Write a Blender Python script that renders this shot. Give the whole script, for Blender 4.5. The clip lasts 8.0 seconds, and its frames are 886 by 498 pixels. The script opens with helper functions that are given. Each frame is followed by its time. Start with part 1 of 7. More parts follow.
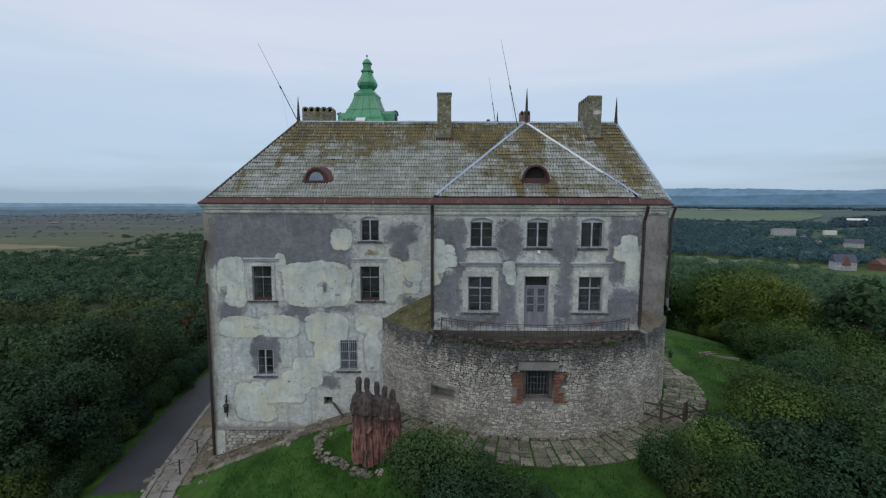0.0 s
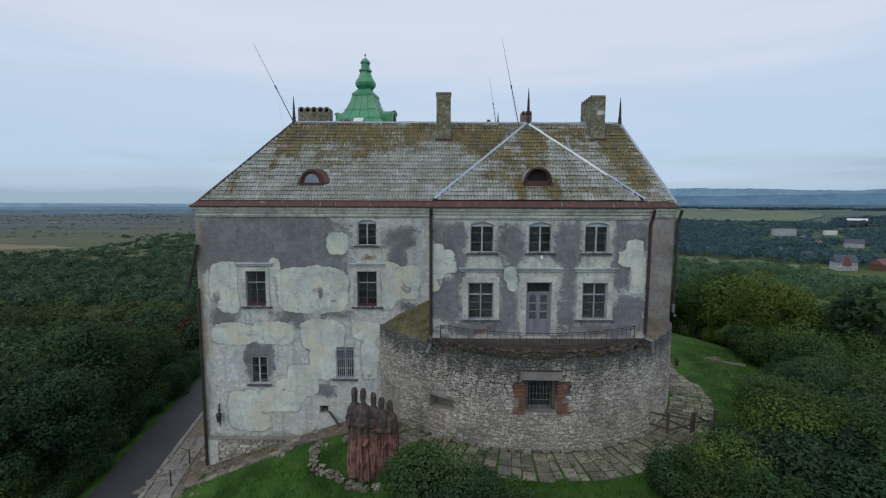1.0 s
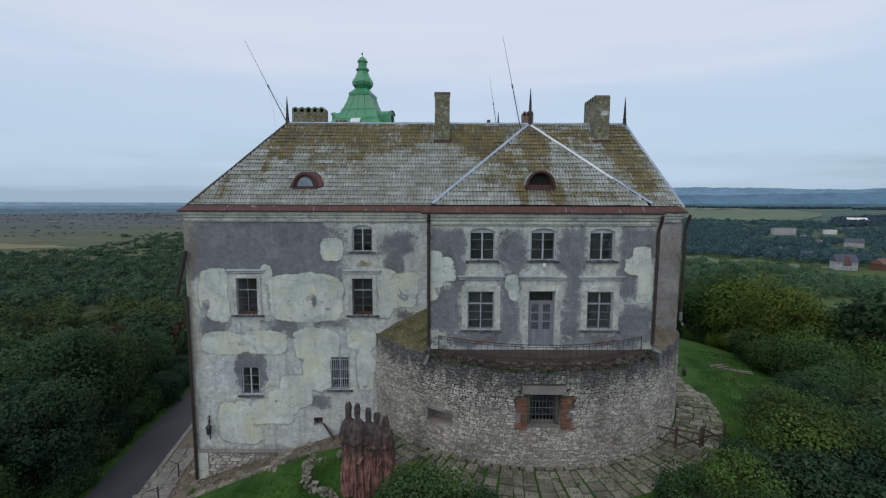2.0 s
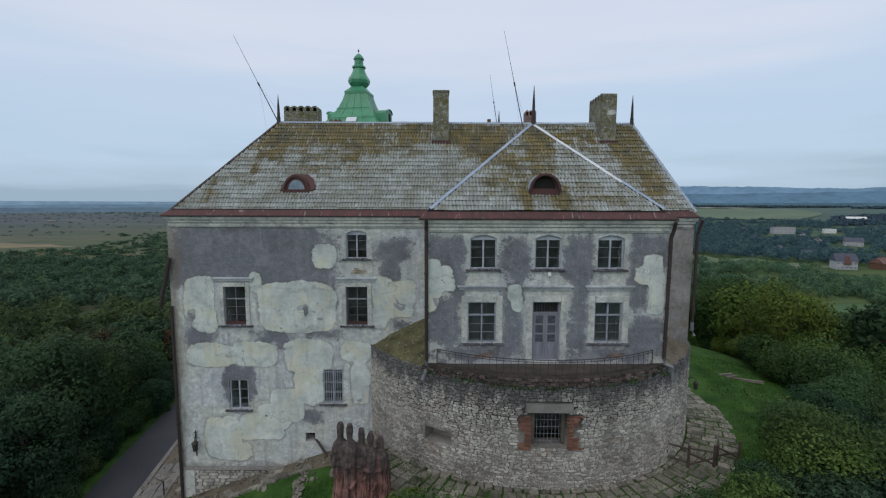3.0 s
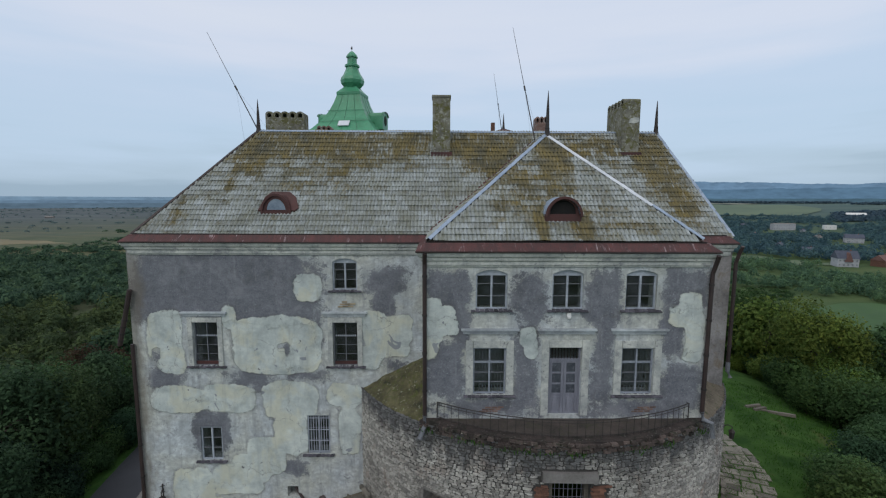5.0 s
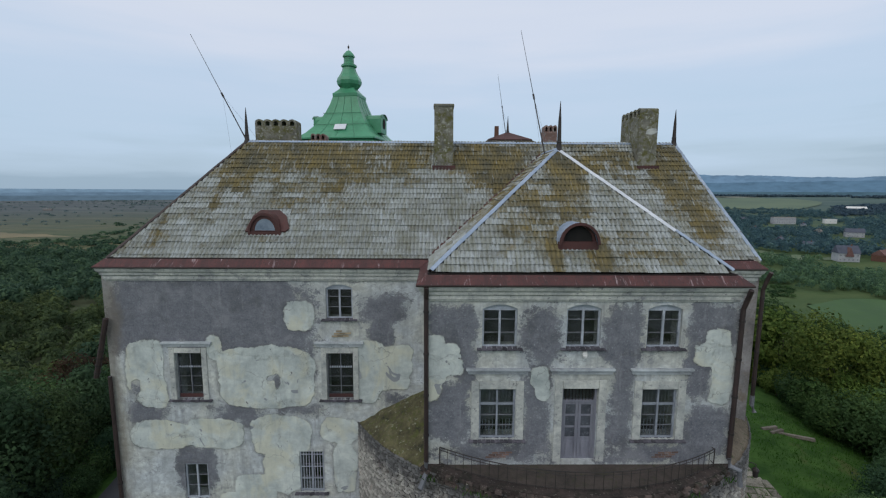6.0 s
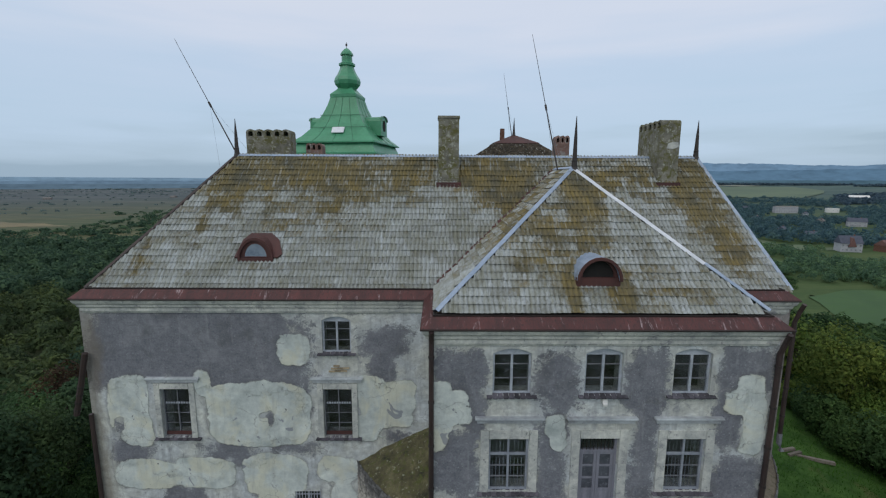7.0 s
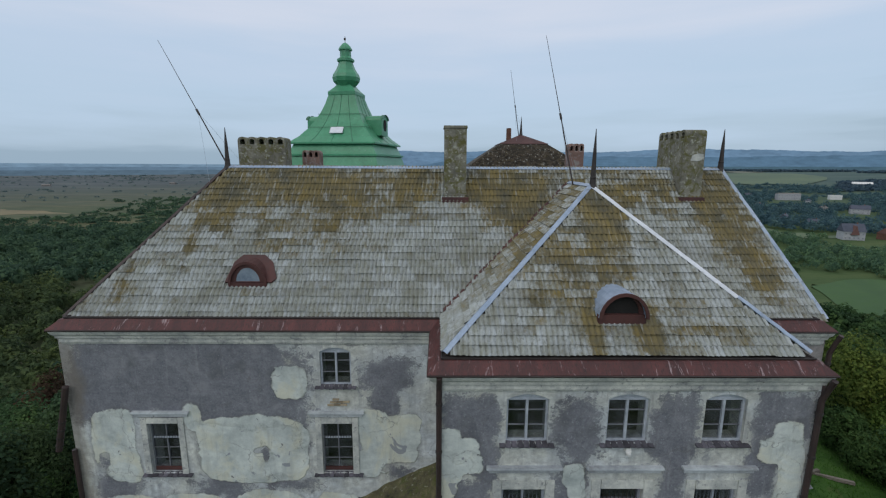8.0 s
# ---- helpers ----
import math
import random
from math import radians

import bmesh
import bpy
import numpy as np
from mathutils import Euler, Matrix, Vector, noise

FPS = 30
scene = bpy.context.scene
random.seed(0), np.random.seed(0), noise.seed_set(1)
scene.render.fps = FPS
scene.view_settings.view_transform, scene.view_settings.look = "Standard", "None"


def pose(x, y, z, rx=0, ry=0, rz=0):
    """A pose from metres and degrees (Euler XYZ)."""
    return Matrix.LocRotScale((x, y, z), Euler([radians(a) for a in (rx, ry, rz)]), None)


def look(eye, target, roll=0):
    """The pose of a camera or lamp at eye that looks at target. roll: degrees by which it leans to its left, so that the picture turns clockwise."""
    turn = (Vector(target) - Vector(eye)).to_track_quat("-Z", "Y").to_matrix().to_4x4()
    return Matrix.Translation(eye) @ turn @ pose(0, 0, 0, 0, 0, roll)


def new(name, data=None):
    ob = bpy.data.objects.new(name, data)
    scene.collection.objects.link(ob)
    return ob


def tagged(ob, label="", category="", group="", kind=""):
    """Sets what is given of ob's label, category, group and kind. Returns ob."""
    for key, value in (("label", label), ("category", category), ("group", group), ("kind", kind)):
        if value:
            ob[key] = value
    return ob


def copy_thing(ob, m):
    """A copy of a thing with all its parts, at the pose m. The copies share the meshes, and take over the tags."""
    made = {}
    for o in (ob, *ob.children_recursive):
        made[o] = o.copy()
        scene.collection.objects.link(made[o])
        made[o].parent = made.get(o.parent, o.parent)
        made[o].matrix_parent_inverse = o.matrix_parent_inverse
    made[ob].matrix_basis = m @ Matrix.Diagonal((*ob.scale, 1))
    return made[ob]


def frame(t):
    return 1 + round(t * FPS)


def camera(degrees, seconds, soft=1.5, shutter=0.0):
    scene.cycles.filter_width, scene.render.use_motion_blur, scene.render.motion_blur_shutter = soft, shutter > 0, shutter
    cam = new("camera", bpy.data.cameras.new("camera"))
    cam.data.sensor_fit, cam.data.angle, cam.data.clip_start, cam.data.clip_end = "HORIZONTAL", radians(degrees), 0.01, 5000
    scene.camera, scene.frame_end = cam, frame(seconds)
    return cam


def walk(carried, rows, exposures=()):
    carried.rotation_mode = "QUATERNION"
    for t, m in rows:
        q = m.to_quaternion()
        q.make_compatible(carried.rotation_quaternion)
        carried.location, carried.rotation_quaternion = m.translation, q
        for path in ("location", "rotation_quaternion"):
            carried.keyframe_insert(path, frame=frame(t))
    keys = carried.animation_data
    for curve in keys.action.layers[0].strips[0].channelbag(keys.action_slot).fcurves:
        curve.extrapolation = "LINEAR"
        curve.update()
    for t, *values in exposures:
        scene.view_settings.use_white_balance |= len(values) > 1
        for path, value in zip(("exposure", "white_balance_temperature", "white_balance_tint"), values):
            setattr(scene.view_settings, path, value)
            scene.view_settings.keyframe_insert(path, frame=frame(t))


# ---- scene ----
cam = camera(90.0, 8.0, soft=1.2)
PATH = [
    (0, (0.184, -27.197, 11.766), (0.193, -25.207, 11.567), 0.2),
    (0.5, (0.216, -26.83, 11.848), (0.225, -24.84, 11.649), 0.2),
    (1, (0.231, -26.367, 11.953), (0.24, -24.377, 11.754), 0.2),
    (1.5, (0.266, -25.889, 12.11), (0.276, -23.899, 11.909), 0.2),
    (3, (0.337, -23.95, 12.553), (0.351, -21.961, 12.345), 0.2),
    (3.5, (0.349, -23.201, 12.732), (0.366, -21.212, 12.52), 0.2),
    (4, (0.353, -22.368, 13.009), (0.37, -20.38, 12.793), 0.2),
    (4.5, (0.326, -21.566, 13.379), (0.343, -19.579, 13.159), 0.2),
    (6, (0.141, -18.888, 15.096), (0.161, -16.905, 14.835), 0.3),
    (6.5, (0.068, -18.046, 15.748), (0.086, -16.067, 15.464), 0.3),
    (7, (-0.053, -17.165, 16.52), (-0.035, -15.19, 16.207), 0.3),
    (7.5, (-0.181, -16.377, 17.211), (-0.163, -14.407, 16.868), 0.3),
    (8, (-0.294, -15.548, 17.746), (-0.278, -13.584, 17.373), 0.3),
]
walk(cam, [(t, look(eye, target, roll)) for t, eye, target, roll in PATH],
     exposures=[(0.0, 0.0), (4.5, 0.0), (6.5, -0.02), (8.0, -0.06)])

# ---- world, sun ----
world = bpy.data.worlds.new("overcast_sky")
scene.world = world
world.use_nodes = True
wn, wl = world.node_tree.nodes, world.node_tree.links
wn.clear()
w_out = wn.new("ShaderNodeOutputWorld")
w_bg = wn.new("ShaderNodeBackground")
w_sky = wn.new("ShaderNodeTexSky")
w_sky.sky_type = "NISHITA"
w_sky.sun_disc = False
w_sky.sun_elevation = radians(38)
w_sky.sun_rotation = radians(205)
w_sky.air_density, w_sky.dust_density = 1.3, 2.5
w_geo = wn.new("ShaderNodeTexCoord")
w_sep = wn.new("ShaderNodeSeparateXYZ")
wl.new(w_geo.outputs["Generated"], w_sep.inputs[0])
# cloud deck: colours by height over the horizon, broken up by stretched noise
w_map = wn.new("ShaderNodeMapping")
w_map.inputs["Scale"].default_value = (1.1, 1.1, 9.0)
wl.new(w_geo.outputs["Generated"], w_map.inputs["Vector"])
w_noise = wn.new("ShaderNodeTexNoise")
w_noise.inputs["Scale"].default_value = 1.7
w_noise.inputs["Detail"].default_value = 5.0
w_noise.inputs["Roughness"].default_value = 0.5
wl.new(w_map.outputs[0], w_noise.inputs["Vector"])
w_mul = wn.new("ShaderNodeMath")
w_mul.operation = "MULTIPLY_ADD"
w_mul.inputs[1].default_value = 0.32
wl.new(w_noise.outputs["Fac"], w_mul.inputs[0])
w_add = wn.new("ShaderNodeMath")
w_add.operation = "SUBTRACT"
w_add.inputs[1].default_value = 0.16
wl.new(w_sep.outputs["Z"], w_add.inputs[0])
wl.new(w_add.outputs[0], w_mul.inputs[2])
w_ramp = wn.new("ShaderNodeValToRGB")
wl.new(w_mul.outputs[0], w_ramp.inputs[0])
CLOUD_STOPS = [(0.0, (0.37, 0.50, 0.63)), (0.035, (0.46, 0.60, 0.745)), (0.10, (0.53, 0.68, 0.86)),
               (0.2, (0.57, 0.70, 0.88)), (0.33, (0.70, 0.77, 0.91)), (0.6, (0.80, 0.84, 0.92)), (1.0, (0.80, 0.84, 0.90))]
w_el = w_ramp.color_ramp.elements
while len(w_el) < len(CLOUD_STOPS):
    w_el.new(0.5)
for e, (p, c) in zip(w_el, CLOUD_STOPS):
    e.position, e.color = p, (*c, 1)
w_str = wn.new("ShaderNodeVectorMath")
w_str.operation = "SCALE"
w_str.inputs["Scale"].default_value = 0.07
wl.new(w_sky.outputs[0], w_str.inputs[0])
w_mix = wn.new("ShaderNodeMix")
w_mix.data_type = "RGBA"
w_mix.inputs[0].default_value = 0.88
wl.new(w_str.outputs[0], w_mix.inputs[6])
wl.new(w_ramp.outputs[0], w_mix.inputs[7])
wl.new(w_mix.outputs[2], w_bg.inputs[0])
w_bg.inputs[1].default_value = 1.0
wl.new(w_bg.outputs[0], w_out.inputs[0])

sun = new("sun", bpy.data.lights.new("sun", "SUN"))
sun.data.energy, sun.data.angle, sun.data.color = 0.5, radians(40), (1.0, 0.96, 0.9)
sun.matrix_world = look((-30, -60, 60), (0, 0, 0))


# ---- material helpers ----
def shader(name):
    m = bpy.data.materials.new(name)
    m.use_nodes = True
    return m, m.node_tree, m.node_tree.nodes["Principled BSDF"]


def place(nt, scale=(1, 1, 1)):
    g = nt.nodes.new("ShaderNodeNewGeometry")
    mp = nt.nodes.new("ShaderNodeMapping")
    mp.inputs["Scale"].default_value = scale
    nt.links.new(g.outputs["Position"], mp.inputs["Vector"])
    return mp.outputs[0]


def noise_of(nt, vec, scale, detail=5.0, rough=0.6, twist=0.0):
    n = nt.nodes.new("ShaderNodeTexNoise")
    n.inputs["Scale"].default_value, n.inputs["Detail"].default_value = scale, detail
    n.inputs["Roughness"].default_value, n.inputs["Distortion"].default_value = rough, twist
    nt.links.new(vec, n.inputs["Vector"])
    return n.outputs["Fac"]


def ramp_of(nt, fac, stops):
    r = nt.nodes.new("ShaderNodeValToRGB")
    el = r.color_ramp.elements
    while len(el) < len(stops):
        el.new(0.5)
    for e, (p, c) in zip(el, stops):
        e.position = p
        e.color = (c, c, c, 1) if isinstance(c, (int, float)) else (*c, 1)
    nt.links.new(fac, r.inputs[0])
    return r.outputs[0]


def put_in(nt, value, socket):
    if isinstance(value, bpy.types.NodeSocket):
        nt.links.new(value, socket)
    elif isinstance(value, (tuple, list)):
        socket.default_value = (*value, 1) if len(value) == 3 else value
    else:
        socket.default_value = value


def blend(nt, fac, a, b, kind="MIX"):
    m = nt.nodes.new("ShaderNodeMix")
    m.data_type, m.blend_type = "RGBA", kind
    put_in(nt, fac, m.inputs[0])
    put_in(nt, a, m.inputs[6])
    put_in(nt, b, m.inputs[7])
    return m.outputs[2]


def calc(nt, op, a, b=0.0):
    m = nt.nodes.new("ShaderNodeMath")
    m.operation = op
    put_in(nt, a, m.inputs[0])
    put_in(nt, b, m.inputs[1])
    return m.outputs[0]


def bump(nt, height, bsdf, strength=0.4, distance=0.02):
    b = nt.nodes.new("ShaderNodeBump")
    b.inputs["Strength"].default_value, b.inputs["Distance"].default_value = strength, distance
    nt.links.new(height, b.inputs["Height"])
    nt.links.new(b.outputs[0], bsdf.inputs["Normal"])


def chance(nt):
    """One random number for each object and each loose piece of a mesh."""
    a = nt.nodes.new("ShaderNodeObjectInfo").outputs["Random"]
    b = nt.nodes.new("ShaderNodeNewGeometry").outputs["Random Per Island"]
    return calc(nt, "FRACT", calc(nt, "ADD", a, b))


def worn(name, dark, light, coarse=0.7, fine=9.0, rough=0.9, relief=0.3, dirt=None, dirt_at=0.55, metal=0.0, spread=0.0,
         stretch=(1, 1, 1), relief_size=0.02, grit=None, grit_at=0.65, stain=None):
    """A rough surface that varies at two scales, with patches of dirt and a spread from piece to piece."""
    m, nt, b = shader(name)
    p = place(nt, stretch)
    big = noise_of(nt, p, coarse, 6, 0.62, 0.4)
    small = noise_of(nt, p, fine, 6, 0.7)
    col = ramp_of(nt, calc(nt, "ADD", calc(nt, "MULTIPLY", big, 0.6), calc(nt, "MULTIPLY", small, 0.4)), [(0.35, dark), (0.64, light)])
    if dirt:
        mask = ramp_of(nt, noise_of(nt, p, coarse * 2.3, 7, 0.68, 0.8), [(dirt_at, 0.0), (dirt_at + 0.14, 1.0)])
        col = blend(nt, mask, col, dirt)
    if grit:
        speck = noise_of(nt, p, fine * 1.7, 3, 0.55, 0.3)
        col = blend(nt, ramp_of(nt, speck, [(grit_at, 0.0), (grit_at + 0.06, 0.85)]), col, grit)
    if stain:
        # run-off below a coping: colour, its height and how fast it fades downward
        paint, top, fade = stain
        sep = nt.nodes.new("ShaderNodeSeparateXYZ")
        nt.links.new(place(nt), sep.inputs[0])
        wet = calc(nt, "ADD", noise_of(nt, place(nt, (1.3, 1.3, 0.3)), 1.0, 6, 0.66, 0.3), calc(nt, "MULTIPLY", calc(nt, "SUBTRACT", sep.outputs["Z"], top), fade))
        col = blend(nt, ramp_of(nt, wet, [(0.4, 0.0), (0.6, 0.82)]), col, paint)
    if spread:
        r = chance(nt)
        col = blend(nt, 1.0, col, ramp_of(nt, r, [(0.0, 1.0 - spread), (1.0, 1.0 + spread)]), "MULTIPLY")
    put_in(nt, col, b.inputs["Base Color"])
    put_in(nt, ramp_of(nt, small, [(0.3, max(0.0, rough - 0.12)), (0.7, min(1.0, rough + 0.08))]), b.inputs["Roughness"])
    b.inputs["Metallic"].default_value = metal
    bump(nt, noise_of(nt, p, fine * 2.2, 5, 0.7), b, relief, relief_size)
    return m


# ---- materials ----
LIME = worn("weathered_limewash", (0.24, 0.26, 0.2809), (0.56, 0.6, 0.6148), 0.45, 4.0, 0.95, 0.5, (0.22, 0.225, 0.2279), 0.56, grit=(0.17, 0.175, 0.1802), grit_at=0.68)


def old_plaster():
    """Limewash worn down to grey render in some fields and patched with cream plaster in others; the wall's mesh says where."""
    m, nt, b = shader("layered_old_plaster")
    p = place(nt)

    def layer(name):
        a = nt.nodes.new("ShaderNodeAttribute")
        a.attribute_name = name
        return a.outputs["Fac"]

    def centred(fac, amount):
        return calc(nt, "MULTIPLY", calc(nt, "SUBTRACT", fac, 0.5), amount)

    broad = noise_of(nt, p, 1.1, 8, 0.66, 0.3)
    wide = noise_of(nt, p, 0.38, 5, 0.6, 0.4)
    mid = noise_of(nt, place(nt, (1, 1, 1.3)), 3.3, 7, 0.7, 0.2)
    fine = noise_of(nt, p, 14.0, 5, 0.75)
    gritty = noise_of(nt, p, 12.0, 5, 0.7)
    streak = noise_of(nt, place(nt, (2.6, 2.6, 0.28)), 1.0, 6, 0.65, 0.2)
    runs = noise_of(nt, place(nt, (7.0, 7.0, 0.5)), 1.0, 5, 0.7, 0.2)
    holes = noise_of(nt, p, 4.6, 2, 0.4, 0.6)
    # limewash: cold white in some fields, yellowed in others
    lime = ramp_of(nt, calc(nt, "ADD", calc(nt, "MULTIPLY", broad, 0.5), calc(nt, "MULTIPLY", mid, 0.5)), [(0.33, (0.275, 0.2934, 0.3042)), (0.5, (0.506, 0.5432, 0.5593)), (0.64, (0.77, 0.8176, 0.819))])
    lime = blend(nt, ramp_of(nt, wide, [(0.42, 0.0), (0.6, 0.55)]), lime, ramp_of(nt, mid, [(0.35, (0.396, 0.3864, 0.3159)), (0.65, (0.682, 0.6776, 0.5557))]))
    lime = blend(nt, ramp_of(nt, streak, [(0.52, 0.0), (0.68, 0.65)]), lime, (0.2695, 0.28, 0.2948))
    lime = blend(nt, ramp_of(nt, noise_of(nt, p, 2.2, 7, 0.7, 0.8), [(0.57, 0.0), (0.66, 0.7)]), lime, (0.2255, 0.2352, 0.2574))
    lime = blend(nt, ramp_of(nt, runs, [(0.58, 0.0), (0.74, 0.5)]), lime, (0.242, 0.2296, 0.2106))
    # cream repairs
    cream = ramp_of(nt, calc(nt, "ADD", calc(nt, "MULTIPLY", noise_of(nt, p, 0.8, 6, 0.62, 0.5), 0.65), calc(nt, "MULTIPLY", mid, 0.35)), [(0.33, (0.341, 0.3864, 0.3802)), (0.5, (0.55, 0.5992, 0.5733)), (0.67, (0.77, 0.812, 0.7488))])
    cream = blend(nt, ramp_of(nt, noise_of(nt, place(nt, (1.3, 1.3, 1.0)), 0.55, 5, 0.6, 0.5), [(0.48, 0.0), (0.6, 0.6)]), cream, (0.66, 0.644, 0.4914))
    cream = blend(nt, ramp_of(nt, streak, [(0.54, 0.0), (0.7, 0.5)]), cream, (0.374, 0.4032, 0.3861))
    cream = blend(nt, ramp_of(nt, runs, [(0.6, 0.0), (0.76, 0.4)]), cream, (0.297, 0.2912, 0.2574))
    cream = blend(nt, ramp_of(nt, gritty, [(0.68, 0.0), (0.75, 0.7)]), cream, (0.275, 0.28, 0.2749))
    cream = blend(nt, ramp_of(nt, holes, [(0.735, 0.0), (0.75, 0.85)]), cream, (0.121, 0.1232, 0.1287))
    chip = noise_of(nt, p, 1.35, 3, 0.45, 0.9)
    cream = blend(nt, ramp_of(nt, chip, [(0.69, 0.0), (0.7, 0.75)]), cream, (0.22, 0.2352, 0.2749))
    # bare render, washed paler in patches
    grey = ramp_of(nt, calc(nt, "ADD", calc(nt, "MULTIPLY", mid, 0.5), calc(nt, "MULTIPLY", fine, 0.5)), [(0.34, (0.099, 0.1041, 0.1322)), (0.66, (0.2585, 0.2698, 0.289))])
    grey = blend(nt, ramp_of(nt, noise_of(nt, p, 0.9, 6, 0.66, 0.3), [(0.5, 0.0), (0.66, 0.38)]), grey, (0.33, 0.3401, 0.3562))
    grey = blend(nt, ramp_of(nt, noise_of(nt, p, 0.75, 5, 0.6, 0.3), [(0.54, 0.0), (0.66, 0.6)]), grey, (0.1012, 0.1053, 0.1165))
    grey = blend(nt, ramp_of(nt, gritty, [(0.6, 0.0), (0.7, 0.75)]), grey, (0.418, 0.4366, 0.4536))
    grey = blend(nt, ramp_of(nt, streak, [(0.58, 0.0), (0.72, 0.4)]), grey, (0.396, 0.408, 0.4166))
    g_at = calc(nt, "ADD", calc(nt, "ADD", layer("bare"), centred(broad, 1.3)), calc(nt, "ADD", centred(mid, 1.0), centred(fine, 0.7)))
    g_mask = ramp_of(nt, g_at, [(0.0, 0.0), (0.05, 0.6), (0.18, 1.0)])
    c_at = calc(nt, "ADD", calc(nt, "ADD", layer("patch"), centred(noise_of(nt, p, 0.9, 4, 0.5, 0.3), 0.5)), calc(nt, "ADD", centred(mid, 0.2), centred(fine, 0.03)))
    c_mask = ramp_of(nt, c_at, [(0.0, 0.0), (0.016, 1.0)])
    # dark outlines of the patches: scraped edges, and edge shadow painted in
    rim = ramp_of(nt, c_at, [(0.0, 0.0), (0.004, 1.0), (0.022, 0.8), (0.05, 0.0)])
    halo = ramp_of(nt, calc(nt, "ADD", c_at, 0.1), [(0.0, 0.0), (0.08, 0.55), (0.1, 0.0)])
    some = ramp_of(nt, noise_of(nt, p, 1.1, 4, 0.6), [(0.42, 0.0), (0.56, 1.0)])
    col = blend(nt, g_mask, lime, grey)
    col = blend(nt, calc(nt, "MULTIPLY", halo, calc(nt, "MULTIPLY", some, 0.9)), col, (0.13, 0.13, 0.135))
    col = blend(nt, c_mask, col, cream)
    col = blend(nt, calc(nt, "MULTIPLY", rim, calc(nt, "MULTIPLY", some, 0.5)), col, (0.2, 0.195, 0.18))
    # rusty damp at the outer corner and rising damp at the foot
    sep = nt.nodes.new("ShaderNodeSeparateXYZ")
    nt.links.new(p, sep.inputs[0])
    damp = calc(nt, "ADD", noise_of(nt, place(nt, (1.0, 1.0, 0.4)), 1.4, 6, 0.65), calc(nt, "MULTIPLY", calc(nt, "ADD", sep.outputs["X"], 13.6), -0.5))
    col = blend(nt, ramp_of(nt, damp, [(0.5, 0.0), (0.75, 0.65)]), col, (0.19, 0.165, 0.13))
    foot = calc(nt, "SUBTRACT", noise_of(nt, p, 1.2, 6, 0.7), calc(nt, "MULTIPLY", calc(nt, "ADD", sep.outputs["Z"], 2.3), 0.55))
    col = blend(nt, ramp_of(nt, foot, [(0.42, 0.0), (0.6, 0.65)]), col, (0.15, 0.14, 0.12))
    # hair cracks
    crack = nt.nodes.new("ShaderNodeTexVoronoi")
    crack.feature = "DISTANCE_TO_EDGE"
    crack.inputs["Scale"].default_value = 0.5
    warp = nt.nodes.new("ShaderNodeVectorMath")
    warp.operation = "ADD"
    nt.links.new(p, warp.inputs[0])
    wob = nt.nodes.new("ShaderNodeTexNoise")
    wob.inputs["Scale"].default_value, wob.inputs["Detail"].default_value = 1.6, 6.0
    nt.links.new(p, wob.inputs["Vector"])
    nt.links.new(wob.outputs["Color"], warp.inputs[1])
    nt.links.new(warp.outputs[0], crack.inputs["Vector"])
    line = ramp_of(nt, crack.outputs["Distance"], [(0.0, 1.0), (0.009, 0.0)])
    col = blend(nt, calc(nt, "MULTIPLY", line, calc(nt, "MULTIPLY", some, 0.6)), col, (0.13, 0.13, 0.1338))
    put_in(nt, col, b.inputs["Base Color"])
    b.inputs["Roughness"].default_value = 0.95
    height = calc(nt, "ADD", calc(nt, "MULTIPLY", c_mask, 0.8), calc(nt, "ADD", calc(nt, "MULTIPLY", fine, 0.35), calc(nt, "MULTIPLY", calc(nt, "MULTIPLY", gritty, g_mask), 0.5)))
    bump(nt, height, b, 0.9, 0.05)
    return m


PLASTER = old_plaster()
TRIM = worn("painted_trim_plaster", (0.279, 0.2976, 0.2989), (0.6696, 0.6789, 0.6178), 0.9, 6.0, 0.92, 0.5, (0.2232, 0.2278, 0.2391), 0.54, grit=(0.186, 0.186, 0.1893), grit_at=0.64)
BROWNWALL = worn("brown_stained_plaster", (0.13, 0.12, 0.1166), (0.38, 0.36, 0.3498), 0.7, 6.0, 0.95, 0.6, (0.22, 0.18, 0.1378), 0.54, grit=(0.12, 0.11, 0.106), grit_at=0.63)
MORTAR = worn("lime_mortar", (0.11, 0.104, 0.096), (0.34, 0.32, 0.29), 0.7, 12.0, 0.97, 0.6, stain=((0.02, 0.019, 0.018), 2.6, 0.24))
REDMETAL = worn("rusty_red_sheet", (0.042, 0.019, 0.018), (0.105, 0.037, 0.032), 0.6, 7.0, 0.68, 0.1, (0.2, 0.17, 0.16), 0.64, stretch=(1.6, 1.6, 0.5))
PIPE = worn("brown_painted_pipe", (0.024, 0.017, 0.017), (0.055, 0.034, 0.031), 1.2, 9.0, 0.55, 0.1, (0.05, 0.045, 0.04), 0.6)
GREYMETAL = worn("grey_zinc_sheet", (0.2, 0.25, 0.3), (0.34, 0.39, 0.44), 1.0, 7.0, 0.45, 0.1, metal=0.5)
BLUEZINC = worn("blue_grey_zinc_cap", (0.22, 0.29, 0.39), (0.42, 0.5, 0.62), 0.8, 7.0, 0.5, 0.1, (0.2, 0.2, 0.2), 0.6, metal=0.25)
GUTTERRED = worn("streaked_red_gutter_sheet", (0.0375, 0.0143, 0.0143), (0.1187, 0.0341, 0.0308), 0.6, 5.0, 0.62, 0.15, (0.5, 0.396, 0.407), 0.585, stretch=(4.0, 1.0, 1.0), grit=(0.03125, 0.0165, 0.0154), grit_at=0.57)
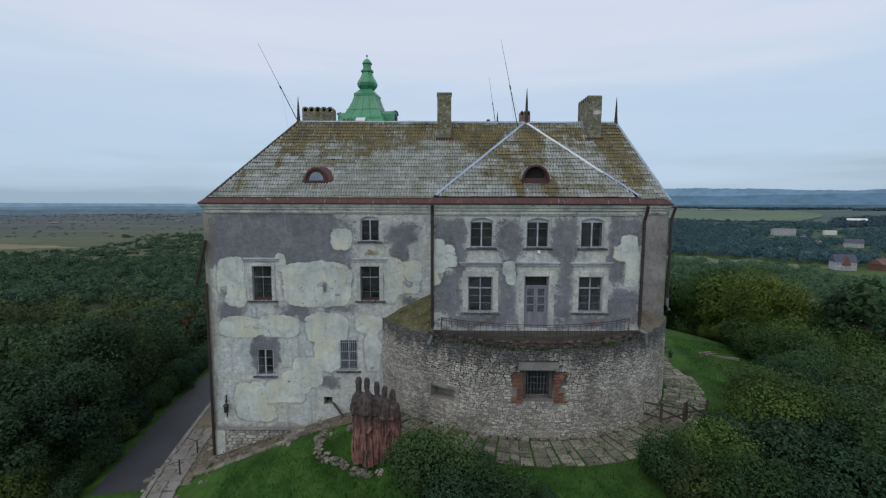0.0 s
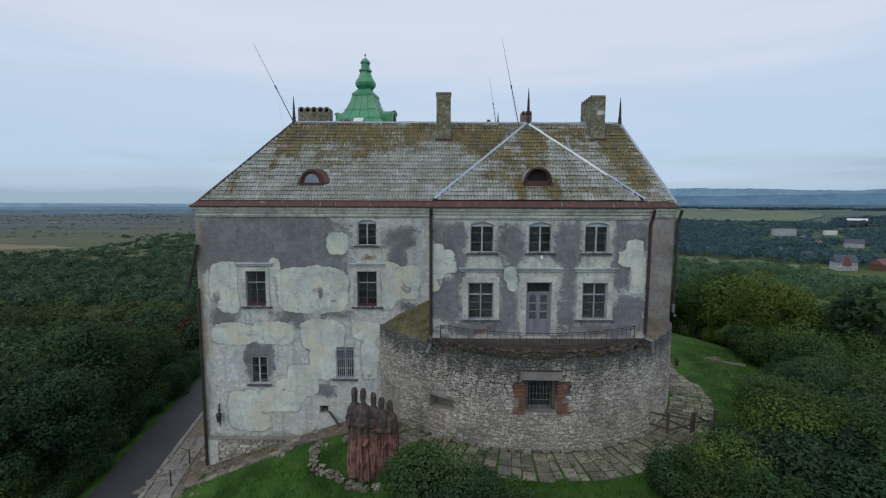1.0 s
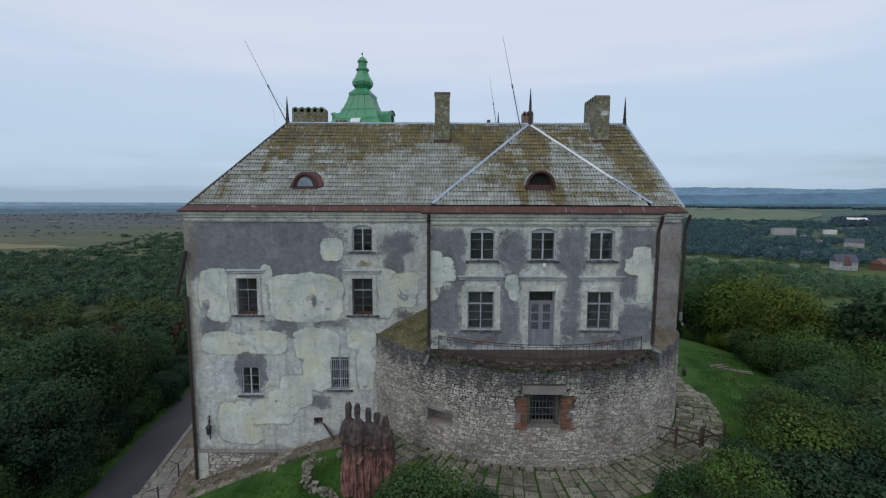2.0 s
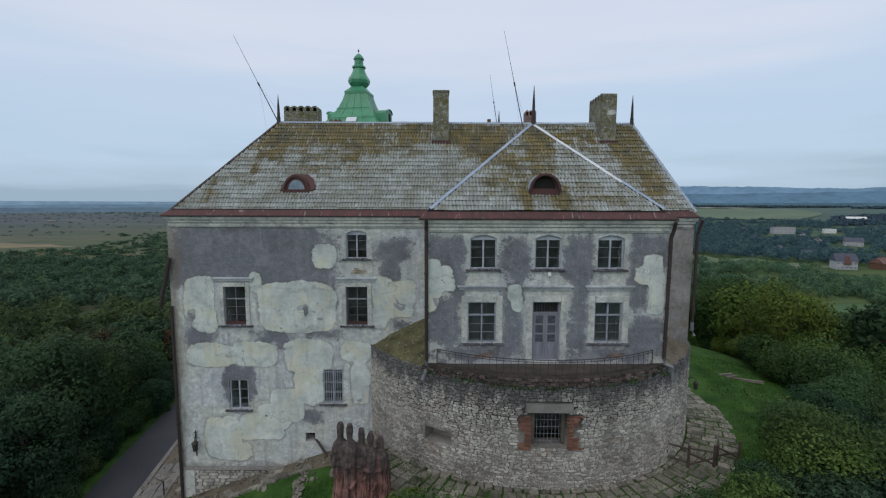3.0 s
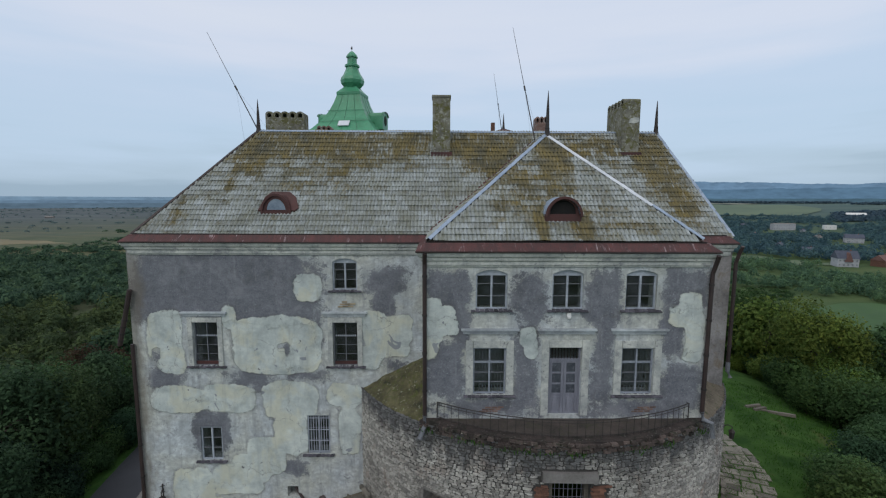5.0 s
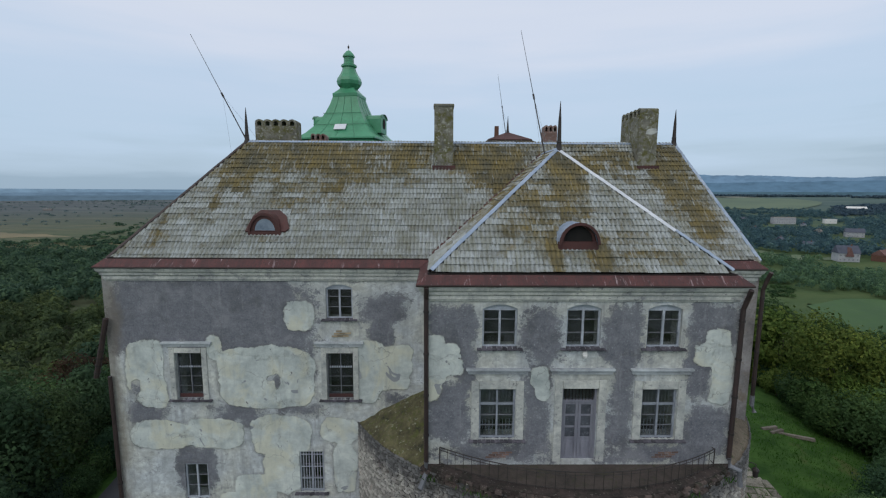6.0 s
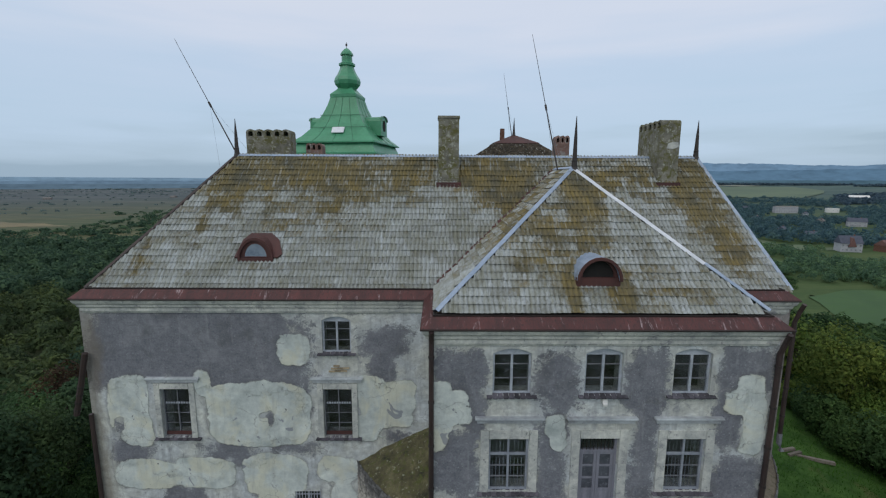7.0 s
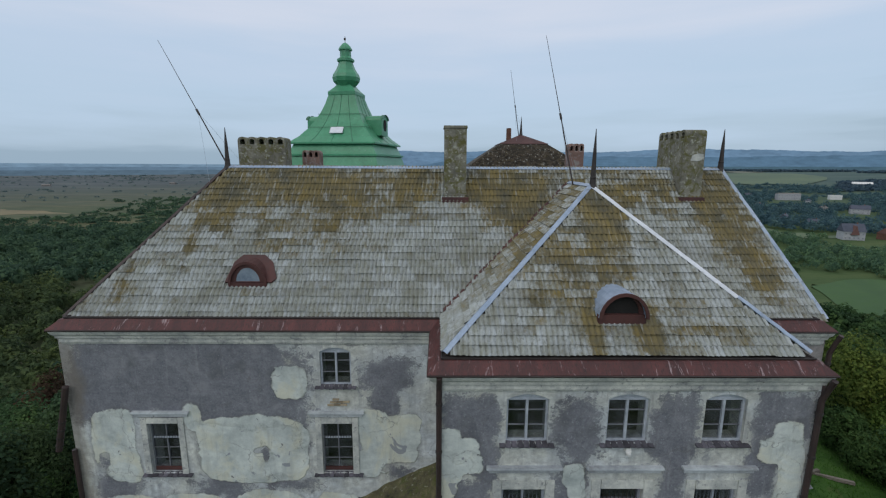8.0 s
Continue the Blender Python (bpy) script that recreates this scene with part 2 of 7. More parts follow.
DULLBRICK = worn("dull_bare_brick", (0.13, 0.085, 0.07), (0.27, 0.17, 0.14), 1.5, 10.0, 0.95, 0.5, (0.3, 0.29, 0.27), 0.52, spread=0.3)
PALEBRICK = worn("pale_yellow_brick", (0.25, 0.2, 0.13), (0.42, 0.35, 0.24), 1.5, 10.0, 0.95, 0.5, spread=0.25)
WHITEMETAL = worn("pale_zinc_flashing", (0.55, 0.58, 0.62), (0.76, 0.79, 0.83), 0.7, 7.0, 0.5, 0.1, (0.3, 0.3, 0.29), 0.62, metal=0.25)
GREEN = worn("green_painted_metal", (0.04, 0.215, 0.105), (0.085, 0.335, 0.185), 0.55, 4.0, 0.42, 0.08, (0.045, 0.17, 0.1), 0.6, grit=(0.15, 0.36, 0.25), grit_at=0.66)
DARKGREEN = worn("dark_green_seam", (0.03, 0.13, 0.07), (0.045, 0.19, 0.105), 0.5, 5.0, 0.5, 0.08)
CHIMNEY = worn("mossy_chimney_render", (0.09, 0.088, 0.072), (0.28, 0.272, 0.22), 1.3, 4.5, 0.96, 0.8, (0.115, 0.11, 0.035), 0.46, grit=(0.36, 0.37, 0.31), grit_at=0.585, relief_size=0.03)
DARKHOLE = worn("dark_opening", (0.01, 0.01, 0.01), (0.02, 0.018, 0.016), 2.0, 9.0, 1.0, 0.2)
IRON = worn("black_wrought_iron", (0.018, 0.016, 0.016), (0.05, 0.04, 0.036), 2.0, 12.0, 0.7, 0.2)
FRAMEWOOD = worn("grey_painted_wood", (0.27, 0.3, 0.345), (0.5, 0.545, 0.6), 2.0, 14.0, 0.7, 0.2)
FRAMEDARK = worn("dull_grey_glazing_bar", (0.1, 0.11, 0.125), (0.22, 0.23, 0.25), 2.0, 14.0, 0.7, 0.2)
FRAMEMID = worn("blue_grey_painted_wood", (0.17, 0.19, 0.225), (0.36, 0.395, 0.45), 2.0, 14.0, 0.7, 0.2)
DOORWOOD = worn("faded_violet_grey_wood", (0.16, 0.165, 0.2), (0.27, 0.275, 0.32), 2.0, 12.0, 0.75, 0.25, stretch=(3, 3, 0.6))
SILL = worn("dark_slate_sill", (0.0306, 0.03072, 0.0384), (0.136, 0.128, 0.1504), 2.0, 12.0, 0.8, 0.3, spread=0.5)
BRICK = worn("orange_red_brick", (0.1, 0.052, 0.038), (0.25, 0.12, 0.078), 1.5, 10.0, 0.95, 0.5, (0.18, 0.13, 0.1), 0.62, spread=0.3)
CONCRETE = worn("old_concrete", (0.13, 0.12, 0.11), (0.27, 0.255, 0.24), 0.9, 9.0, 0.95, 0.5, (0.09, 0.09, 0.07), 0.6)
DARKTIMBER = worn("dark_weathered_timber", (0.035, 0.027, 0.022), (0.1, 0.08, 0.064), 1.5, 10.0, 0.9, 0.5, spread=0.2)
TIMBER = worn("weathered_timber", (0.075, 0.066, 0.054), (0.2, 0.178, 0.148), 1.5, 10.0, 0.9, 0.5, stretch=(1, 1, 1), spread=0.2)
EARTH = worn("trodden_earth", (0.0805, 0.066, 0.045), (0.23, 0.1925, 0.14), 0.9, 7.0, 0.97, 0.9, (0.0575, 0.0715, 0.025), 0.55, relief_size=0.06, grit=(0.322, 0.286, 0.22), grit_at=0.66)
STONE = worn("pale_rubble_limestone", (0.2058, 0.196, 0.1774), (0.539, 0.52, 0.4683), 0.42, 10.0, 0.95, 0.9, (0.3038, 0.245, 0.2043), 0.54, spread=0.36, grit=(0.1176, 0.115, 0.1096), grit_at=0.64, stain=((0.0735, 0.077, 0.0827), 3.75, 0.26))
SLAB = worn("grey_paving_stone", (0.095, 0.088, 0.07049), (0.3, 0.275, 0.2316), 0.8, 8.0, 0.93, 0.7, (0.065, 0.075, 0.03524), 0.52, spread=0.38, grit=(0.08, 0.08, 0.06042), grit_at=0.62)
ASPHALT = worn("damp_asphalt", (0.02, 0.022, 0.028), (0.042, 0.044, 0.053), 0.3, 20.0, 0.75, 0.3)
BARK = worn("bark", (0.03, 0.025, 0.02), (0.09, 0.075, 0.06), 2.0, 12.0, 0.95, 0.6)
WHITEPAINT = worn("white_house_wall", (0.3, 0.31, 0.33), (0.46, 0.47, 0.49), 0.3, 2.0, 0.9, 0.1)
DARKROOF = worn("dark_blue_grey_roof", (0.05, 0.06, 0.085), (0.09, 0.1, 0.135), 0.3, 2.0, 0.8, 0.1)
REDROOF = worn("red_house_roof", (0.12, 0.06, 0.052), (0.19, 0.1, 0.085), 0.3, 2.0, 0.8, 0.1)
MOSSROOF = worn("brown_mossy_tile", (0.035, 0.03, 0.024), (0.1, 0.08, 0.055), 1.2, 4.0, 0.95, 0.9, (0.1, 0.075, 0.025), 0.57, spread=0.5, grit=(0.36, 0.36, 0.32), grit_at=0.6)
PLASTIC = worn("white_plastic", (0.6, 0.6, 0.58), (0.75, 0.75, 0.72), 2.0, 9.0, 0.5, 0.05)


def tile_material(name="grey_fibre_cement_sheet"):
    """Wavy fibre-cement sheets: each its own grey, streaked down the slope, ochre moss where the mesh says."""
    m, nt, b = shader(name)
    p = place(nt)
    r = chance(nt)
    down = noise_of(nt, place(nt, (7.5, 7.5, 0.8)), 1.0, 4, 0.6)
    shade = calc(nt, "ADD", calc(nt, "MULTIPLY", r, 0.46), calc(nt, "MULTIPLY", calc(nt, "SUBTRACT", down, 0.22), 0.9))
    grey = ramp_of(nt, shade, [(0.16, (0.15, 0.158, 0.15)), (0.4, (0.27, 0.295, 0.29)), (0.62, (0.41, 0.45, 0.455)), (0.9, (0.57, 0.625, 0.655))])
    broad = noise_of(nt, place(nt, (0.8, 0.5, 0.5)), 0.9, 5, 0.6)
    grey = blend(nt, 0.38, grey, ramp_of(nt, broad, [(0.36, (0.17, 0.18, 0.17)), (0.64, (0.5, 0.545, 0.57))]))
    # lichen tints the sheets a little
    lichen = noise_of(nt, place(nt, (4.0, 1.2, 1.2)), 1.2, 5, 0.7)
    grey = blend(nt, ramp_of(nt, lichen, [(0.38, 0.08), (0.64, 0.62)]), grey, (0.2, 0.2, 0.125))
    run = noise_of(nt, place(nt, (1.9, 0.2, 0.2)), 0.6, 6, 0.64, 0.4)
    spot = noise_of(nt, place(nt, (1.6, 1.0, 1.0)), 3.4, 6, 0.75)
    sep = nt.nodes.new("ShaderNodeSeparateXYZ")
    nt.links.new(p, sep.inputs[0])
    high = calc(nt, "MULTIPLY", calc(nt, "SUBTRACT", sep.outputs["Z"], 15.2), 0.045)
    grown = nt.nodes.new("ShaderNodeAttribute")
    grown.attribute_name = "moss"
    high = calc(nt, "ADD", high, calc(nt, "MULTIPLY", grown.outputs["Fac"], 0.4))
    amount = calc(nt, "ADD", calc(nt, "ADD", run, high), calc(nt, "MULTIPLY", calc(nt, "SUBTRACT", spot, 0.5), 0.9))
    amount = calc(nt, "ADD", amount, calc(nt, "MULTIPLY", calc(nt, "SUBTRACT", r, 0.5), -0.3))
    amount = calc(nt, "ADD", amount, calc(nt, "MULTIPLY", calc(nt, "SUBTRACT", down, 0.5), -0.55))
    mask = ramp_of(nt, amount, [(0.5, 0.0), (0.82, 0.88)])
    moss = ramp_of(nt, noise_of(nt, p, 1.3, 5, 0.6), [(0.35, (0.075, 0.066, 0.032)), (0.65, (0.19, 0.138, 0.03))])
    col = blend(nt, mask, grey, moss)
    # furrows darkened for dirt and painted valley shade, more here and less there
    ridge = nt.nodes.new("ShaderNodeAttribute")
    ridge.attribute_name = "crest"
    furrow_dirt_shade = calc(nt, "SUBTRACT", noise_of(nt, place(nt, (2.6, 2.6, 1.2)), 2.2, 5, 0.75), calc(nt, "MULTIPLY", ridge.outputs["Fac"], 0.38))
    col = blend(nt, ramp_of(nt, furrow_dirt_shade, [(0.3, 0.0), (0.62, 0.62)]), col, (0.09, 0.085, 0.055))
    # white lime runs and dark chips
    drip = noise_of(nt, place(nt, (9.0, 0.9, 0.9)), 1.0, 3, 0.55)
    col = blend(nt, ramp_of(nt, drip, [(0.6, 0.0), (0.74, 0.5)]), col, (0.52, 0.57, 0.6))
    col = blend(nt, ramp_of(nt, noise_of(nt, place(nt, (1.5, 1, 0.7)), 7.0, 4, 0.65), [(0.58, 0.0), (0.7, 0.65)]), col, (0.085, 0.085, 0.07))
    put_in(nt, col, b.inputs["Base Color"])
    put_in(nt, ramp_of(nt, mask, [(0.0, 0.6), (1.0, 0.95)]), b.inputs["Roughness"])
    bump(nt, noise_of(nt, p, 25.0, 4, 0.7), b, 0.3, 0.01)
    return m


TILE = tile_material()


def glass_material():
    m, nt, b = shader("old_window_glass")
    b.inputs["Base Color"].default_value = (0.55, 0.6, 0.62, 1)
    b.inputs["Transmission Weight"].default_value = 1.0
    b.inputs["IOR"].default_value = 1.5
    bump(nt, noise_of(nt, place(nt), 1.5, 2, 0.5), b, 0.05, 0.02)
    put_in(nt, ramp_of(nt, noise_of(nt, place(nt), 3.0, 4, 0.6), [(0.3, 0.03), (0.8, 0.16)]), b.inputs["Roughness"])
    # thin bluish-grey veil painted over the glass for its pale reflections
    pane_sheen = nt.nodes.new("ShaderNodeBsdfDiffuse")
    pane_sheen.inputs["Color"].default_value = (0.34, 0.36, 0.42, 1)
    mix = nt.nodes.new("ShaderNodeMixShader")
    put_in(nt, ramp_of(nt, noise_of(nt, place(nt), 2.2, 5, 0.65), [(0.36, 0.0), (0.7, 0.085)]), mix.inputs[0])
    nt.links.new(b.outputs[0], mix.inputs[1])
    nt.links.new(pane_sheen.outputs[0], mix.inputs[2])
    nt.links.new(mix.outputs[0], nt.nodes["Material Output"].inputs["Surface"])
    return m


GLASS = glass_material()
# door panes: a bluish-grey reflection painted as base colour
SHEENGLASS = worn("painted_sheen_glass", (0.055, 0.06, 0.075), (0.13, 0.14, 0.165), 1.4, 6.0, 0.25, 0.05)
# dormer pane: the sky's reflection painted in as a pale blue-grey
SKYPANE = worn("sky_sheen_pane", (0.1488, 0.1984, 0.2604), (0.31, 0.372, 0.434), 1.6, 6.0, 0.2, 0.05)


def leaf_material(name, dark, light, tip, fine=7.0):
    """Leaves that vary from tree to tree, from bough to bough and from leaf to leaf."""
    m, nt, b = shader(name)
    r = chance(nt)
    p = place(nt)
    o = nt.nodes.new("ShaderNodeObjectInfo").outputs["Random"]
    col = ramp_of(nt, noise_of(nt, p, 0.5, 4, 0.6), [(0.3, dark), (0.68, light)])
    col = blend(nt, ramp_of(nt, r, [(0.5, 0.0), (1.0, 0.45)]), col, tip)
    stand = noise_of(nt, place(nt, (1, 1, 0.3)), 0.11, 3, 0.6)
    col = blend(nt, 1.0, col, ramp_of(nt, stand, [(0.34, (0.6, 0.64, 0.7)), (0.5, (1.0, 1.0, 1.0)), (0.64, (1.5, 1.36, 1.12))]), "MULTIPLY")
    col = blend(nt, 1.0, col, ramp_of(nt, o, [(0.0, (0.58, 0.66, 0.72)), (0.5, (1.0, 1.0, 1.0)), (0.85, (1.35, 1.28, 1.0)), (0.93, (1.5, 1.15, 0.9)), (1.0, (1.6, 1.4, 0.9))]), "MULTIPLY")
    if fine:
        col = blend(nt, 1.0, col, ramp_of(nt, noise_of(nt, p, fine, 2, 0.5), [(0.32, 0.62), (0.5, 1.0), (0.68, 1.5)]), "MULTIPLY")
    put_in(nt, col, b.inputs["Base Color"])
    b.inputs["Roughness"].default_value = 0.8
    b.inputs["Specular IOR Level"].default_value = 0.15
    thin = nt.nodes.new("ShaderNodeBsdfTranslucent")
    put_in(nt, col, thin.inputs["Color"])
    mix = nt.nodes.new("ShaderNodeMixShader")
    mix.inputs[0].default_value = 0.42
    nt.links.new(b.outputs[0], mix.inputs[1])
    nt.links.new(thin.outputs[0], mix.inputs[2])
    nt.links.new(mix.outputs[0], nt.nodes["Material Output"].inputs["Surface"])
    return m


LEAF = leaf_material("dark_green_leaf", (0.027, 0.0585, 0.03876), (0.0585, 0.108, 0.05814), (0.07425, 0.1305, 0.0684), 4.0)
LEAFSHRUB = leaf_material("shrub_leaf", (0.04109, 0.08784, 0.04586), (0.0763, 0.1487, 0.0688), (0.11, 0.1912, 0.09171), 13.0)
LEAFYELLOW = leaf_material("yellow_green_leaf", (0.04458, 0.0966, 0.0301), (0.08456, 0.1533, 0.04685), (0.1425, 0.2045, 0.0586))
LEAFBROWN = leaf_material("rusty_brown_leaf", (0.054, 0.036, 0.024), (0.102, 0.06, 0.036), (0.132, 0.084, 0.042))
GRASSLEAF = leaf_material("grass_blade", (0.024, 0.08, 0.012), (0.05, 0.14, 0.022), (0.09, 0.17, 0.035), 0.0)
# the next four leaf colours have aerial haze mixed in, by distance
HILLLEAF = leaf_material("haze_blue_far_wood", (0.08625, 0.1357, 0.1782), (0.115, 0.1725, 0.2127), (0.1265, 0.184, 0.2185), 0.0)
FARLEAF = leaf_material("haze_tinted_woodland", (0.07439, 0.1431, 0.1729), (0.118, 0.2118, 0.2273), (0.1436, 0.2404, 0.2401), 0.0)
BELTLEAF = leaf_material("hazed_village_leaf", (0.054, 0.1162, 0.093), (0.102, 0.1874, 0.12), (0.138, 0.2244, 0.1275), 0.0)
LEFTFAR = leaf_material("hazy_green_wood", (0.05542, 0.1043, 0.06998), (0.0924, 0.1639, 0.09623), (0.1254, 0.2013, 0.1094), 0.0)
LEAFMID = leaf_material("mid_green_leaf", (0.03664, 0.08017, 0.03448), (0.07327, 0.138, 0.05329), (0.1039, 0.1725, 0.06583))


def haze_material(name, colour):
    """A plain backdrop of far hills; the haze over them is painted in as a blue glow."""
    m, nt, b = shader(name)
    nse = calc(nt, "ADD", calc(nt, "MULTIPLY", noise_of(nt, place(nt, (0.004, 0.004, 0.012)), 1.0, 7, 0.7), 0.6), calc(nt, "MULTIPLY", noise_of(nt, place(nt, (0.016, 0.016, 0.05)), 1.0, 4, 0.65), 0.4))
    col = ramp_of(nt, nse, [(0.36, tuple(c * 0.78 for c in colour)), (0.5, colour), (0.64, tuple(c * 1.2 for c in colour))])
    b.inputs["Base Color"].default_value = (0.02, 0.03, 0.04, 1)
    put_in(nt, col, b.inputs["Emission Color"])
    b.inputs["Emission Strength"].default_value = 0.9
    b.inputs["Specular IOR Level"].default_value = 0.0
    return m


def ground_material():
    """Lawn on the hill; meadows and ploughed strips on the plain, wooded hills far off; haze painted into the far
    ground.
    """
    m, nt, b = shader("grass_and_fields")
    p = place(nt)
    lawn = ramp_of(nt, noise_of(nt, p, 0.6, 6, 0.7), [(0.36, (0.024, 0.062, 0.014)), (0.64, (0.06, 0.125, 0.028))])
    lawn = blend(nt, ramp_of(nt, noise_of(nt, p, 0.25, 5, 0.7, 0.6), [(0.6, 0.0), (0.74, 0.7)]), lawn, (0.1, 0.085, 0.04))
    strips = noise_of(nt, place(nt, (0.0011, 0.0042, 0.0)), 1.0, 3, 0.5, 0.7)
    fields = ramp_of(nt, strips, [(0.32, (0.06, 0.085, 0.05)), (0.45, (0.105, 0.11, 0.06)), (0.52, (0.075, 0.1, 0.05)),
                                  (0.6, (0.17, 0.145, 0.075)), (0.66, (0.125, 0.115, 0.065)), (0.75, (0.08, 0.11, 0.07))])
    fields = blend(nt, 0.6, fields, ramp_of(nt, noise_of(nt, place(nt, (0.02, 0.055, 0.0)), 1.0, 7, 0.75), [(0.36, (0.03, 0.055, 0.034)), (0.5, (0.08, 0.105, 0.062)), (0.64, (0.14, 0.145, 0.085))]))
    sep = nt.nodes.new("ShaderNodeSeparateXYZ")
    nt.links.new(p, sep.inputs[0])
    green = ramp_of(nt, noise_of(nt, place(nt, (0.008, 0.022, 0.0)), 1.0, 8, 0.72, 0.4), [(0.36, (0.038, 0.072, 0.027)), (0.5, (0.06, 0.1, 0.036)), (0.64, (0.092, 0.125, 0.048))])
    east = ramp_of(nt, calc(nt, "MULTIPLY_ADD", sep.outputs["X"], 0.004), [(0.0, 0.0), (0.5, 0.85)])
    fields = blend(nt, east, fields, green)
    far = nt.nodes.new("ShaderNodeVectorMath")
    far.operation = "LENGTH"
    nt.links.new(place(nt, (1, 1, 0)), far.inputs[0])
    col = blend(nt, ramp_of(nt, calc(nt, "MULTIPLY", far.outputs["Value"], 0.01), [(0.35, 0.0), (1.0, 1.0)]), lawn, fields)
    # distance haze painted into the ground: blue-grey left, blue-green to the east
    hazed_plain = ramp_of(nt, noise_of(nt, place(nt, (0.003, 0.009, 0.0)), 1.0, 6, 0.7), [(0.34, (0.052, 0.075, 0.084)), (0.5, (0.088, 0.102, 0.112)), (0.66, (0.12, 0.14, 0.14))])
    hazed_plain = blend(nt, east, hazed_plain, ramp_of(nt, noise_of(nt, place(nt, (0.004, 0.012, 0.0)), 1.0, 6, 0.7), [(0.38, (0.055, 0.1, 0.1)), (0.62, (0.095, 0.14, 0.125))]))
    col = blend(nt, ramp_of(nt, calc(nt, "MULTIPLY", far.outputs["Value"], 0.0005), [(0.35, 0.0), (0.9, 0.9)]), col, hazed_plain)
    put_in(nt, col, b.inputs["Base Color"])
    b.inputs["Roughness"].default_value = 0.95
    b.inputs["Specular IOR Level"].default_value = 0.1
    bump(nt, noise_of(nt, p, 6.0, 5, 0.7), b, 0.5, 0.05)
    return m


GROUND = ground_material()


def statue_stone():
    """Red stone, weathered dark grey over heads and shoulders, streaked down the folds, groove shade painted in."""
    m, nt, b = shader("rust_red_carved_stone")
    p = place(nt)
    sep = nt.nodes.new("ShaderNodeSeparateXYZ")
    nt.links.new(p, sep.inputs[0])
    streak = noise_of(nt, place(nt, (5.0, 5.0, 0.6)), 1.0, 6, 0.65, 0.4)
    red = ramp_of(nt, noise_of(nt, place(nt, (3.0, 3.0, 1.2)), 1.6, 6, 0.65), [(0.34, (0.11, 0.05, 0.042)), (0.62, (0.3, 0.15, 0.125))])
    dark = ramp_of(nt, noise_of(nt, p, 5.0, 5, 0.65), [(0.36, (0.03, 0.026, 0.026)), (0.66, (0.115, 0.09, 0.085))])
    old = calc(nt, "ADD", calc(nt, "MULTIPLY", calc(nt, "SUBTRACT", sep.outputs["Z"], 1.0), 0.22), streak)
    # thin dark lines painted for the shade in carved grooves
    groove_shade = noise_of(nt, place(nt, (9.0, 9.0, 0.45)), 1.0, 3, 0.5, 0.2)
    red = blend(nt, ramp_of(nt, groove_shade, [(0.54, 0.0), (0.6, 0.85)]), red, (0.035, 0.024, 0.022))
    put_in(nt, blend(nt, ramp_of(nt, old, [(0.42, 0.0), (0.62, 0.95)]), red, dark), b.inputs["Base Color"])
    b.inputs["Roughness"].default_value = 0.92
    bump(nt, noise_of(nt, place(nt, (1, 1, 0.5)), 7.0, 6, 0.7), b, 0.9, 0.05)
    return m


STATUE = statue_stone()


# ---- mesh helpers ----
class Geo:
    """Vertices and faces of one mesh, gathered piece by piece."""

    def __init__(self):
        self.v, self.f, self.crest = [], [], []

    def quad(self, a, b, c, d):
        n = len(self.v)
        self.v += [a, b, c, d]
        self.f.append((n, n + 1, n + 2, n + 3))

    def box(self, x0, x1, y0, y1, z0, z1, m=None, inset=0.0):
        """A block, its edges at the front and top drawn in by inset."""
        n = len(self.v)
        i = inset
        pts = [(x0, y0, z0), (x1, y0, z0), (x1, y1, z0), (x0, y1, z0),
               (x0 + i, y0 + i, z1), (x1 - i, y0 + i, z1), (x1 - i, y1 - i, z1), (x0 + i, y1 - i, z1)]
        self.v += [tuple(m @ Vector(p)) for p in pts] if m else pts
        self.f += [(n + 3, n + 2, n + 1, n), (n + 4, n + 5, n + 6, n + 7), (n, n + 1, n + 5, n + 4),
                   (n + 1, n + 2, n + 6, n + 5), (n + 2, n + 3, n + 7, n + 6), (n + 3, n, n + 4, n + 7)]

    def loft(self, rings, cap=True, closed=True):
        n, k = len(self.v), len(rings[0])
        for r in rings:
            self.v += [tuple(p) for p in r]
        for i in range(len(rings) - 1):
            for j in range(k if closed else k - 1):
                a, b = n + i * k + j, n + i * k + (j + 1) % k
                self.f.append((a, b, b + k, a + k))
        if cap and closed:
            self.f.append(tuple(n + j for j in range(k))[::-1])
            self.f.append(tuple(n + (len(rings) - 1) * k + j for j in range(k)))

    def tube(self, pts, r, sides=8, r1=None):
        pts = [Vector(p) for p in pts]
        rings = []
        for i, p in enumerate(pts):
            way = (pts[min(i + 1, len(pts) - 1)] - pts[max(i - 1, 0)]).normalized()
            side = way.cross(Vector((0, 0, 1)) if abs(way.z) < 0.95 else Vector((0, 1, 0))).normalized()
            up = side.cross(way)
            rad = r if r1 is None else r + (r1 - r) * i / (len(pts) - 1)
            rings.append([p + (side * math.cos(a) + up * math.sin(a)) * rad for a in (math.tau * j / sides for j in range(sides))])
        self.loft(rings)

    def lathe(self, cx, cy, profile, sides=16, turn=0.0):
        self.loft([[(cx + r * math.cos(turn + math.tau * j / sides), cy + r * math.sin(turn + math.tau * j / sides), z)
                    for j in range(sides)] for r, z in profile])


def mesh_of(name, g, material, smooth=False):
    me = bpy.data.meshes.new(name)
    me.from_pydata(g.v, [], g.f)
    me.materials.append(material)
    if smooth:
        me.polygons.foreach_set("use_smooth", [True] * len(me.polygons))
    me.update()
    return me


def part(name, g, material, parent, label="", kind="", smooth=False):
    ob = new(name, mesh_of(name, g, material, smooth))
    ob.parent = parent
    return tagged(ob, label, "", "", kind)


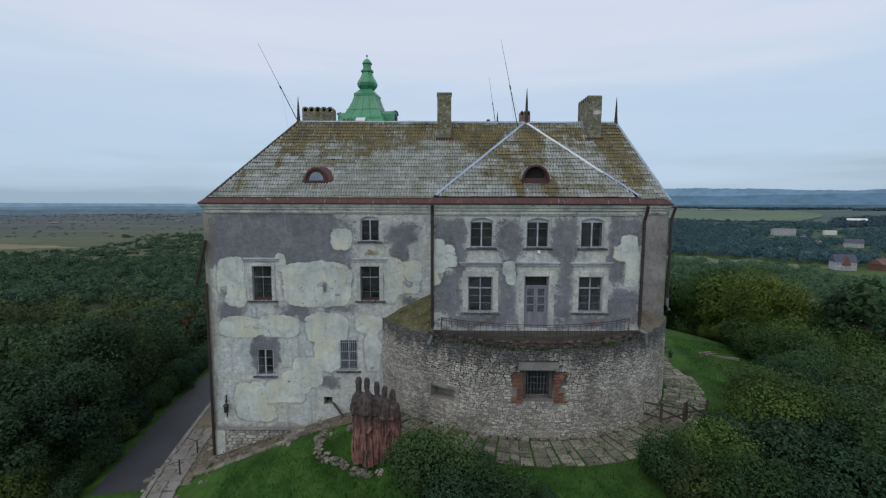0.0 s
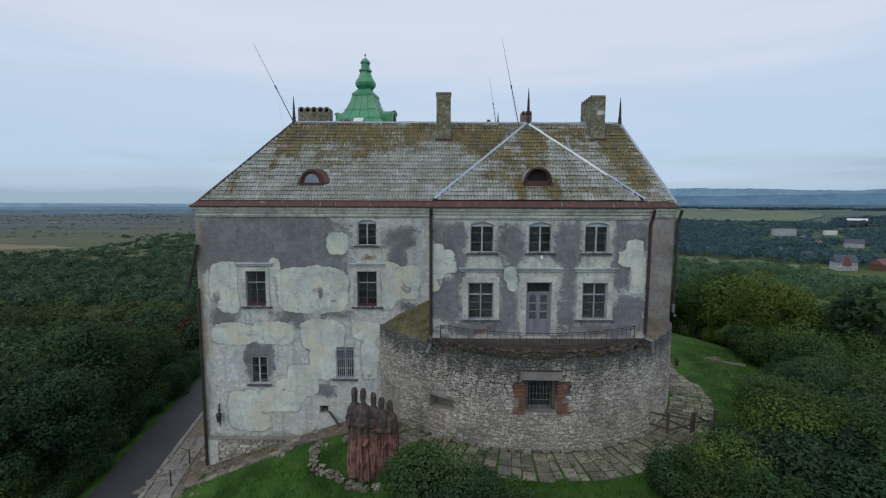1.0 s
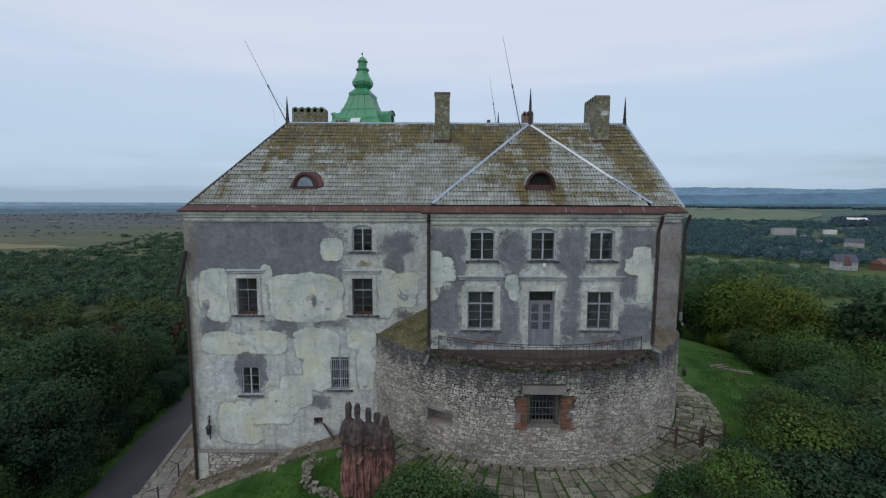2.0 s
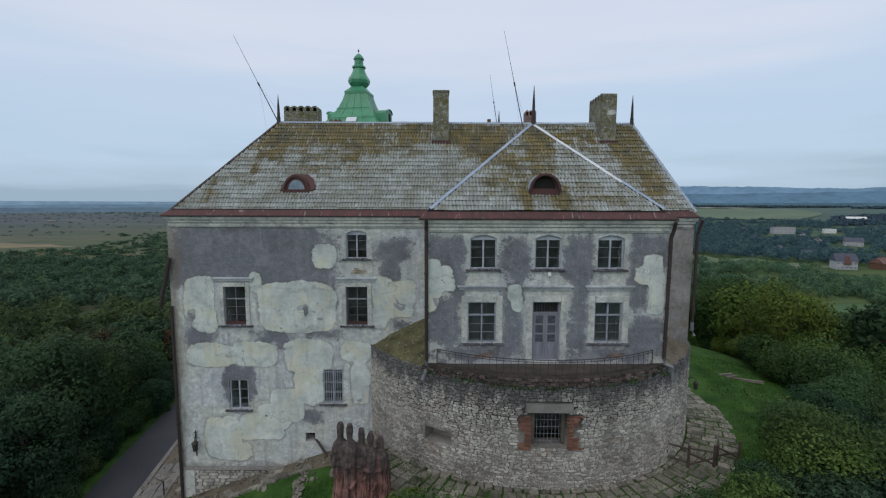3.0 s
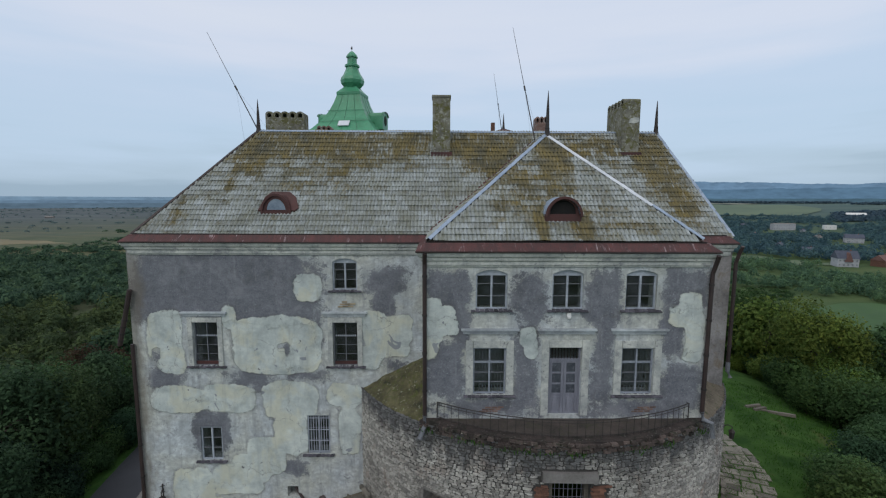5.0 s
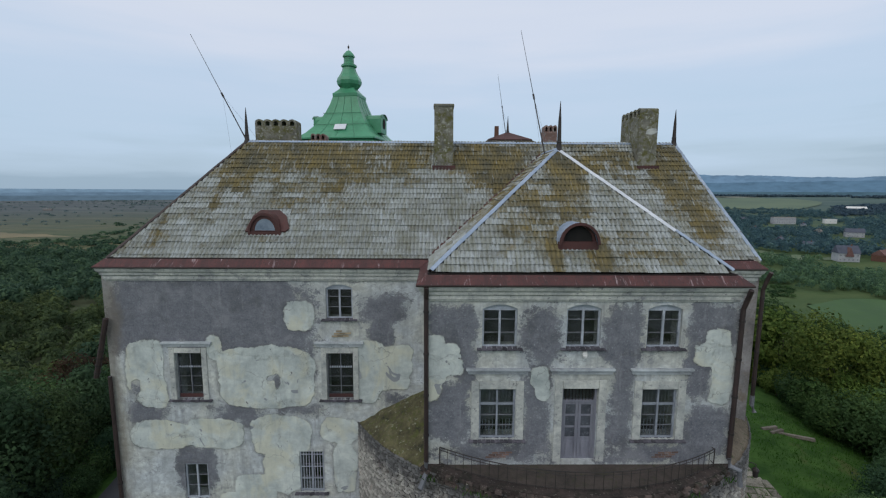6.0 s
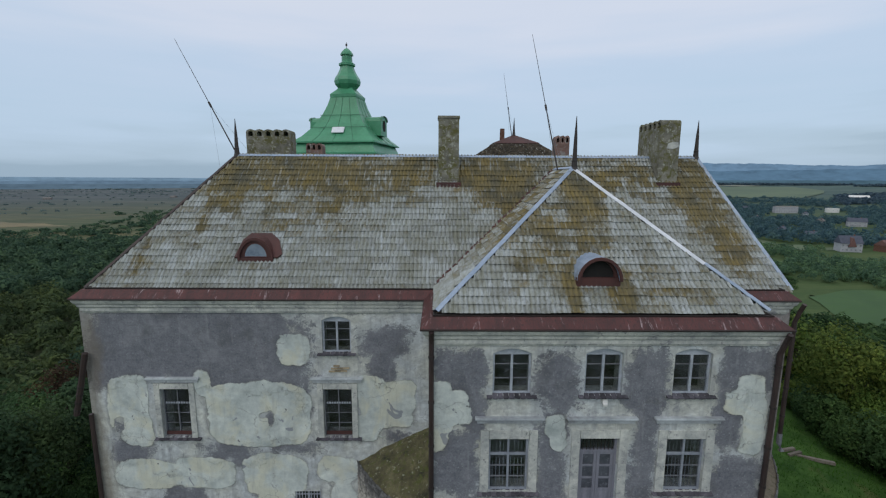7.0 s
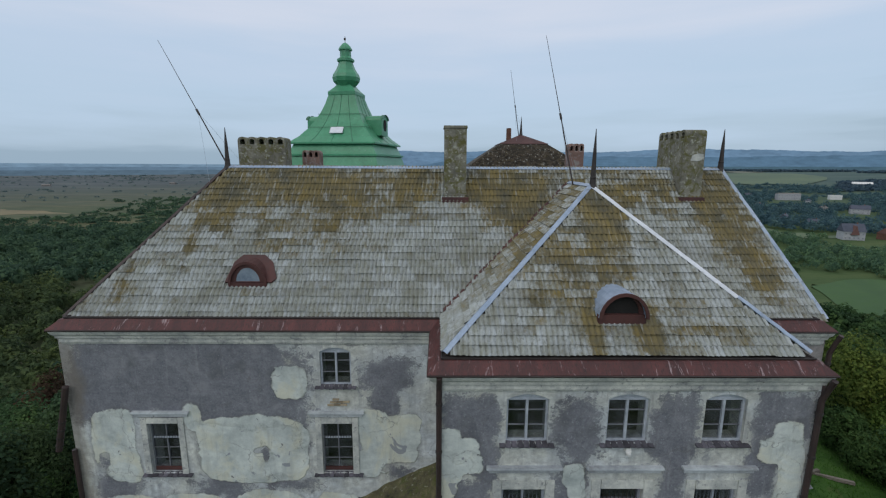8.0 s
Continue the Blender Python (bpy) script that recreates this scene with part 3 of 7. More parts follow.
def piece(name, me, parent, m=None):
    ob = new(name, me)
    ob.parent = parent
    if m is not None:
        ob.matrix_basis = m
    return ob


def thing(name, label, category, group="", kind="", at=(0, 0, 0)):
    ob = new(name)
    ob.location = at
    return tagged(ob, label, category, group, kind)


def solid(name, g, material, label, category, group="", kind="", at=(0, 0, 0), smooth=False):
    ob = new(name, mesh_of(name, g, material, smooth))
    ob.location = at
    return tagged(ob, label, category, group, kind)


def smoothstep(a, b, x):
    t = min(1.0, max(0.0, (x - a) / (b - a)))
    return t * t * (3 - 2 * t)


# ---- ground ----
BX, BY, BR = 5.42, 4.72, 10.04          # centre and radius of the round bastion


def hill_height(x, y):
    left = min(1.0, max(0.0, (-2.2 - x) / 12.0)) * 4.1
    s = max(0.0, math.hypot(x - 4.0, y - 9.0) - 18.5)
    drop = 49.0 * smoothstep(0.0, 115.0, s)
    lawn = max(0.0, -3.4 - y) * 0.3 * smoothstep(0.0, -4.0, x)
    verge = max(0.0, math.hypot(x - BX, y - BY) - 15.0) * 0.12 * smoothstep(4.0, 10.0, x)
    z = -0.28 - left - lawn - drop - verge
    return max(z, -49.0)


def land_height(x, y):
    z = hill_height(x, y)
    far = math.hypot(x, y)
    if far > 700:
        az = math.degrees(math.atan2(x, max(y, 1.0)))
        roll = noise.noise(Vector((x * 0.0009, y * 0.0009, 3.1)))
        near_ridge = smoothstep(10.0, 24.0, az) * 46.0 * smoothstep(900, 2700, far)
        z += near_ridge + 5 * roll * smoothstep(700, 1500, far)
    return z


def build_ground():
    def spread(n, near, reach, power):
        out = []
        for i in range(-n, n + 1):
            t = abs(i) / n
            out.append(math.copysign(near * abs(i) + (reach - near * n) * t ** power, i))
        return out
    xs = [3.0 + v for v in spread(125, 0.5, 4500.0, 5.0)]
    ys = [2.0 + v for v in spread(125, 0.5, 4500.0, 5.0)]
    g = Geo()
    g.v = [(x, y, land_height(x, y)) for y in ys for x in xs]
    k = len(xs)
    g.f = [(j * k + i, j * k + i + 1, (j + 1) * k + i + 1, (j + 1) * k + i) for j in range(len(ys) - 1) for i in range(k - 1)]
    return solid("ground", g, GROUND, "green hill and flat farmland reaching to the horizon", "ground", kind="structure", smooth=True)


build_ground()


def far_hills(reach, low, lift, a0, a1, seed, material, label):
    """A range of hills on the skyline; lift: degrees over the horizon."""
    g = Geo()
    rows = [[], []]
    n = 420
    for i in range(n + 1):
        az = a0 + (a1 - a0) * i / n
        up = lift * smoothstep(a0, a0 + 14, az) * (1 + 0.2 * noise.noise(Vector((az * 0.07, seed, 0.4))) + 0.05 * noise.noise(Vector((az * 0.5, seed, 1.4))) + 0.025 * noise.noise(Vector((az * 4.0, seed, 2.4)))) + low
        x, y = reach * math.sin(radians(az)), reach * math.cos(radians(az))
        rows[0].append((x * 0.97, y * 0.97, -52.0))
        rows[1].append((x, y, 13.0 + reach * math.tan(radians(up))))
    back = [(p[0] * 1.02, p[1] * 1.02, -52.0) for p in rows[1]]
    g.loft([rows[0], rows[1], back], cap=False, closed=False)
    return solid("backdrop", g, material, label, "hills", kind="structure", smooth=True)


# each range glows in the colour that haze gives it at its distance
far_hills(4300, -0.32, 1.95, -22, 75, 1.0, haze_material("pale_blue_hill_haze", (0.13, 0.225, 0.345)), "far hill range on the horizon in pale blue haze")
far_hills(3700, -0.6, 1.75, -8, 75, 4.0, haze_material("blue_hill_haze", (0.085, 0.162, 0.25)), "wooded hills before the horizon in blue haze")
far_hills(2950, -0.75, 0.85, 6, 75, 7.0, haze_material("blue_green_hill_haze", (0.055, 0.108, 0.145)), "wooded rise beyond the village in blue-green haze")
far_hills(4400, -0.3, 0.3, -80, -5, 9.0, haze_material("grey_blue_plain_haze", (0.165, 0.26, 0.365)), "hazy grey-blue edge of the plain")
far_hills(3900, -0.62, 0.3, -80, -4, 12.0, haze_material("dim_plain_haze", (0.115, 0.185, 0.265)), "tree line far over the plain in dim blue haze")
far_hills(3300, -0.95, 0.3, -80, -3, 15.0, haze_material("dusky_plain_haze", (0.085, 0.135, 0.185)), "woods far over the plain in dusky blue haze")


g = Geo()
rnd = random.Random(4)
near_edge = [(-790 + 15.0 * i, 552 - 30 * noise.noise(Vector((i * 0.5, 0.4, 0.1))) + 0.8 * i) for i in range(21)]
far_edge = [(-800 + 15.0 * i, 690 + 30 * noise.noise(Vector((i * 0.45, 3.4, 0.1))) - 5.5 * i) for i in range(21)]
g.loft([[(x, y, land_height(x, y) + 0.25) for x, y in near_edge], [(x, y, land_height(x, y) + 0.25) for x, y in far_edge]], cap=False, closed=False)
solid("field", g, worn("dry_stubble", (0.1, 0.09, 0.05), (0.25, 0.2, 0.1), 0.012, 0.14, 0.97, 0.2, (0.085, 0.1, 0.055), 0.53), "pale tan stubble field on the plain", "field", kind="structure")


def sector(a0, a1, d0, d1, lift, seed, material, label, ragged=0.05):
    """A field between two bearings (degrees) and two distances, its edges uneven."""
    g = Geo()
    rings = []
    for j in range(7):
        row = []
        for i in range(41):
            az = radians(a0 + (a1 - a0) * i / 40)
            d = d0 + (d1 - d0) * (0.5 + (j / 6 - 0.5) * (1 - 0.85 * abs(2 * i / 40 - 1) ** 5))
            d *= 1 + ragged * noise.noise(Vector((i * 0.21, j * 0.4 + seed, 0.7)))
            x, y = d * math.sin(az), d * math.cos(az) - 15
            row.append((x, y, land_height(x, y) + lift))
        rings.append(row)
    g.loft(rings, cap=False, closed=False)
    return solid("field", g, material, label, "field", kind="structure")


sector(25.0, 41.0, 1580.0, 2250.0, 2.0, 1.0, worn("pale_green_pasture", (0.062, 0.105, 0.066), (0.11, 0.155, 0.085), 0.004, 0.05, 0.97, 0.1), "pale green pasture on the far rise", 0.07)
sector(26.0, 36.0, 2330.0, 2480.0, 2.0, 3.0, worn("dry_far_pasture", (0.13, 0.15, 0.12), (0.19, 0.2, 0.15), 0.004, 0.05, 0.97, 0.1), "dry yellowish strip of field on the far rise", 0.04)
sector(24.0, 42.5, 535.0, 592.0, 0.4, 5.0, worn("rough_olive_grass", (0.06, 0.1, 0.05), (0.11, 0.15, 0.075), 0.02, 0.2, 0.97, 0.1), "strip of olive rough grass before the woods", 0.06)
sector(41.2, 60.0, 275.0, 365.0, 0.4, 7.0, worn("bright_meadow_grass", (0.024, 0.07, 0.018), (0.05, 0.112, 0.028), 0.015, 0.25, 0.97, 0.1, (0.1, 0.15, 0.05), 0.6), "bright green mown meadow beside the village", 0.05)


def strip(name, left, right, material, label, category, lift, steps=24, thick=0.12):
    """A strip of road or path between two bent edges, laid on the ground as a slab."""
    g = Geo()
    rings = []
    for i in range(steps + 1):
        t = i / steps
        a, b = left(t), right(t)
        row = []
        for j in range(5):
            x, y = a[0] + (b[0] - a[0]) * j / 4, a[1] + (b[1] - a[1]) * j / 4
            row.append((x, y, hill_height(x, y) + lift))
        rings.append(row + [(p[0], p[1], p[2] - thick) for p in row[::-1]])
    g.loft(rings)
    return solid(name, g, material, label, category, kind="structure", smooth=False)


def road_edge(offset):
    def edge(t):
        y = -24.0 + 62.0 * t
        x = -18.88 - 0.178 * (y + 1.0) - (0.006 * (y - 15.0) ** 2 if y > 15 else 0.0)
        return (x + offset, y)
    return edge


strip("road", road_edge(-1.6), road_edge(1.65), ASPHALT, "narrow damp grey asphalt road beside the castle", "road", 0.06, 40)
strip("kerb", road_edge(1.65), road_edge(1.95), CONCRETE, "low pale stone kerb along the road", "kerb", 0.1, 40)
strip("pavement", road_edge(1.95), lambda t: (-14.5, road_edge(0)(t)[1]), EARTH,
      "trodden stony pavement between the road and the castle corner", "pavement", 0.05, 40)
strip("dirt_path", lambda t: (-14.6 + 11.4 * t, -1.95 + 0.9 * min(t, 0.66) - 2.2 * max(0.0, t - 0.66)), lambda t: (-14.6 + 11.4 * t, 0.0 - 0.05 * t), EARTH,
      "trodden earth path rising along the castle wall", "path", 0.03, 20)


# ---- castle: plaster walls ----
castle = thing("castle", "old castle with peeling grey and cream plaster, grey tiled roof", "castle")
Y0, YB = 0.0, -3.45                      # faces of the main wall and of the bay
XL, XR, BXL, BXR = -14.38, 14.15, -0.28, 11.1
ZTOP = 11.9

ATTIC = [(-4.77, -3.6, 9.5, 10.87), (1.73, 3.0, 9.46, 10.9), (4.77, 6.02, 9.46, 10.9), (7.7, 8.95, 9.46, 10.9)]
TALL = [(-11.5, -10.32, 5.79, 7.95), (-4.81, -3.64, 5.79, 7.95)]
LOWWIN = [(-11.42, -10.37, 0.95, 2.67), (-6.17, -5.07, 1.28, 3.27)]
BAYWIN = [(1.66, 3.0, 5.93, 7.9), (7.67, 8.98, 5.93, 7.9)]
DOORHOLE = (4.73, 6.05, 5.05, 7.92)
SPOUTHOLE = (-7.25, -6.72, -1.0, -0.45)
RISE = 0.17                              # rise of the flat arches over the attic windows


def wall_with_holes(x0, x1, z0, z1, yf, thick, holes):
    """A wall along x with openings through it; a hole is (x0, x1, z0, z1, rise of its arch)."""
    g = Geo()
    def steps(a, b, marks):
        n = int((b - a) / 0.11)
        return sorted({round(v, 4) for v in [a + (b - a) * i / n for i in range(n + 1)] + marks})
    xs = steps(x0, x1, [h[0] for h in holes] + [h[1] for h in holes])
    zs = steps(z0, z1, [h[2] for h in holes] + [h[3] + h[4] for h in holes])
    yb = yf + thick
    for xa, xb in zip(xs, xs[1:]):
        for za, zb in zip(zs, zs[1:]):
            cx, cz = (xa + xb) / 2, (za + zb) / 2
            if any(h[0] < cx < h[1] and h[2] < cz < h[3] + h[4] for h in holes):
                continue
            g.quad((xa, yf, za), (xb, yf, za), (xb, yf, zb), (xa, yf, zb))
            g.quad((xa, yb, zb), (xb, yb, zb), (xb, yb, za), (xa, yb, za))
    for hx0, hx1, hz0, hz1, rise in holes:
        g.quad((hx0, yf, hz0), (hx0, yf, hz1), (hx0, yb, hz1), (hx0, yb, hz0))
        g.quad((hx1, yf, hz1), (hx1, yf, hz0), (hx1, yb, hz0), (hx1, yb, hz1))
        g.quad((hx0, yf, hz0), (hx0, yb, hz0), (hx1, yb, hz0), (hx1, yf, hz0))
        n = 8 if rise else 1
        for i in range(n):
            a, b = i / n, (i + 1) / n
            xa, xb = hx0 + (hx1 - hx0) * a, hx0 + (hx1 - hx0) * b
            za, zb = hz1 + rise * (1 - (2 * a - 1) ** 2), hz1 + rise * (1 - (2 * b - 1) ** 2)
            g.quad((xa, yf, za), (xb, yf, zb), (xb, yb, zb), (xa, yb, za))
            if rise:
                t = hz1 + rise
                g.quad((xa, yf, za), (xb, yf, zb), (xb, yf, t), (xa, yf, t))
                g.quad((xa, yb, t), (xb, yb, t), (xb, yb, zb), (xa, yb, za))
    g.quad((x0, yf, z1), (x1, yf, z1), (x1, yb, z1), (x0, yb, z1))
    g.quad((x0, yf, z0), (x0, yf, z1), (x0, yb, z1), (x0, yb, z0))
    g.quad((x1, yf, z1), (x1, yf, z0), (x1, yb, z0), (x1, yb, z1))
    return g


def cover(blobs, x, z, power=3.6):
    """How far a point lies inside a set of ovals (x, z, half width, half height); below zero outside them."""
    best = -1.0
    for cx, cz, rx, rz in blobs:
        d = 1.0 - (abs((x - cx) / rx) ** power + abs((z - cz) / rz) ** power) ** (1 / power)
        best = max(best, d * min(rx, rz))
    return best


def plastered(name, g, yf, bare, patch, cut, parent, label):
    ob = part(name, g, PLASTER, parent, label)
    for key, blobs, gone in (("bare", bare, ()), ("patch", patch, cut)):
        layer = ob.data.attributes.new(key, "FLOAT", "POINT")
        layer.data.foreach_set("value", [min(cover(blobs, v[0], v[2]), -cover(gone, v[0], v[2])) if abs(v[1] - yf) < 0.01 else -1.0 for v in g.v])
    return ob


# where the main wall is bare render, and where it is patched with cream plaster
BARE_L = [(-9.85, 9.85, 4.7, 1.6), (-8.6, 8.6, 3.4, 0.85), (-13.6, 8.9, 0.8, 0.9), (-5.55, 7.9, 0.3, 0.9), (-2.25, 9.95, 1.1, 0.7), (-2.4, 8.85, 0.65, 0.75),
          (-12.85, 5.1, 0.95, 0.6), (-8.7, 5.15, 1.3, 0.5), (-8.2, 4.75, 0.7, 0.35), (-6.1, 5.3, 1.0, 0.32), (-10.88, 2.4, 0.98, 1.1), (-10.88, 1.7, 0.8, 0.8),
          (-1.85, 5.75, 0.5, 0.3), (-7.0, 0.5, 0.8, 0.4), (-13.2, 6.25, 0.3, 0.4), (-6.98, 6.6, 0.3, 0.42)]
PATCH_L = [(-7.5, 6.8, 2.25, 1.45), (-12.85, 7.25, 0.85, 1.3), (-12.6, 6.1, 0.7, 0.75), (-2.8, 7.75, 0.65, 0.85), (-1.75, 7.55, 0.8, 0.78), (-2.2, 6.55, 1.1, 0.8),
           (-3.0, 6.2, 0.45, 0.7), (-5.95, 9.6, 0.7, 0.68), (-9.75, 8.15, 0.35, 0.55), (-12.3, 4.1, 1.3, 0.7), (-9.95, 4.15, 1.25, 0.75), (-6.95, 4.05, 1.35, 1.0),
           (-7.0, 2.4, 0.8, 1.3), (-8.2, 1.2, 1.0, 1.0), (-9.7, -0.1, 1.2, 0.8), (-9.0, 0.5, 0.9, 0.8), (-11.9, -0.75, 1.05, 1.25), (-11.4, -1.6, 1.1, 0.55),
           (-4.1, 2.4, 0.55, 1.2), (-4.3, 4.3, 0.9, 0.6)]
BARE_B = [(0.65, 10.0, 0.95, 1.1), (1.1, 8.7, 0.45, 0.9), (0.55, 7.0, 0.85, 1.3), (3.88, 9.95, 0.8, 1.1), (3.8, 7.8, 0.55, 1.4), (3.75, 6.2, 0.55, 0.8),
          (6.85, 9.9, 0.78, 1.15), (6.9, 8.0, 0.48, 1.4), (6.85, 6.2, 0.55, 0.85), (10.15, 10.3, 1.0, 0.9), (9.7, 8.7, 0.6, 1.3), (10.1, 6.2, 1.0, 1.05), (2.4, 5.35, 2.4, 0.45), (8.6, 5.35, 2.5, 0.45)]
PATCH_B = [(-0.05, 8.95, 0.5, 1.0), (0.35, 9.0, 0.6, 0.65), (0.72, 8.72, 0.36, 0.34), (-0.1, 8.0, 0.4, 0.65), (3.9, 8.35, 0.38, 0.42), (4.0, 7.9, 0.27, 0.45),
           (10.35, 9.65, 0.45, 0.52), (10.15, 9.2, 0.66, 0.46), (10.6, 8.7, 0.37, 0.74), (10.6, 7.9, 0.4, 0.52)]
# holes broken into the patches
CUT_L = [(-7.24, 6.8, 0.22, 0.09), (-7.02, 6.5, 0.09, 0.2), (-13.35, 6.3, 0.22, 0.34), (-1.6, 5.95, 0.7, 0.25), (-9.9, 6.9, 0.12, 0.6)]
CUT_B = [(9.7, 8.2, 0.4, 0.5), (0.75, 8.15, 0.35, 0.2)]
left_holes = [(*h, 0.0) for h in TALL + LOWWIN] + [(*ATTIC[0], RISE), (*SPOUTHOLE, 0.0)]
front_wall = plastered("front_wall", wall_with_holes(XL, BXL, -2.45, ZTOP, Y0, 0.8, left_holes), Y0, BARE_L, PATCH_L, CUT_L, castle, "peeling lime plaster with grey and cream patches")
bay_holes = [(*h, RISE) for h in ATTIC[1:]] + [(*h, 0.0) for h in BAYWIN] + [(*DOORHOLE, 0.0)]
bay_wall = plastered("bay_wall", wall_with_holes(BXL, BXR, 3.0, ZTOP, YB, 0.7, bay_holes), YB, BARE_B, PATCH_B, CUT_B, castle, "plastered bay wall with grey and cream patches")
g = Geo()
g.box(BXL, BXL + 0.7, YB + 0.7, 0.0, 3.0, ZTOP)
part("bay_side_wall", g, LIME, castle)
g = Geo()
g.box(BXR - 0.7, BXR, YB + 0.7, 0.0, 3.0, ZTOP)
part("bay_side_wall", g, LIME, castle)
g = Geo()
g.box(BXL + 0.002, XR - 0.8, Y0, Y0 + 0.8, -1.0, ZTOP)
part("inner_wall", g, LIME, castle)
g = Geo()
g.box(BXR + 0.002, XR, Y0 - 0.004, Y0 + 0.796, -1.0, ZTOP)
part("corner_wall", g, BROWNWALL, castle, "brown-stained plaster wall beside the bay")
for x in (XL, XR - 0.8):
    g = Geo()
    g.box(x, x + 0.8, 0.8, 10.2, -5.0, ZTOP)
    part("side_wall", g, LIME, castle)
g = Geo()
g.box(XL, XR, 10.2, 11.0, -5.0, ZTOP)
part("rear_wall", g, LIME, castle)
for z in (4.4, 8.6, 11.5):
    g = Geo()
    g.box(XL + 0.8, XR - 0.8, 0.82, 10.2, z, z + 0.25)
    part("floor_slab", g, TIMBER, castle)
for z in (4.6, 8.6, 11.5):
    g = Geo()
    g.box(BXL + 0.7, BXR - 0.7, YB + 0.72, -0.002, z, z + 0.25)
    part("floor_slab", g, TIMBER, castle)

# plinth of rubble under a thin moulding at the low corner
g = Geo()
g.box(XL - 0.02, -3.0, 0.06, 0.85, -5.4, -2.6)
plinth = part("plinth", g, MORTAR, castle, "rough pale rubble plinth")
g = Geo()
g.box(XL - 0.1, -8.55, -0.09, 0.1, -2.62, -2.45, inset=0.03)
part("plinth_moulding", g, BROWNWALL, castle)
g = Geo()
g.box(XL - 0.04, XL + 0.75, -0.05, 0.3, -5.2, -2.63)
part("corner_pier", g, TRIM, castle)


def rubble(x0, x1, z0, z1, size, seed, keep=lambda x, z: True):
    """Rows of uneven stones: (x, z, width, height) of each."""
    rnd = random.Random(seed)
    z = z0
    while z < z1 - 0.05:
        h = size * rnd.uniform(0.55, 1.25)
        x = x0 - rnd.random() * size
        while x < x1:
            w = size * rnd.choice((rnd.uniform(0.8, 1.6), rnd.uniform(1.4, 3.6)))
            if keep(x + w / 2, z + h / 2):
                yield x + w / 2, z + h / 2 + rnd.uniform(-0.02, 0.02), w * 0.96, h * 0.95, rnd
            x += w
        z += h


def stone_shape(w, h, d, rnd):
    """A stone with an uneven outline, chamfered to its face; it faces -y and its back lies at y = 0."""
    n = 6
    out, mid, top = [], [], []
    for i in range(n):
        a = math.tau * (i + 0.5) / n
        sx, sz = math.copysign(abs(math.cos(a)) ** 0.55, math.cos(a)), math.copysign(abs(math.sin(a)) ** 0.55, math.sin(a))
        x, z = sx * w / 2 * rnd.uniform(0.88, 1.06), sz * h / 2 * rnd.uniform(0.85, 1.06)
        out.append((x, 0.0, z))
        mid.append((x * 0.98, -d * 0.55, z * 0.98))
        top.append((x * 0.86, -d * rnd.uniform(0.7, 1.3), z * 0.84))
    return out, mid, top


g = Geo()
for x, z, w, h, rnd in rubble(XL + 0.75, -8.0, -5.0, -2.66, 0.22, 5):
    m = Matrix.Translation((x, 0.06, z))
    g.loft([[m @ Vector(p) for p in ring] for ring in stone_shape(w, h, 0.07, rnd)])
part("plinth_rubble", g, STONE, plinth, kind="stuff")


# ---- cornice and red gutter band ----
def moulding(profile, path, closed=False):
    """Sweep (out, z) of a profile along a bent line in plan; mitred at the corners."""
    g = Geo()
    pts = [Vector((*p, 0)) for p in path]
    rings = []
    for i, p in enumerate(pts):
        a = (p - pts[i - 1]).normalized() if i else (pts[1] - p).normalized()
        b = (pts[i + 1] - p).normalized() if i < len(pts) - 1 else a
        na, nb = Vector((a.y, -a.x, 0)), Vector((b.y, -b.x, 0))
        n = (na + nb) / (1 + na.dot(nb))
        rings.append([(p.x + n.x * o, p.y + n.y * o, z) for o, z in profile])
    g.loft(rings)
    return g


GUTTERS = [(XL + 0.25, 9.5), (XL + 0.25, 0.0), (BXL, 0.0), (BXL, YB), (BXR - 0.22, YB), (BXR - 0.22, 0.0), (XR - 0.25, 0.0), (XR - 0.25, 9.5)]
part("cornice", moulding([(-0.05, 11.2), (0.06, 11.2), (0.08, 11.27), (0.11, 11.28), (0.11, 11.42), (0.18, 11.46), (0.2, 11.56), (0.26, 11.62), (0.3, 11.72), (0.31, 11.8), (-0.05, 11.82)], GUTTERS),
     TRIM, castle, "pale stepped plaster cornice")
part("gutter_band", moulding([(-0.33, 12.02), (0.3, 11.79), (0.34, 11.79), (0.35, 11.85), (0.1, 12.07), (0.05, 12.14), (-0.34, 12.12)], GUTTERS),
     GUTTERRED, castle, "dull red sheet-metal gutter band with pale streaks")
# dark strip added along the eaves for the shadow line below the tile edge
part("gutter", moulding([(-0.33, 12.1), (-0.06, 12.1), (-0.03, 12.19), (-0.08, 12.18), (-0.1, 12.15), (-0.33, 12.15)], GUTTERS), IRON, castle, "dark strip added as the shadow line under the tiles")
part("gutter_lip", moulding([(0.3, 11.775), (0.36, 11.775), (0.37, 11.82), (0.33, 11.85)], GUTTERS), PIPE, castle, "dark folded lip of the gutter band")


# ---- windows and doors ----
def bar(g, x0, x1, y, z0, z1, d=0.03):
    g.box(x0, x1, y - d, y + d, z0, z1)


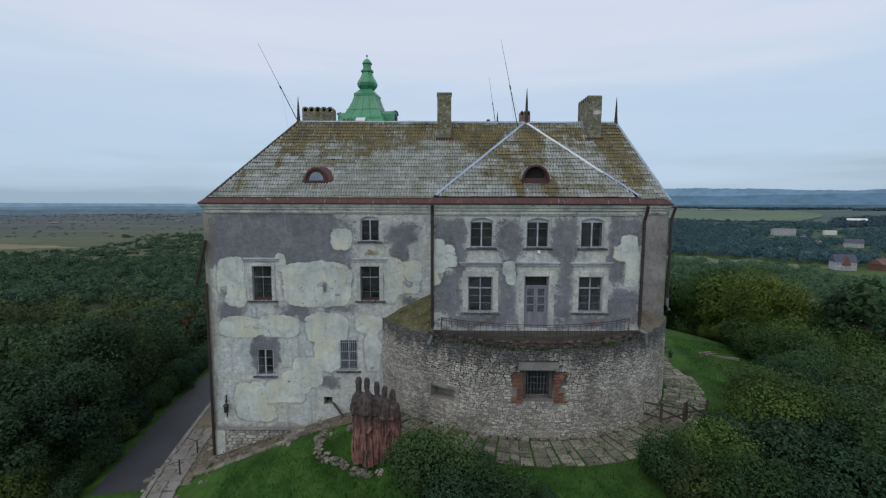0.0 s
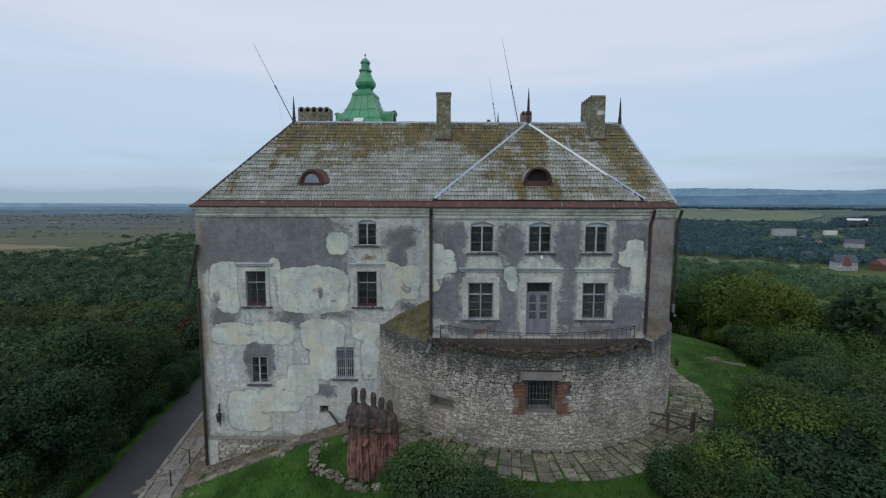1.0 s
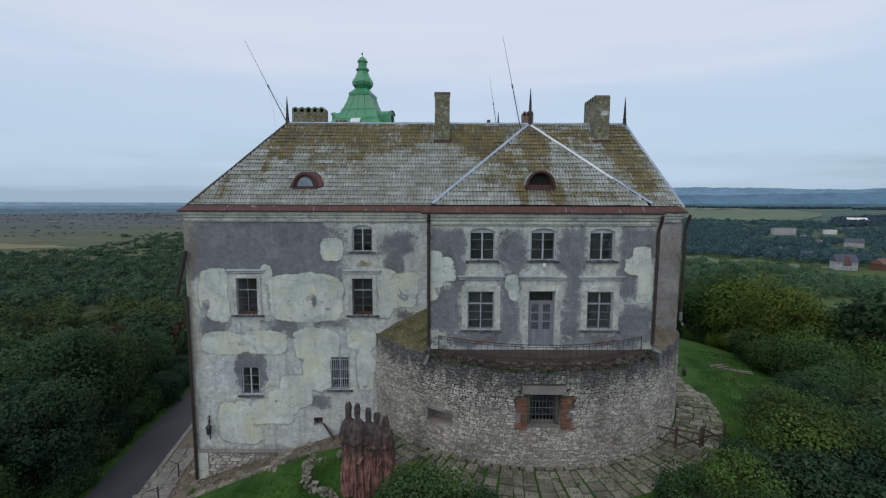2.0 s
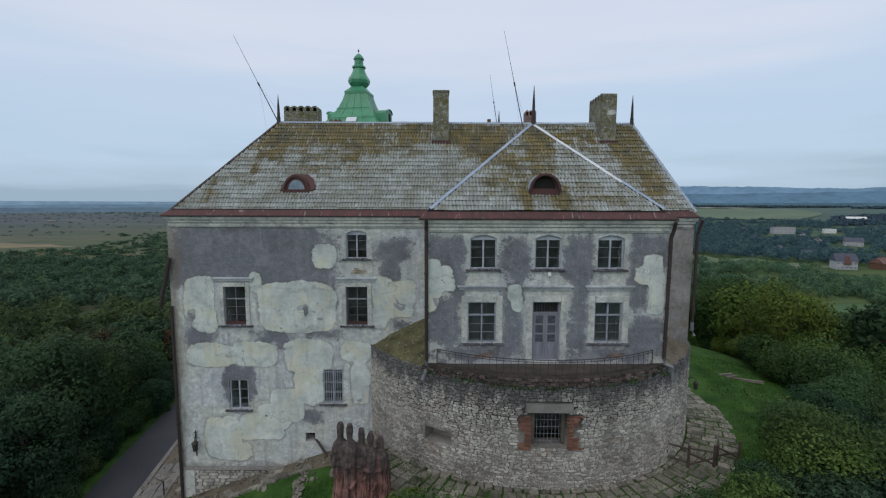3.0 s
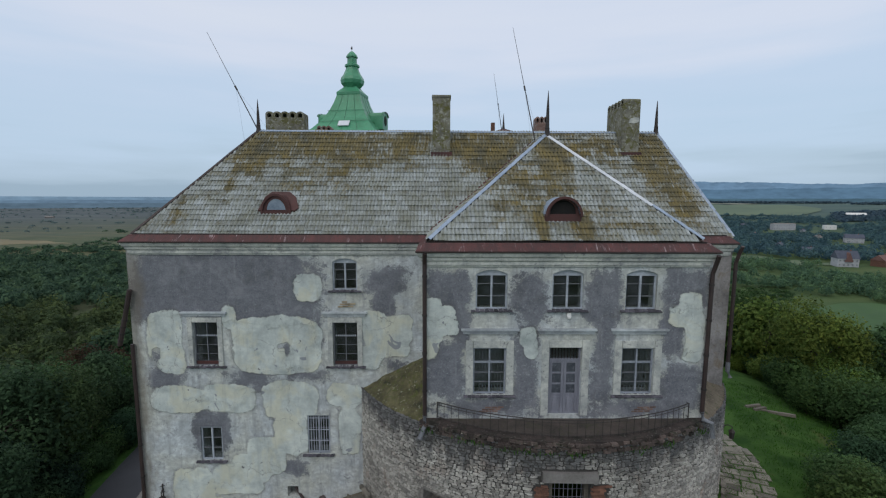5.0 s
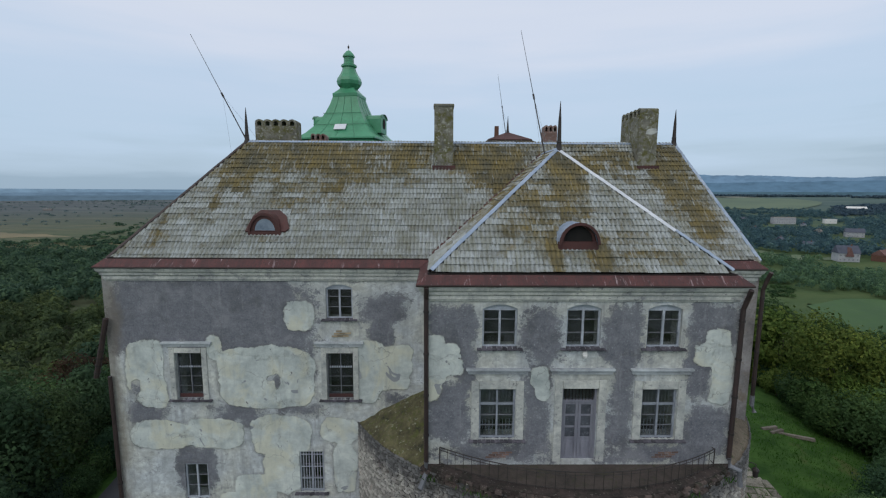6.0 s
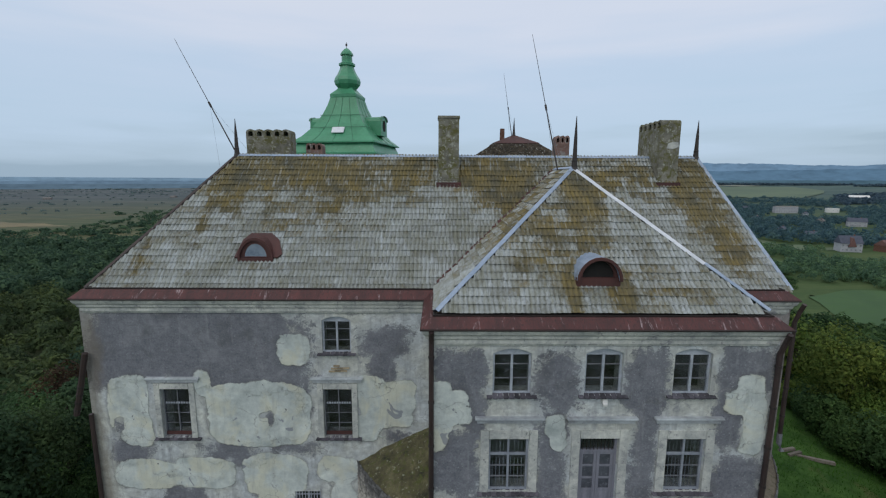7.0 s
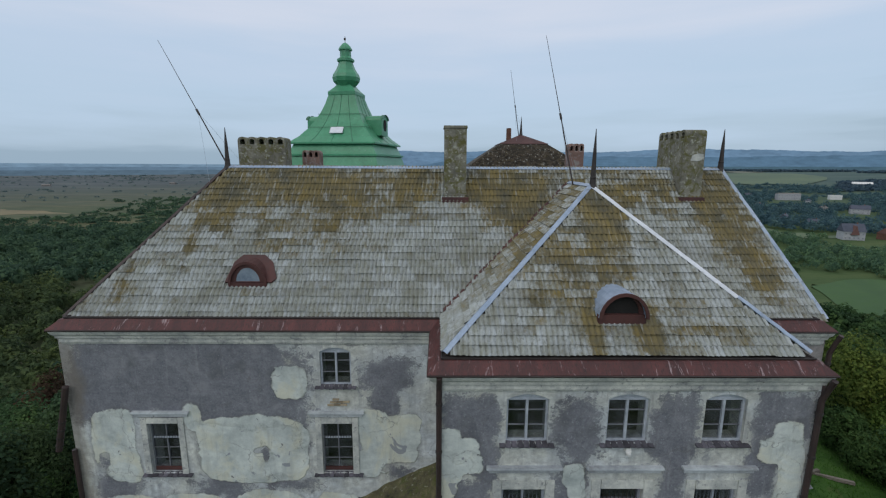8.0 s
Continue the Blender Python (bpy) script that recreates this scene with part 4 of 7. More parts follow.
def make_window(hole, yf, rise, cols, rows, frame_w, bar_w, wood, label, set_in=0.16, transom=None, doors=False):
    """A window in its opening: frame with a mullion and bars, and single panes. rows: heights of the bars as shares."""
    x0, x1, z0, z1 = hole
    y = yf + set_in
    g = Geo()
    bar(g, x0, x0 + frame_w, y, z0, z1, 0.05)
    bar(g, x1 - frame_w, x1, y, z0, z1, 0.05)
    bar(g, x0 + frame_w, x1 - frame_w, y, z0, z0 + frame_w, 0.05)
    bar(g, x0 + frame_w, x1 - frame_w, y, z1 - frame_w, z1, 0.05)
    if rise:
        n = 8
        for i in range(n):
            a, b = i / n, (i + 1) / n
            xa, xb = x0 + (x1 - x0) * a, x0 + (x1 - x0) * b
            za, zb = z1 + rise * (1 - (2 * a - 1) ** 2), z1 + rise * (1 - (2 * b - 1) ** 2)
            g.quad((xa, y - 0.04, z1), (xb, y - 0.04, z1), (xb, y - 0.04, zb), (xa, y - 0.04, za))
            g.quad((xa, y + 0.04, za), (xb, y + 0.04, zb), (xb, y + 0.04, z1), (xa, y + 0.04, z1))
    win = part("window", g, wood, castle, label)
    ix0, ix1, iz0, iz1 = x0 + frame_w, x1 - frame_w, z0 + frame_w, z1 - frame_w
    g = Geo()
    for c in range(1, cols):
        xm = ix0 + (ix1 - ix0) * c / cols
        bar(g, xm - bar_w * 1.3, xm + bar_w * 1.3, y - 0.01, iz0, iz1, 0.045)
    part("mullion", g, wood, win)
    zs = [iz0] + [iz0 + (iz1 - iz0) * r for r in rows] + [iz1]
    xs = [ix0 + (ix1 - ix0) * c / cols for c in range(cols + 1)]
    for c in range(cols):
        xa = xs[c] + (bar_w * 1.3 if c else 0)
        xb = xs[c + 1] - (bar_w * 1.3 if c < cols - 1 else 0)
        for i, z in enumerate(zs[1:-1]):
            w = bar_w * (1.7 if transom is not None and i == transom else 0.45)
            g = Geo()
            bar(g, xa, xb, y, z - w, z + w, 0.03)
            part("glazing_bar", g, FRAMEDARK if w < bar_w else wood, win)
        for za, zb in zip(zs, zs[1:]):
            g = Geo()
            g.box(xa - 0.01, xb + 0.01, y + 0.006, y + 0.012, za, zb)
            ob = part("pane", g, GLASS, win)
            ob.visible_shadow = False
    return win


def make_sill(win, x0, x1, yf, z, tiles, material):
    """A sill of small overlapping tiles on a thin board."""
    g = Geo()
    g.box(x0 + 0.02, x1 - 0.02, yf - 0.08, yf + 0.1, z - 0.06, z - 0.02)
    n = tiles
    for i in range(n):
        a, b = x0 + (x1 - x0) * i / n, x0 + (x1 - x0) * (i + 1) / n
        m = pose((a + b) / 2, yf - 0.03, z, 14 + 3 * math.sin(i * 2.3), 7 * math.sin(i * 1.7), 0)
        g.box(-(b - a) * 0.45, (b - a) * 0.45, -0.13, 0.13, -0.016, 0.016, m)
    part("sill", g, material, win)


def make_hood(x0, x1, yf, z, deep=0.16):
    g = Geo()
    g.box(x0 + 0.08, x1 - 0.08, yf - deep * 0.45, yf + 0.02, z - 0.2, z - 0.09)
    g.box(x0 + 0.03, x1 - 0.03, yf - deep * 0.75, yf + 0.02, z - 0.09, z - 0.04)
    g.box(x0, x1, yf - deep, yf + 0.02, z - 0.04, z + 0.02, inset=0.015)
    part("hood_mould", g, LIME, castle, "pale plaster hood moulding, chipped")


def make_surround(hole, yf, w, material=TRIM, low=True):
    x0, x1, z0, z1 = hole
    g = Geo()
    g.box(x0 - w, x0 - 0.003, yf - 0.05, yf + 0.02, z0 - (0.0 if low else w * 0.3), z1 + w, inset=0.01)
    g.box(x1 + 0.003, x1 + w, yf - 0.05, yf + 0.02, z0 - (0.0 if low else w * 0.3), z1 + w, inset=0.01)
    g.box(x0, x1, yf - 0.05, yf + 0.02, z1 + 0.003, z1 + w - 0.01, inset=0.01)
    part("window_surround", g, material, castle, "raised pale plaster surround")


for i, h in enumerate(ATTIC):
    yf = Y0 if i == 0 else YB
    win = make_window(h, yf, RISE, 2, [0.36, 0.74], 0.07, 0.03, FRAMEWOOD, "small grey-framed attic window under a flat arch")
    make_sill(win, h[0] - 0.2, h[1] + 0.2, yf, h[2] - 0.02, 9, SILL)
for h in TALL:
    win = make_window(h, Y0, 0.0, 2, [0.24, 0.46, 0.66], 0.04, 0.014, FRAMEDARK, "tall dark window with thin pale glazing bars", 0.22)
    make_sill(win, h[0] - 0.35, h[1] + 0.4, Y0, h[2] - 0.03, 10, SILL)
    make_surround(h, Y0, 0.24)
    make_hood(h[0] - 0.5, h[1] + 0.5, Y0, h[3] + 0.5)
    for k in range(10):
        x = h[0] + 0.07 + (h[1] - h[0] - 0.14) * (k + 0.5) / 10
        g = Geo()
        g.box(x - 0.03, x + 0.03, Y0 + 0.16, Y0 + 0.18, h[2] + 1.42, h[2] + 1.5)
        part("lattice_block", g, FRAMEWOOD, win)
    g = Geo()
    g.box(h[0] + 0.05, h[1] - 0.05, Y0 + 0.12, Y0 + 0.16, h[2] + 0.05, h[2] + 0.2)
    part("bottom_rail", g, REDMETAL, win)
for h in BAYWIN:
    win = make_window(h, YB, 0.0, 2, [0.23, 0.45, 0.69], 0.07, 0.026, FRAMEMID, "tall grey wooden casement window with inner bars", 0.14, transom=2)
    make_sill(win, h[0] - 0.38, h[1] + 0.4, YB, h[2] - 0.04, 13, SILL)
    make_surround(h, YB, 0.3)
    make_hood(h[0] - 0.5, h[1] + 0.5, YB, h[3] + 0.78)
    g = Geo()
    for k in range(9):
        x = h[0] + 0.1 + (h[1] - h[0] - 0.2) * (k + 0.5) / 9
        g.tube([(x, YB + 0.3, h[2]), (x, YB + 0.3, h[3])], 0.014, 5)
    part("grille", g, FRAMEWOOD, win)
for i, h in enumerate(LOWWIN):
    win = make_window(h, Y0, 0.0, 2, [0.34, 0.67], 0.07 if i == 0 else 0.05, 0.03, FRAMEWOOD, "small ground-floor window with white bars", 0.12)
    make_sill(win, h[0] - 0.25, h[1] + 0.22, Y0, h[2] - 0.04, 7, SILL)
    if i:
        g = Geo()
        for k in range(9):
            x = h[0] + 0.05 + (h[1] - h[0] - 0.1) * k / 8
            g.box(x - 0.013, x + 0.013, Y0 + 0.01, Y0 + 0.035, h[2] + 0.02, h[3] - 0.03)
        for s in (0.06, 0.33, 0.62, 0.92):
            z = h[2] + (h[3] - h[2]) * s
            g.box(h[0] + 0.03, h[1] - 0.03, Y0 + 0.036, Y0 + 0.055, z - 0.02, z + 0.02)
        part("grille", g, FRAMEWOOD, win, "pale painted iron grille")

# balcony door: two panelled leaves under a barred fanlight
h = DOORHOLE
g = Geo()
bar(g, h[0], h[0] + 0.08, YB + 0.2, h[2], h[3], 0.06)
bar(g, h[1] - 0.08, h[1], YB + 0.2, h[2], h[3], 0.06)
bar(g, h[0] + 0.08, h[1] - 0.08, YB + 0.2, h[3] - 0.07, h[3], 0.06)
bar(g, h[0] + 0.08, h[1] - 0.08, YB + 0.2, 7.3, 7.4, 0.06)
door = part("door", g, DOORWOOD, castle, "faded violet-grey double balcony door")
xm = (h[0] + h[1]) / 2
for x0, x1 in ((h[0] + 0.085, xm - 0.006), (xm + 0.006, h[1] - 0.085)):
    g = Geo()
    for a, b, c, d in ((x0, x0 + 0.1, h[2], 7.29), (x1 - 0.1, x1, h[2], 7.29)):
        g.box(a, b, YB + 0.16, YB + 0.23, c, d)
    for z in (h[2], 5.85, 6.29, 6.75, 7.21):
        g.box(x0 + 0.1, x1 - 0.1, YB + 0.165, YB + 0.225, z, z + 0.07)
    g.box(x0 + 0.1, x1 - 0.1, YB + 0.19, YB + 0.21, h[2], 5.86)
    g.box(x0 + 0.15, x1 - 0.15, YB + 0.175, YB + 0.19, h[2] + 0.16, 5.76, inset=0.0)
    leaf = part("door_leaf", g, DOORWOOD, door)
    for z in (5.92, 6.36, 6.82):
        g = Geo()
        g.box(x0 + 0.1, x1 - 0.1, YB + 0.19, YB + 0.196, z, z + 0.38)
        part("pane", g, SHEENGLASS, leaf)
g = Geo()
g.box(h[0] + 0.08, h[1] - 0.08, YB + 0.2, YB + 0.206, 7.4, h[3] - 0.07)
part("fanlight", g, GLASS, door).visible_shadow = False
g = Geo()
for k in range(9):
    x = h[0] + 0.1 + (h[1] - h[0] - 0.2) * (k + 0.5) / 9
    g.tube([(x, YB + 0.14, 7.4), (x, YB + 0.14, h[3] - 0.07)], 0.014, 5)
part("fanlight_bars", g, IRON, door)
make_surround(h, YB, 0.3)
make_hood(h[0] - 0.5, h[1] + 0.55, YB, h[3] + 0.76)


# ---- roofs ----
ZE, ZR, YE, YR = 12.08, 17.6, 0.32, 5.1            # main roof: eave and ridge
RXL, RXR, EXL, EXR = -9.95, 12.65, -14.28, 14.36
BZE, BYE, BEL, BER = 12.24, -3.16, -0.13, 10.82     # bay roof: eave line and its ends
AX, AY, AZ = 5.51, 1.62, 16.96                       # tip of the bay's hips
roof = None


def roof_shell():
    g = Geo()
    d = 0.06
    a, b = (EXL, YE, ZE - d), (EXR, YE, ZE - d)
    c, e = (RXR, YR, ZR - d), (RXL, YR, ZR - d)
    ab, bb = (EXL, 9.9, ZE - d), (EXR, 9.9, ZE - d)
    g.quad(a, b, c, e)
    g.quad(bb, ab, e, c)
    g.v += [a, e, ab, b, bb, c]
    n = len(g.v) - 6
    g.f += [(n, n + 1, n + 2), (n + 3, n + 4, n + 5)]
    return g


roof = part("roof", roof_shell(), MOSSROOF, castle, "steep hip roof of grey wavy tiles with ochre moss")
g = Geo()
d = 0.06
apex, back = (AX, AY, AZ - d), (AX, 5.0, AZ - d)
p, q = (BEL, BYE, BZE - d), (BER, BYE, BZE - d)
pl, ql = (BEL, 1.6, BZE - d), (BER, 1.6, BZE - d)
g.v += [p, q, apex, pl, back, ql]
g.f += [(0, 1, 2), (3, 0, 2, 4), (1, 5, 4, 2)]
bay_roof = part("bay_roof", g, MOSSROOF, castle, "pyramid bay roof of grey wavy tiles with ochre moss")

WAVE, COURSE = 0.17, 0.322                          # one wave of a sheet, and the exposed height of a course


def sheet(origin, along, up, normal, inside, k0, k1, v, rnd):
    """One wavy sheet from wave quarter k0 to k1, its lower edge scalloped and lifted off the course below; None where nothing of it lies on the slope."""
    q = WAVE / 4
    keep = [k for k in range(k0, k1) if inside((k + 0.5) * q, v + COURSE * 0.45)]
    if not keep:
        return None
    first, last = keep[0], keep[-1] + 1
    slip, lean, lift, aside = rnd.gauss(0, 0.009), rnd.gauss(0, 0.0015), 0.04 + abs(rnd.gauss(0, 0.01)), rnd.gauss(0, 0.03)
    g = Geo()
    centre = origin + along * ((first + last) * q / 2) + up * v
    rows = ((v - 0.035, lift, 1), (v - 0.035, lift - 0.012, 1), (v - 0.035, lift, 1), (v + COURSE + 0.04, 0.0, 0))
    for vv, h, low in rows:
        for k in range(first, last + 1):
            x = k * q
            w = 0.026 * (1 + math.cos(math.tau * x / WAVE))
            p = origin + along * (x + aside * (first < k < last)) + up * (vv + slip + lean * (k - first) * 0.3 - low * w * 0.75) + normal * (h + w)
            g.v.append(tuple(p - centre))
    n = last - first + 1
    g.crest = [0.5 + 0.5 * math.cos(math.tau * k / 4) for k in range(first, last + 1)] * 4
    for i in range(n - 1):
        g.f.append((n + i, n + i + 1, i + 1, i))
        g.f.append((2 * n + i, 2 * n + i + 1, 3 * n + i + 1, 3 * n + i))
    return g, centre


def lay_sheets(origin, along, up, normal, inside, u0, u1, v1, seed):
    """The wavy sheets of a slope, course by course from the eave to the ridge, their joints staggered."""
    rnd = random.Random(seed)
    o, a, u, n = Vector(origin), Vector(along).normalized(), Vector(up).normalized(), Vector(normal).normalized()
    out = []
    v = 0.0
    while v < v1:
        k = int(u0 / WAVE * 4) - rnd.randint(2, 20)
        while k * WAVE / 4 < u1:
            wide = rnd.choice((20, 24, 24, 28))
            made = sheet(o, a, u, n, inside, k, k + wide, v, rnd)
            if made:
                out.append(made)
            k += wide
        v += COURSE
    return out


def moss_on(me, centre, blobs, crest):
    """Tell a sheet where moss has settled on it and where its crests run."""
    n = len(me.vertices)
    co = np.empty(n * 3)
    me.vertices.foreach_get("co", co)
    co = co.reshape(-1, 3) + np.array(centre)
    val = np.zeros(n)
    for x, z, rx, rz, s in blobs:
        val += s * np.exp(-np.square((co[:, 0] - x) / rx) - np.square((co[:, 2] - z) / rz))
    me.attributes.new("moss", "FLOAT", "POINT").data.foreach_set("value", val)
    me.attributes.new("crest", "FLOAT", "POINT").data.foreach_set("value", crest)


def sheet_parts(sheets, blobs, parent):
    """Each sheet as a part of its own."""
    for g, centre in sheets:
        me = mesh_of("roof_sheet", g, TILE)
        moss_on(me, centre, blobs, g.crest)
        piece("roof_sheet", me, parent, Matrix.Translation(centre))


def joined_sheets(sheets, blobs, parent, label=""):
    all_in = Geo()
    for g, centre in sheets:
        k = len(all_in.v)
        all_in.v += [(p[0] + centre.x, p[1] + centre.y, p[2] + centre.z) for p in g.v]
        all_in.f += [tuple(k + j for j in f) for f in g.f]
        all_in.crest += g.crest
    ob = part("sheet_covering", all_in, TILE, parent, label, kind="stuff")
    moss_on(ob.data, (0, 0, 0), blobs, all_in.crest)


bay_front_slope = (AZ - BZE) / (AY - BYE)
bay_side_slope = (AZ - BZE) / (AX - BEL)


def under_bay(x, y, z):
    """True where the bay's roof covers the main slope."""
    if not BEL < x < BER or z > AZ + 0.05:
        return False
    side = BZE + bay_side_slope * min(x - BEL, (BER - x) * (AX - BEL) / (BER - AX))
    return z < side - 0.05


run = math.hypot(ZR - ZE, YR - YE)
up_main = Vector((0, (YR - YE) / run, (ZR - ZE) / run))
n_main = Vector((0, -up_main.z, up_main.y))


def in_main(x, v):
    t = v / run
    y, z = YE + (YR - YE) * t, ZE + (ZR - ZE) * t
    return EXL + (RXL - EXL) * t + 0.06 < x < EXR + (RXR - EXR) * t - 0.06 and t < 0.995 and not under_bay(x, y, z)


MOSS_MAIN = [(-5.0, 16.9, 5.5, 0.9, 1.0), (-4.0, 15.0, 2.6, 1.0, 0.5), (-9.5, 16.2, 1.0, 1.4, 0.75), (-10.4, 14.4, 0.35, 1.6, 0.9), (-12.6, 13.0, 0.3, 0.8, 0.8), (2.8, 16.2, 1.9, 1.2, 1.3), (8.2, 16.6, 1.7, 1.0, 1.0), (11.8, 15.6, 1.0, 2.0, 1.3),
             (12.6, 13.6, 0.8, 1.0, 1.2), (0.3, 14.2, 1.1, 1.5, -0.9), (-5.5, 13.2, 5.0, 1.2, -0.4), (-11.3, 13.2, 0.25, 1.0, 0.5), (9.6, 14.4, 1.0, 1.0, -0.5), (-7.7, 12.7, 0.6, 0.4, 0.8)]
MOSS_BAY = [(5.65, 15.7, 0.8, 1.5, 1.7), (3.9, 14.4, 0.9, 1.0, 1.0), (2.6, 13.2, 0.6, 0.6, 0.5), (4.5, 12.8, 0.28, 0.75, 2.0), (6.15, 12.75, 0.42, 0.75, 2.0), (8.2, 12.9, 1.0, 0.35, 0.8), (7.2, 14.6, 0.8, 0.8, -0.5), (1.8, 13.0, 1.0, 0.5, -0.2)]


main_sheets = lay_sheets((0, YE - 0.04, ZE - 0.03), (1, 0, 0), up_main, n_main, in_main, EXL, EXR, run, 3)
single = [s for s in main_sheets if -9.0 < s[1].x < -0.2 and s[1].z < 15.6][:290]
chosen = {id(s) for s in single}
joined_sheets([s for s in main_sheets if id(s) not in chosen], MOSS_MAIN, roof, "grey wavy sheets with ochre moss and pale streaks")

run_b = math.hypot(AZ - BZE, AY - BYE)
up_b = Vector((0, (AY - BYE) / run_b, (AZ - BZE) / run_b))
n_b = Vector((0, -up_b.z, up_b.y))


def in_bay(x, v):
    t = v / run_b
    return BEL + (AX - BEL) * t + 0.06 < x < BER + (AX - BER) * t - 0.06 and t < 0.99


bay_sheets = lay_sheets((0, BYE - 0.04, BZE - 0.03), (1, 0, 0), up_b, n_b, in_bay, BEL, BER, run_b, 4)

for sgn, ex in ((1, BEL), (-1, BER)):
    dx = AX - ex
    run_s = math.hypot(AZ - BZE, dx)
    up_s = Vector((dx / run_s, 0, (AZ - BZE) / run_s))
    n_s = Vector((-up_s.z * sgn, 0, abs(up_s.x)))

    def in_side(yy, v, run_s=run_s):
        t = v / run_s
        z = BZE + (AZ - BZE) * t
        y_main = YE + (z - ZE) * (YR - YE) / (ZR - ZE)
        return BYE + (AY - BYE) * t + 0.06 < yy < y_main + 0.1 and t < 0.99
    side_sheets = lay_sheets((ex - 0.03 * sgn, 0, BZE - 0.03), (0, 1, 0), up_s, n_s, in_side, BYE, 5.0, run_s, 6 + sgn)
    joined_sheets(side_sheets, [(2.5, 15.0, 2.5, 2.5, 0.7)], bay_roof)

# rusty valley strips where the bay's roof meets the main slope
for ex in (BEL, BER):
    rings = []
    for i in range(13):
        t = i / 12
        x, z = ex + (AX - ex) * t, BZE + (AZ - BZE) * t
        y = YE + (z - ZE) * (YR - YE) / (ZR - ZE)
        d = math.copysign(0.09 + 0.02 * math.sin(i * 2.3), AX - ex)
        rings.append([(x - d * 1.6, y - 0.05, z + 0.05), (x, y - 0.05, z + 0.07), (x + d * 0.6, y - 0.09, z + 0.13), (x, y, z)])
    g = Geo()
    g.loft(rings)
    part("valley_strip", g, REDMETAL, bay_roof, "rusty dark red valley sheet")

# left and right hip ends of the main roof
for sgn, ex, rx in ((1, EXL, RXL), (-1, EXR, RXR)):
    dx = rx - ex
    run_s = math.hypot(ZR - ZE, dx)
    up_s = Vector((dx / run_s, 0, (ZR - ZE) / run_s))
    n_s = Vector((-up_s.z * sgn, 0, abs(up_s.x)))

    def in_end(yy, v, run_s=run_s):
        t = v / run_s
        return YE + (YR - YE) * t < yy < 9.9 - (9.9 - YR) * t
    joined_sheets(lay_sheets((ex, 0, ZE - 0.03), (0, 1, 0), up_s, n_s, in_end, YE, 9.9, run_s, 8 + sgn), [(ex, 15.0, 6.0, 3.0, 0.4)], roof)


def ridge_cap(name, a, b, w, material, parent, label="", lift=0.085):
    """A folded metal strip over a ridge or hip."""
    a, b = Vector(a), Vector(b)
    way = (b - a).normalized()
    side = way.cross(Vector((0, 0, 1))).normalized()
    up = side.cross(way)
    n = 12
    rings = []
    rnd = random.Random(int(abs(a.x * 31 + b.x * 17)))
    for i in range(n + 1):
        p = a + (b - a) * i / n + up * (lift + rnd.uniform(-0.008, 0.008))
        rings.append([p - side * w - up * w * 0.55, p + up * 0.02, p + side * w - up * w * 0.55, p + side * w - up * (w * 0.55 + 0.02), p, p - side * w - up * (w * 0.55 + 0.02)])
    g = Geo()
    g.loft(rings)
    part(name, g, material, parent, label)


ridge_cap("ridge_cap", (RXL, YR, ZR), (RXR, YR, ZR), 0.13, BLUEZINC, roof, "blue-grey zinc ridge cap", 0.06)
ridge_cap("hip_cap", (EXL, YE, ZE), (RXL, YR, ZR), 0.085, PIPE, roof, "dark rusty hip cap")
ridge_cap("hip_cap", (EXR, YE, ZE), (RXR, YR, ZR), 0.1, BLUEZINC, roof, "blue-grey zinc hip cap")
ridge_cap("hip_cap", (BEL, BYE, BZE), (AX, AY, AZ), 0.115, BLUEZINC, bay_roof, "blue-grey zinc hip cap")
low_hip = Vector((BER, BYE, BZE)).lerp(Vector((AX, AY, AZ)), 0.28)
ridge_cap("hip_cap", (BER, BYE, BZE), low_hip, 0.085, BLUEZINC, bay_roof, "blue-grey lower hip cap", 0.1)
ridge_cap("hip_cap", low_hip, (AX, AY, AZ), 0.11, WHITEMETAL, bay_roof, "pale zinc upper hip cap")
ridge_cap("ridge_cap", (AX, AY, AZ), (AX, 4.5, AZ), 0.12, BLUEZINC, bay_roof, "blue-grey zinc ridge cap")


def finial(x, y, z0, z1, parent):
    g = Geo()
    g.lathe(x, y, [(0.2, z0 - 0.1), (0.13, z0 + 0.08), (0.11, z0 + 0.3), (0.125, z0 + 0.34), (0.1, z0 + 0.38), (0.07, z0 + (z1 - z0) * 0.6), (0.012, z1)], 8)
    part("finial", g, IRON, parent, "dark pointed metal finial")


finial(RXL - 0.02, YR, ZR, 19.35, roof)
finial(RXR - 0.02, YR, ZR, 19.4, roof)
finial(AX + 0.08, AY, AZ, 19.1, bay_roof)


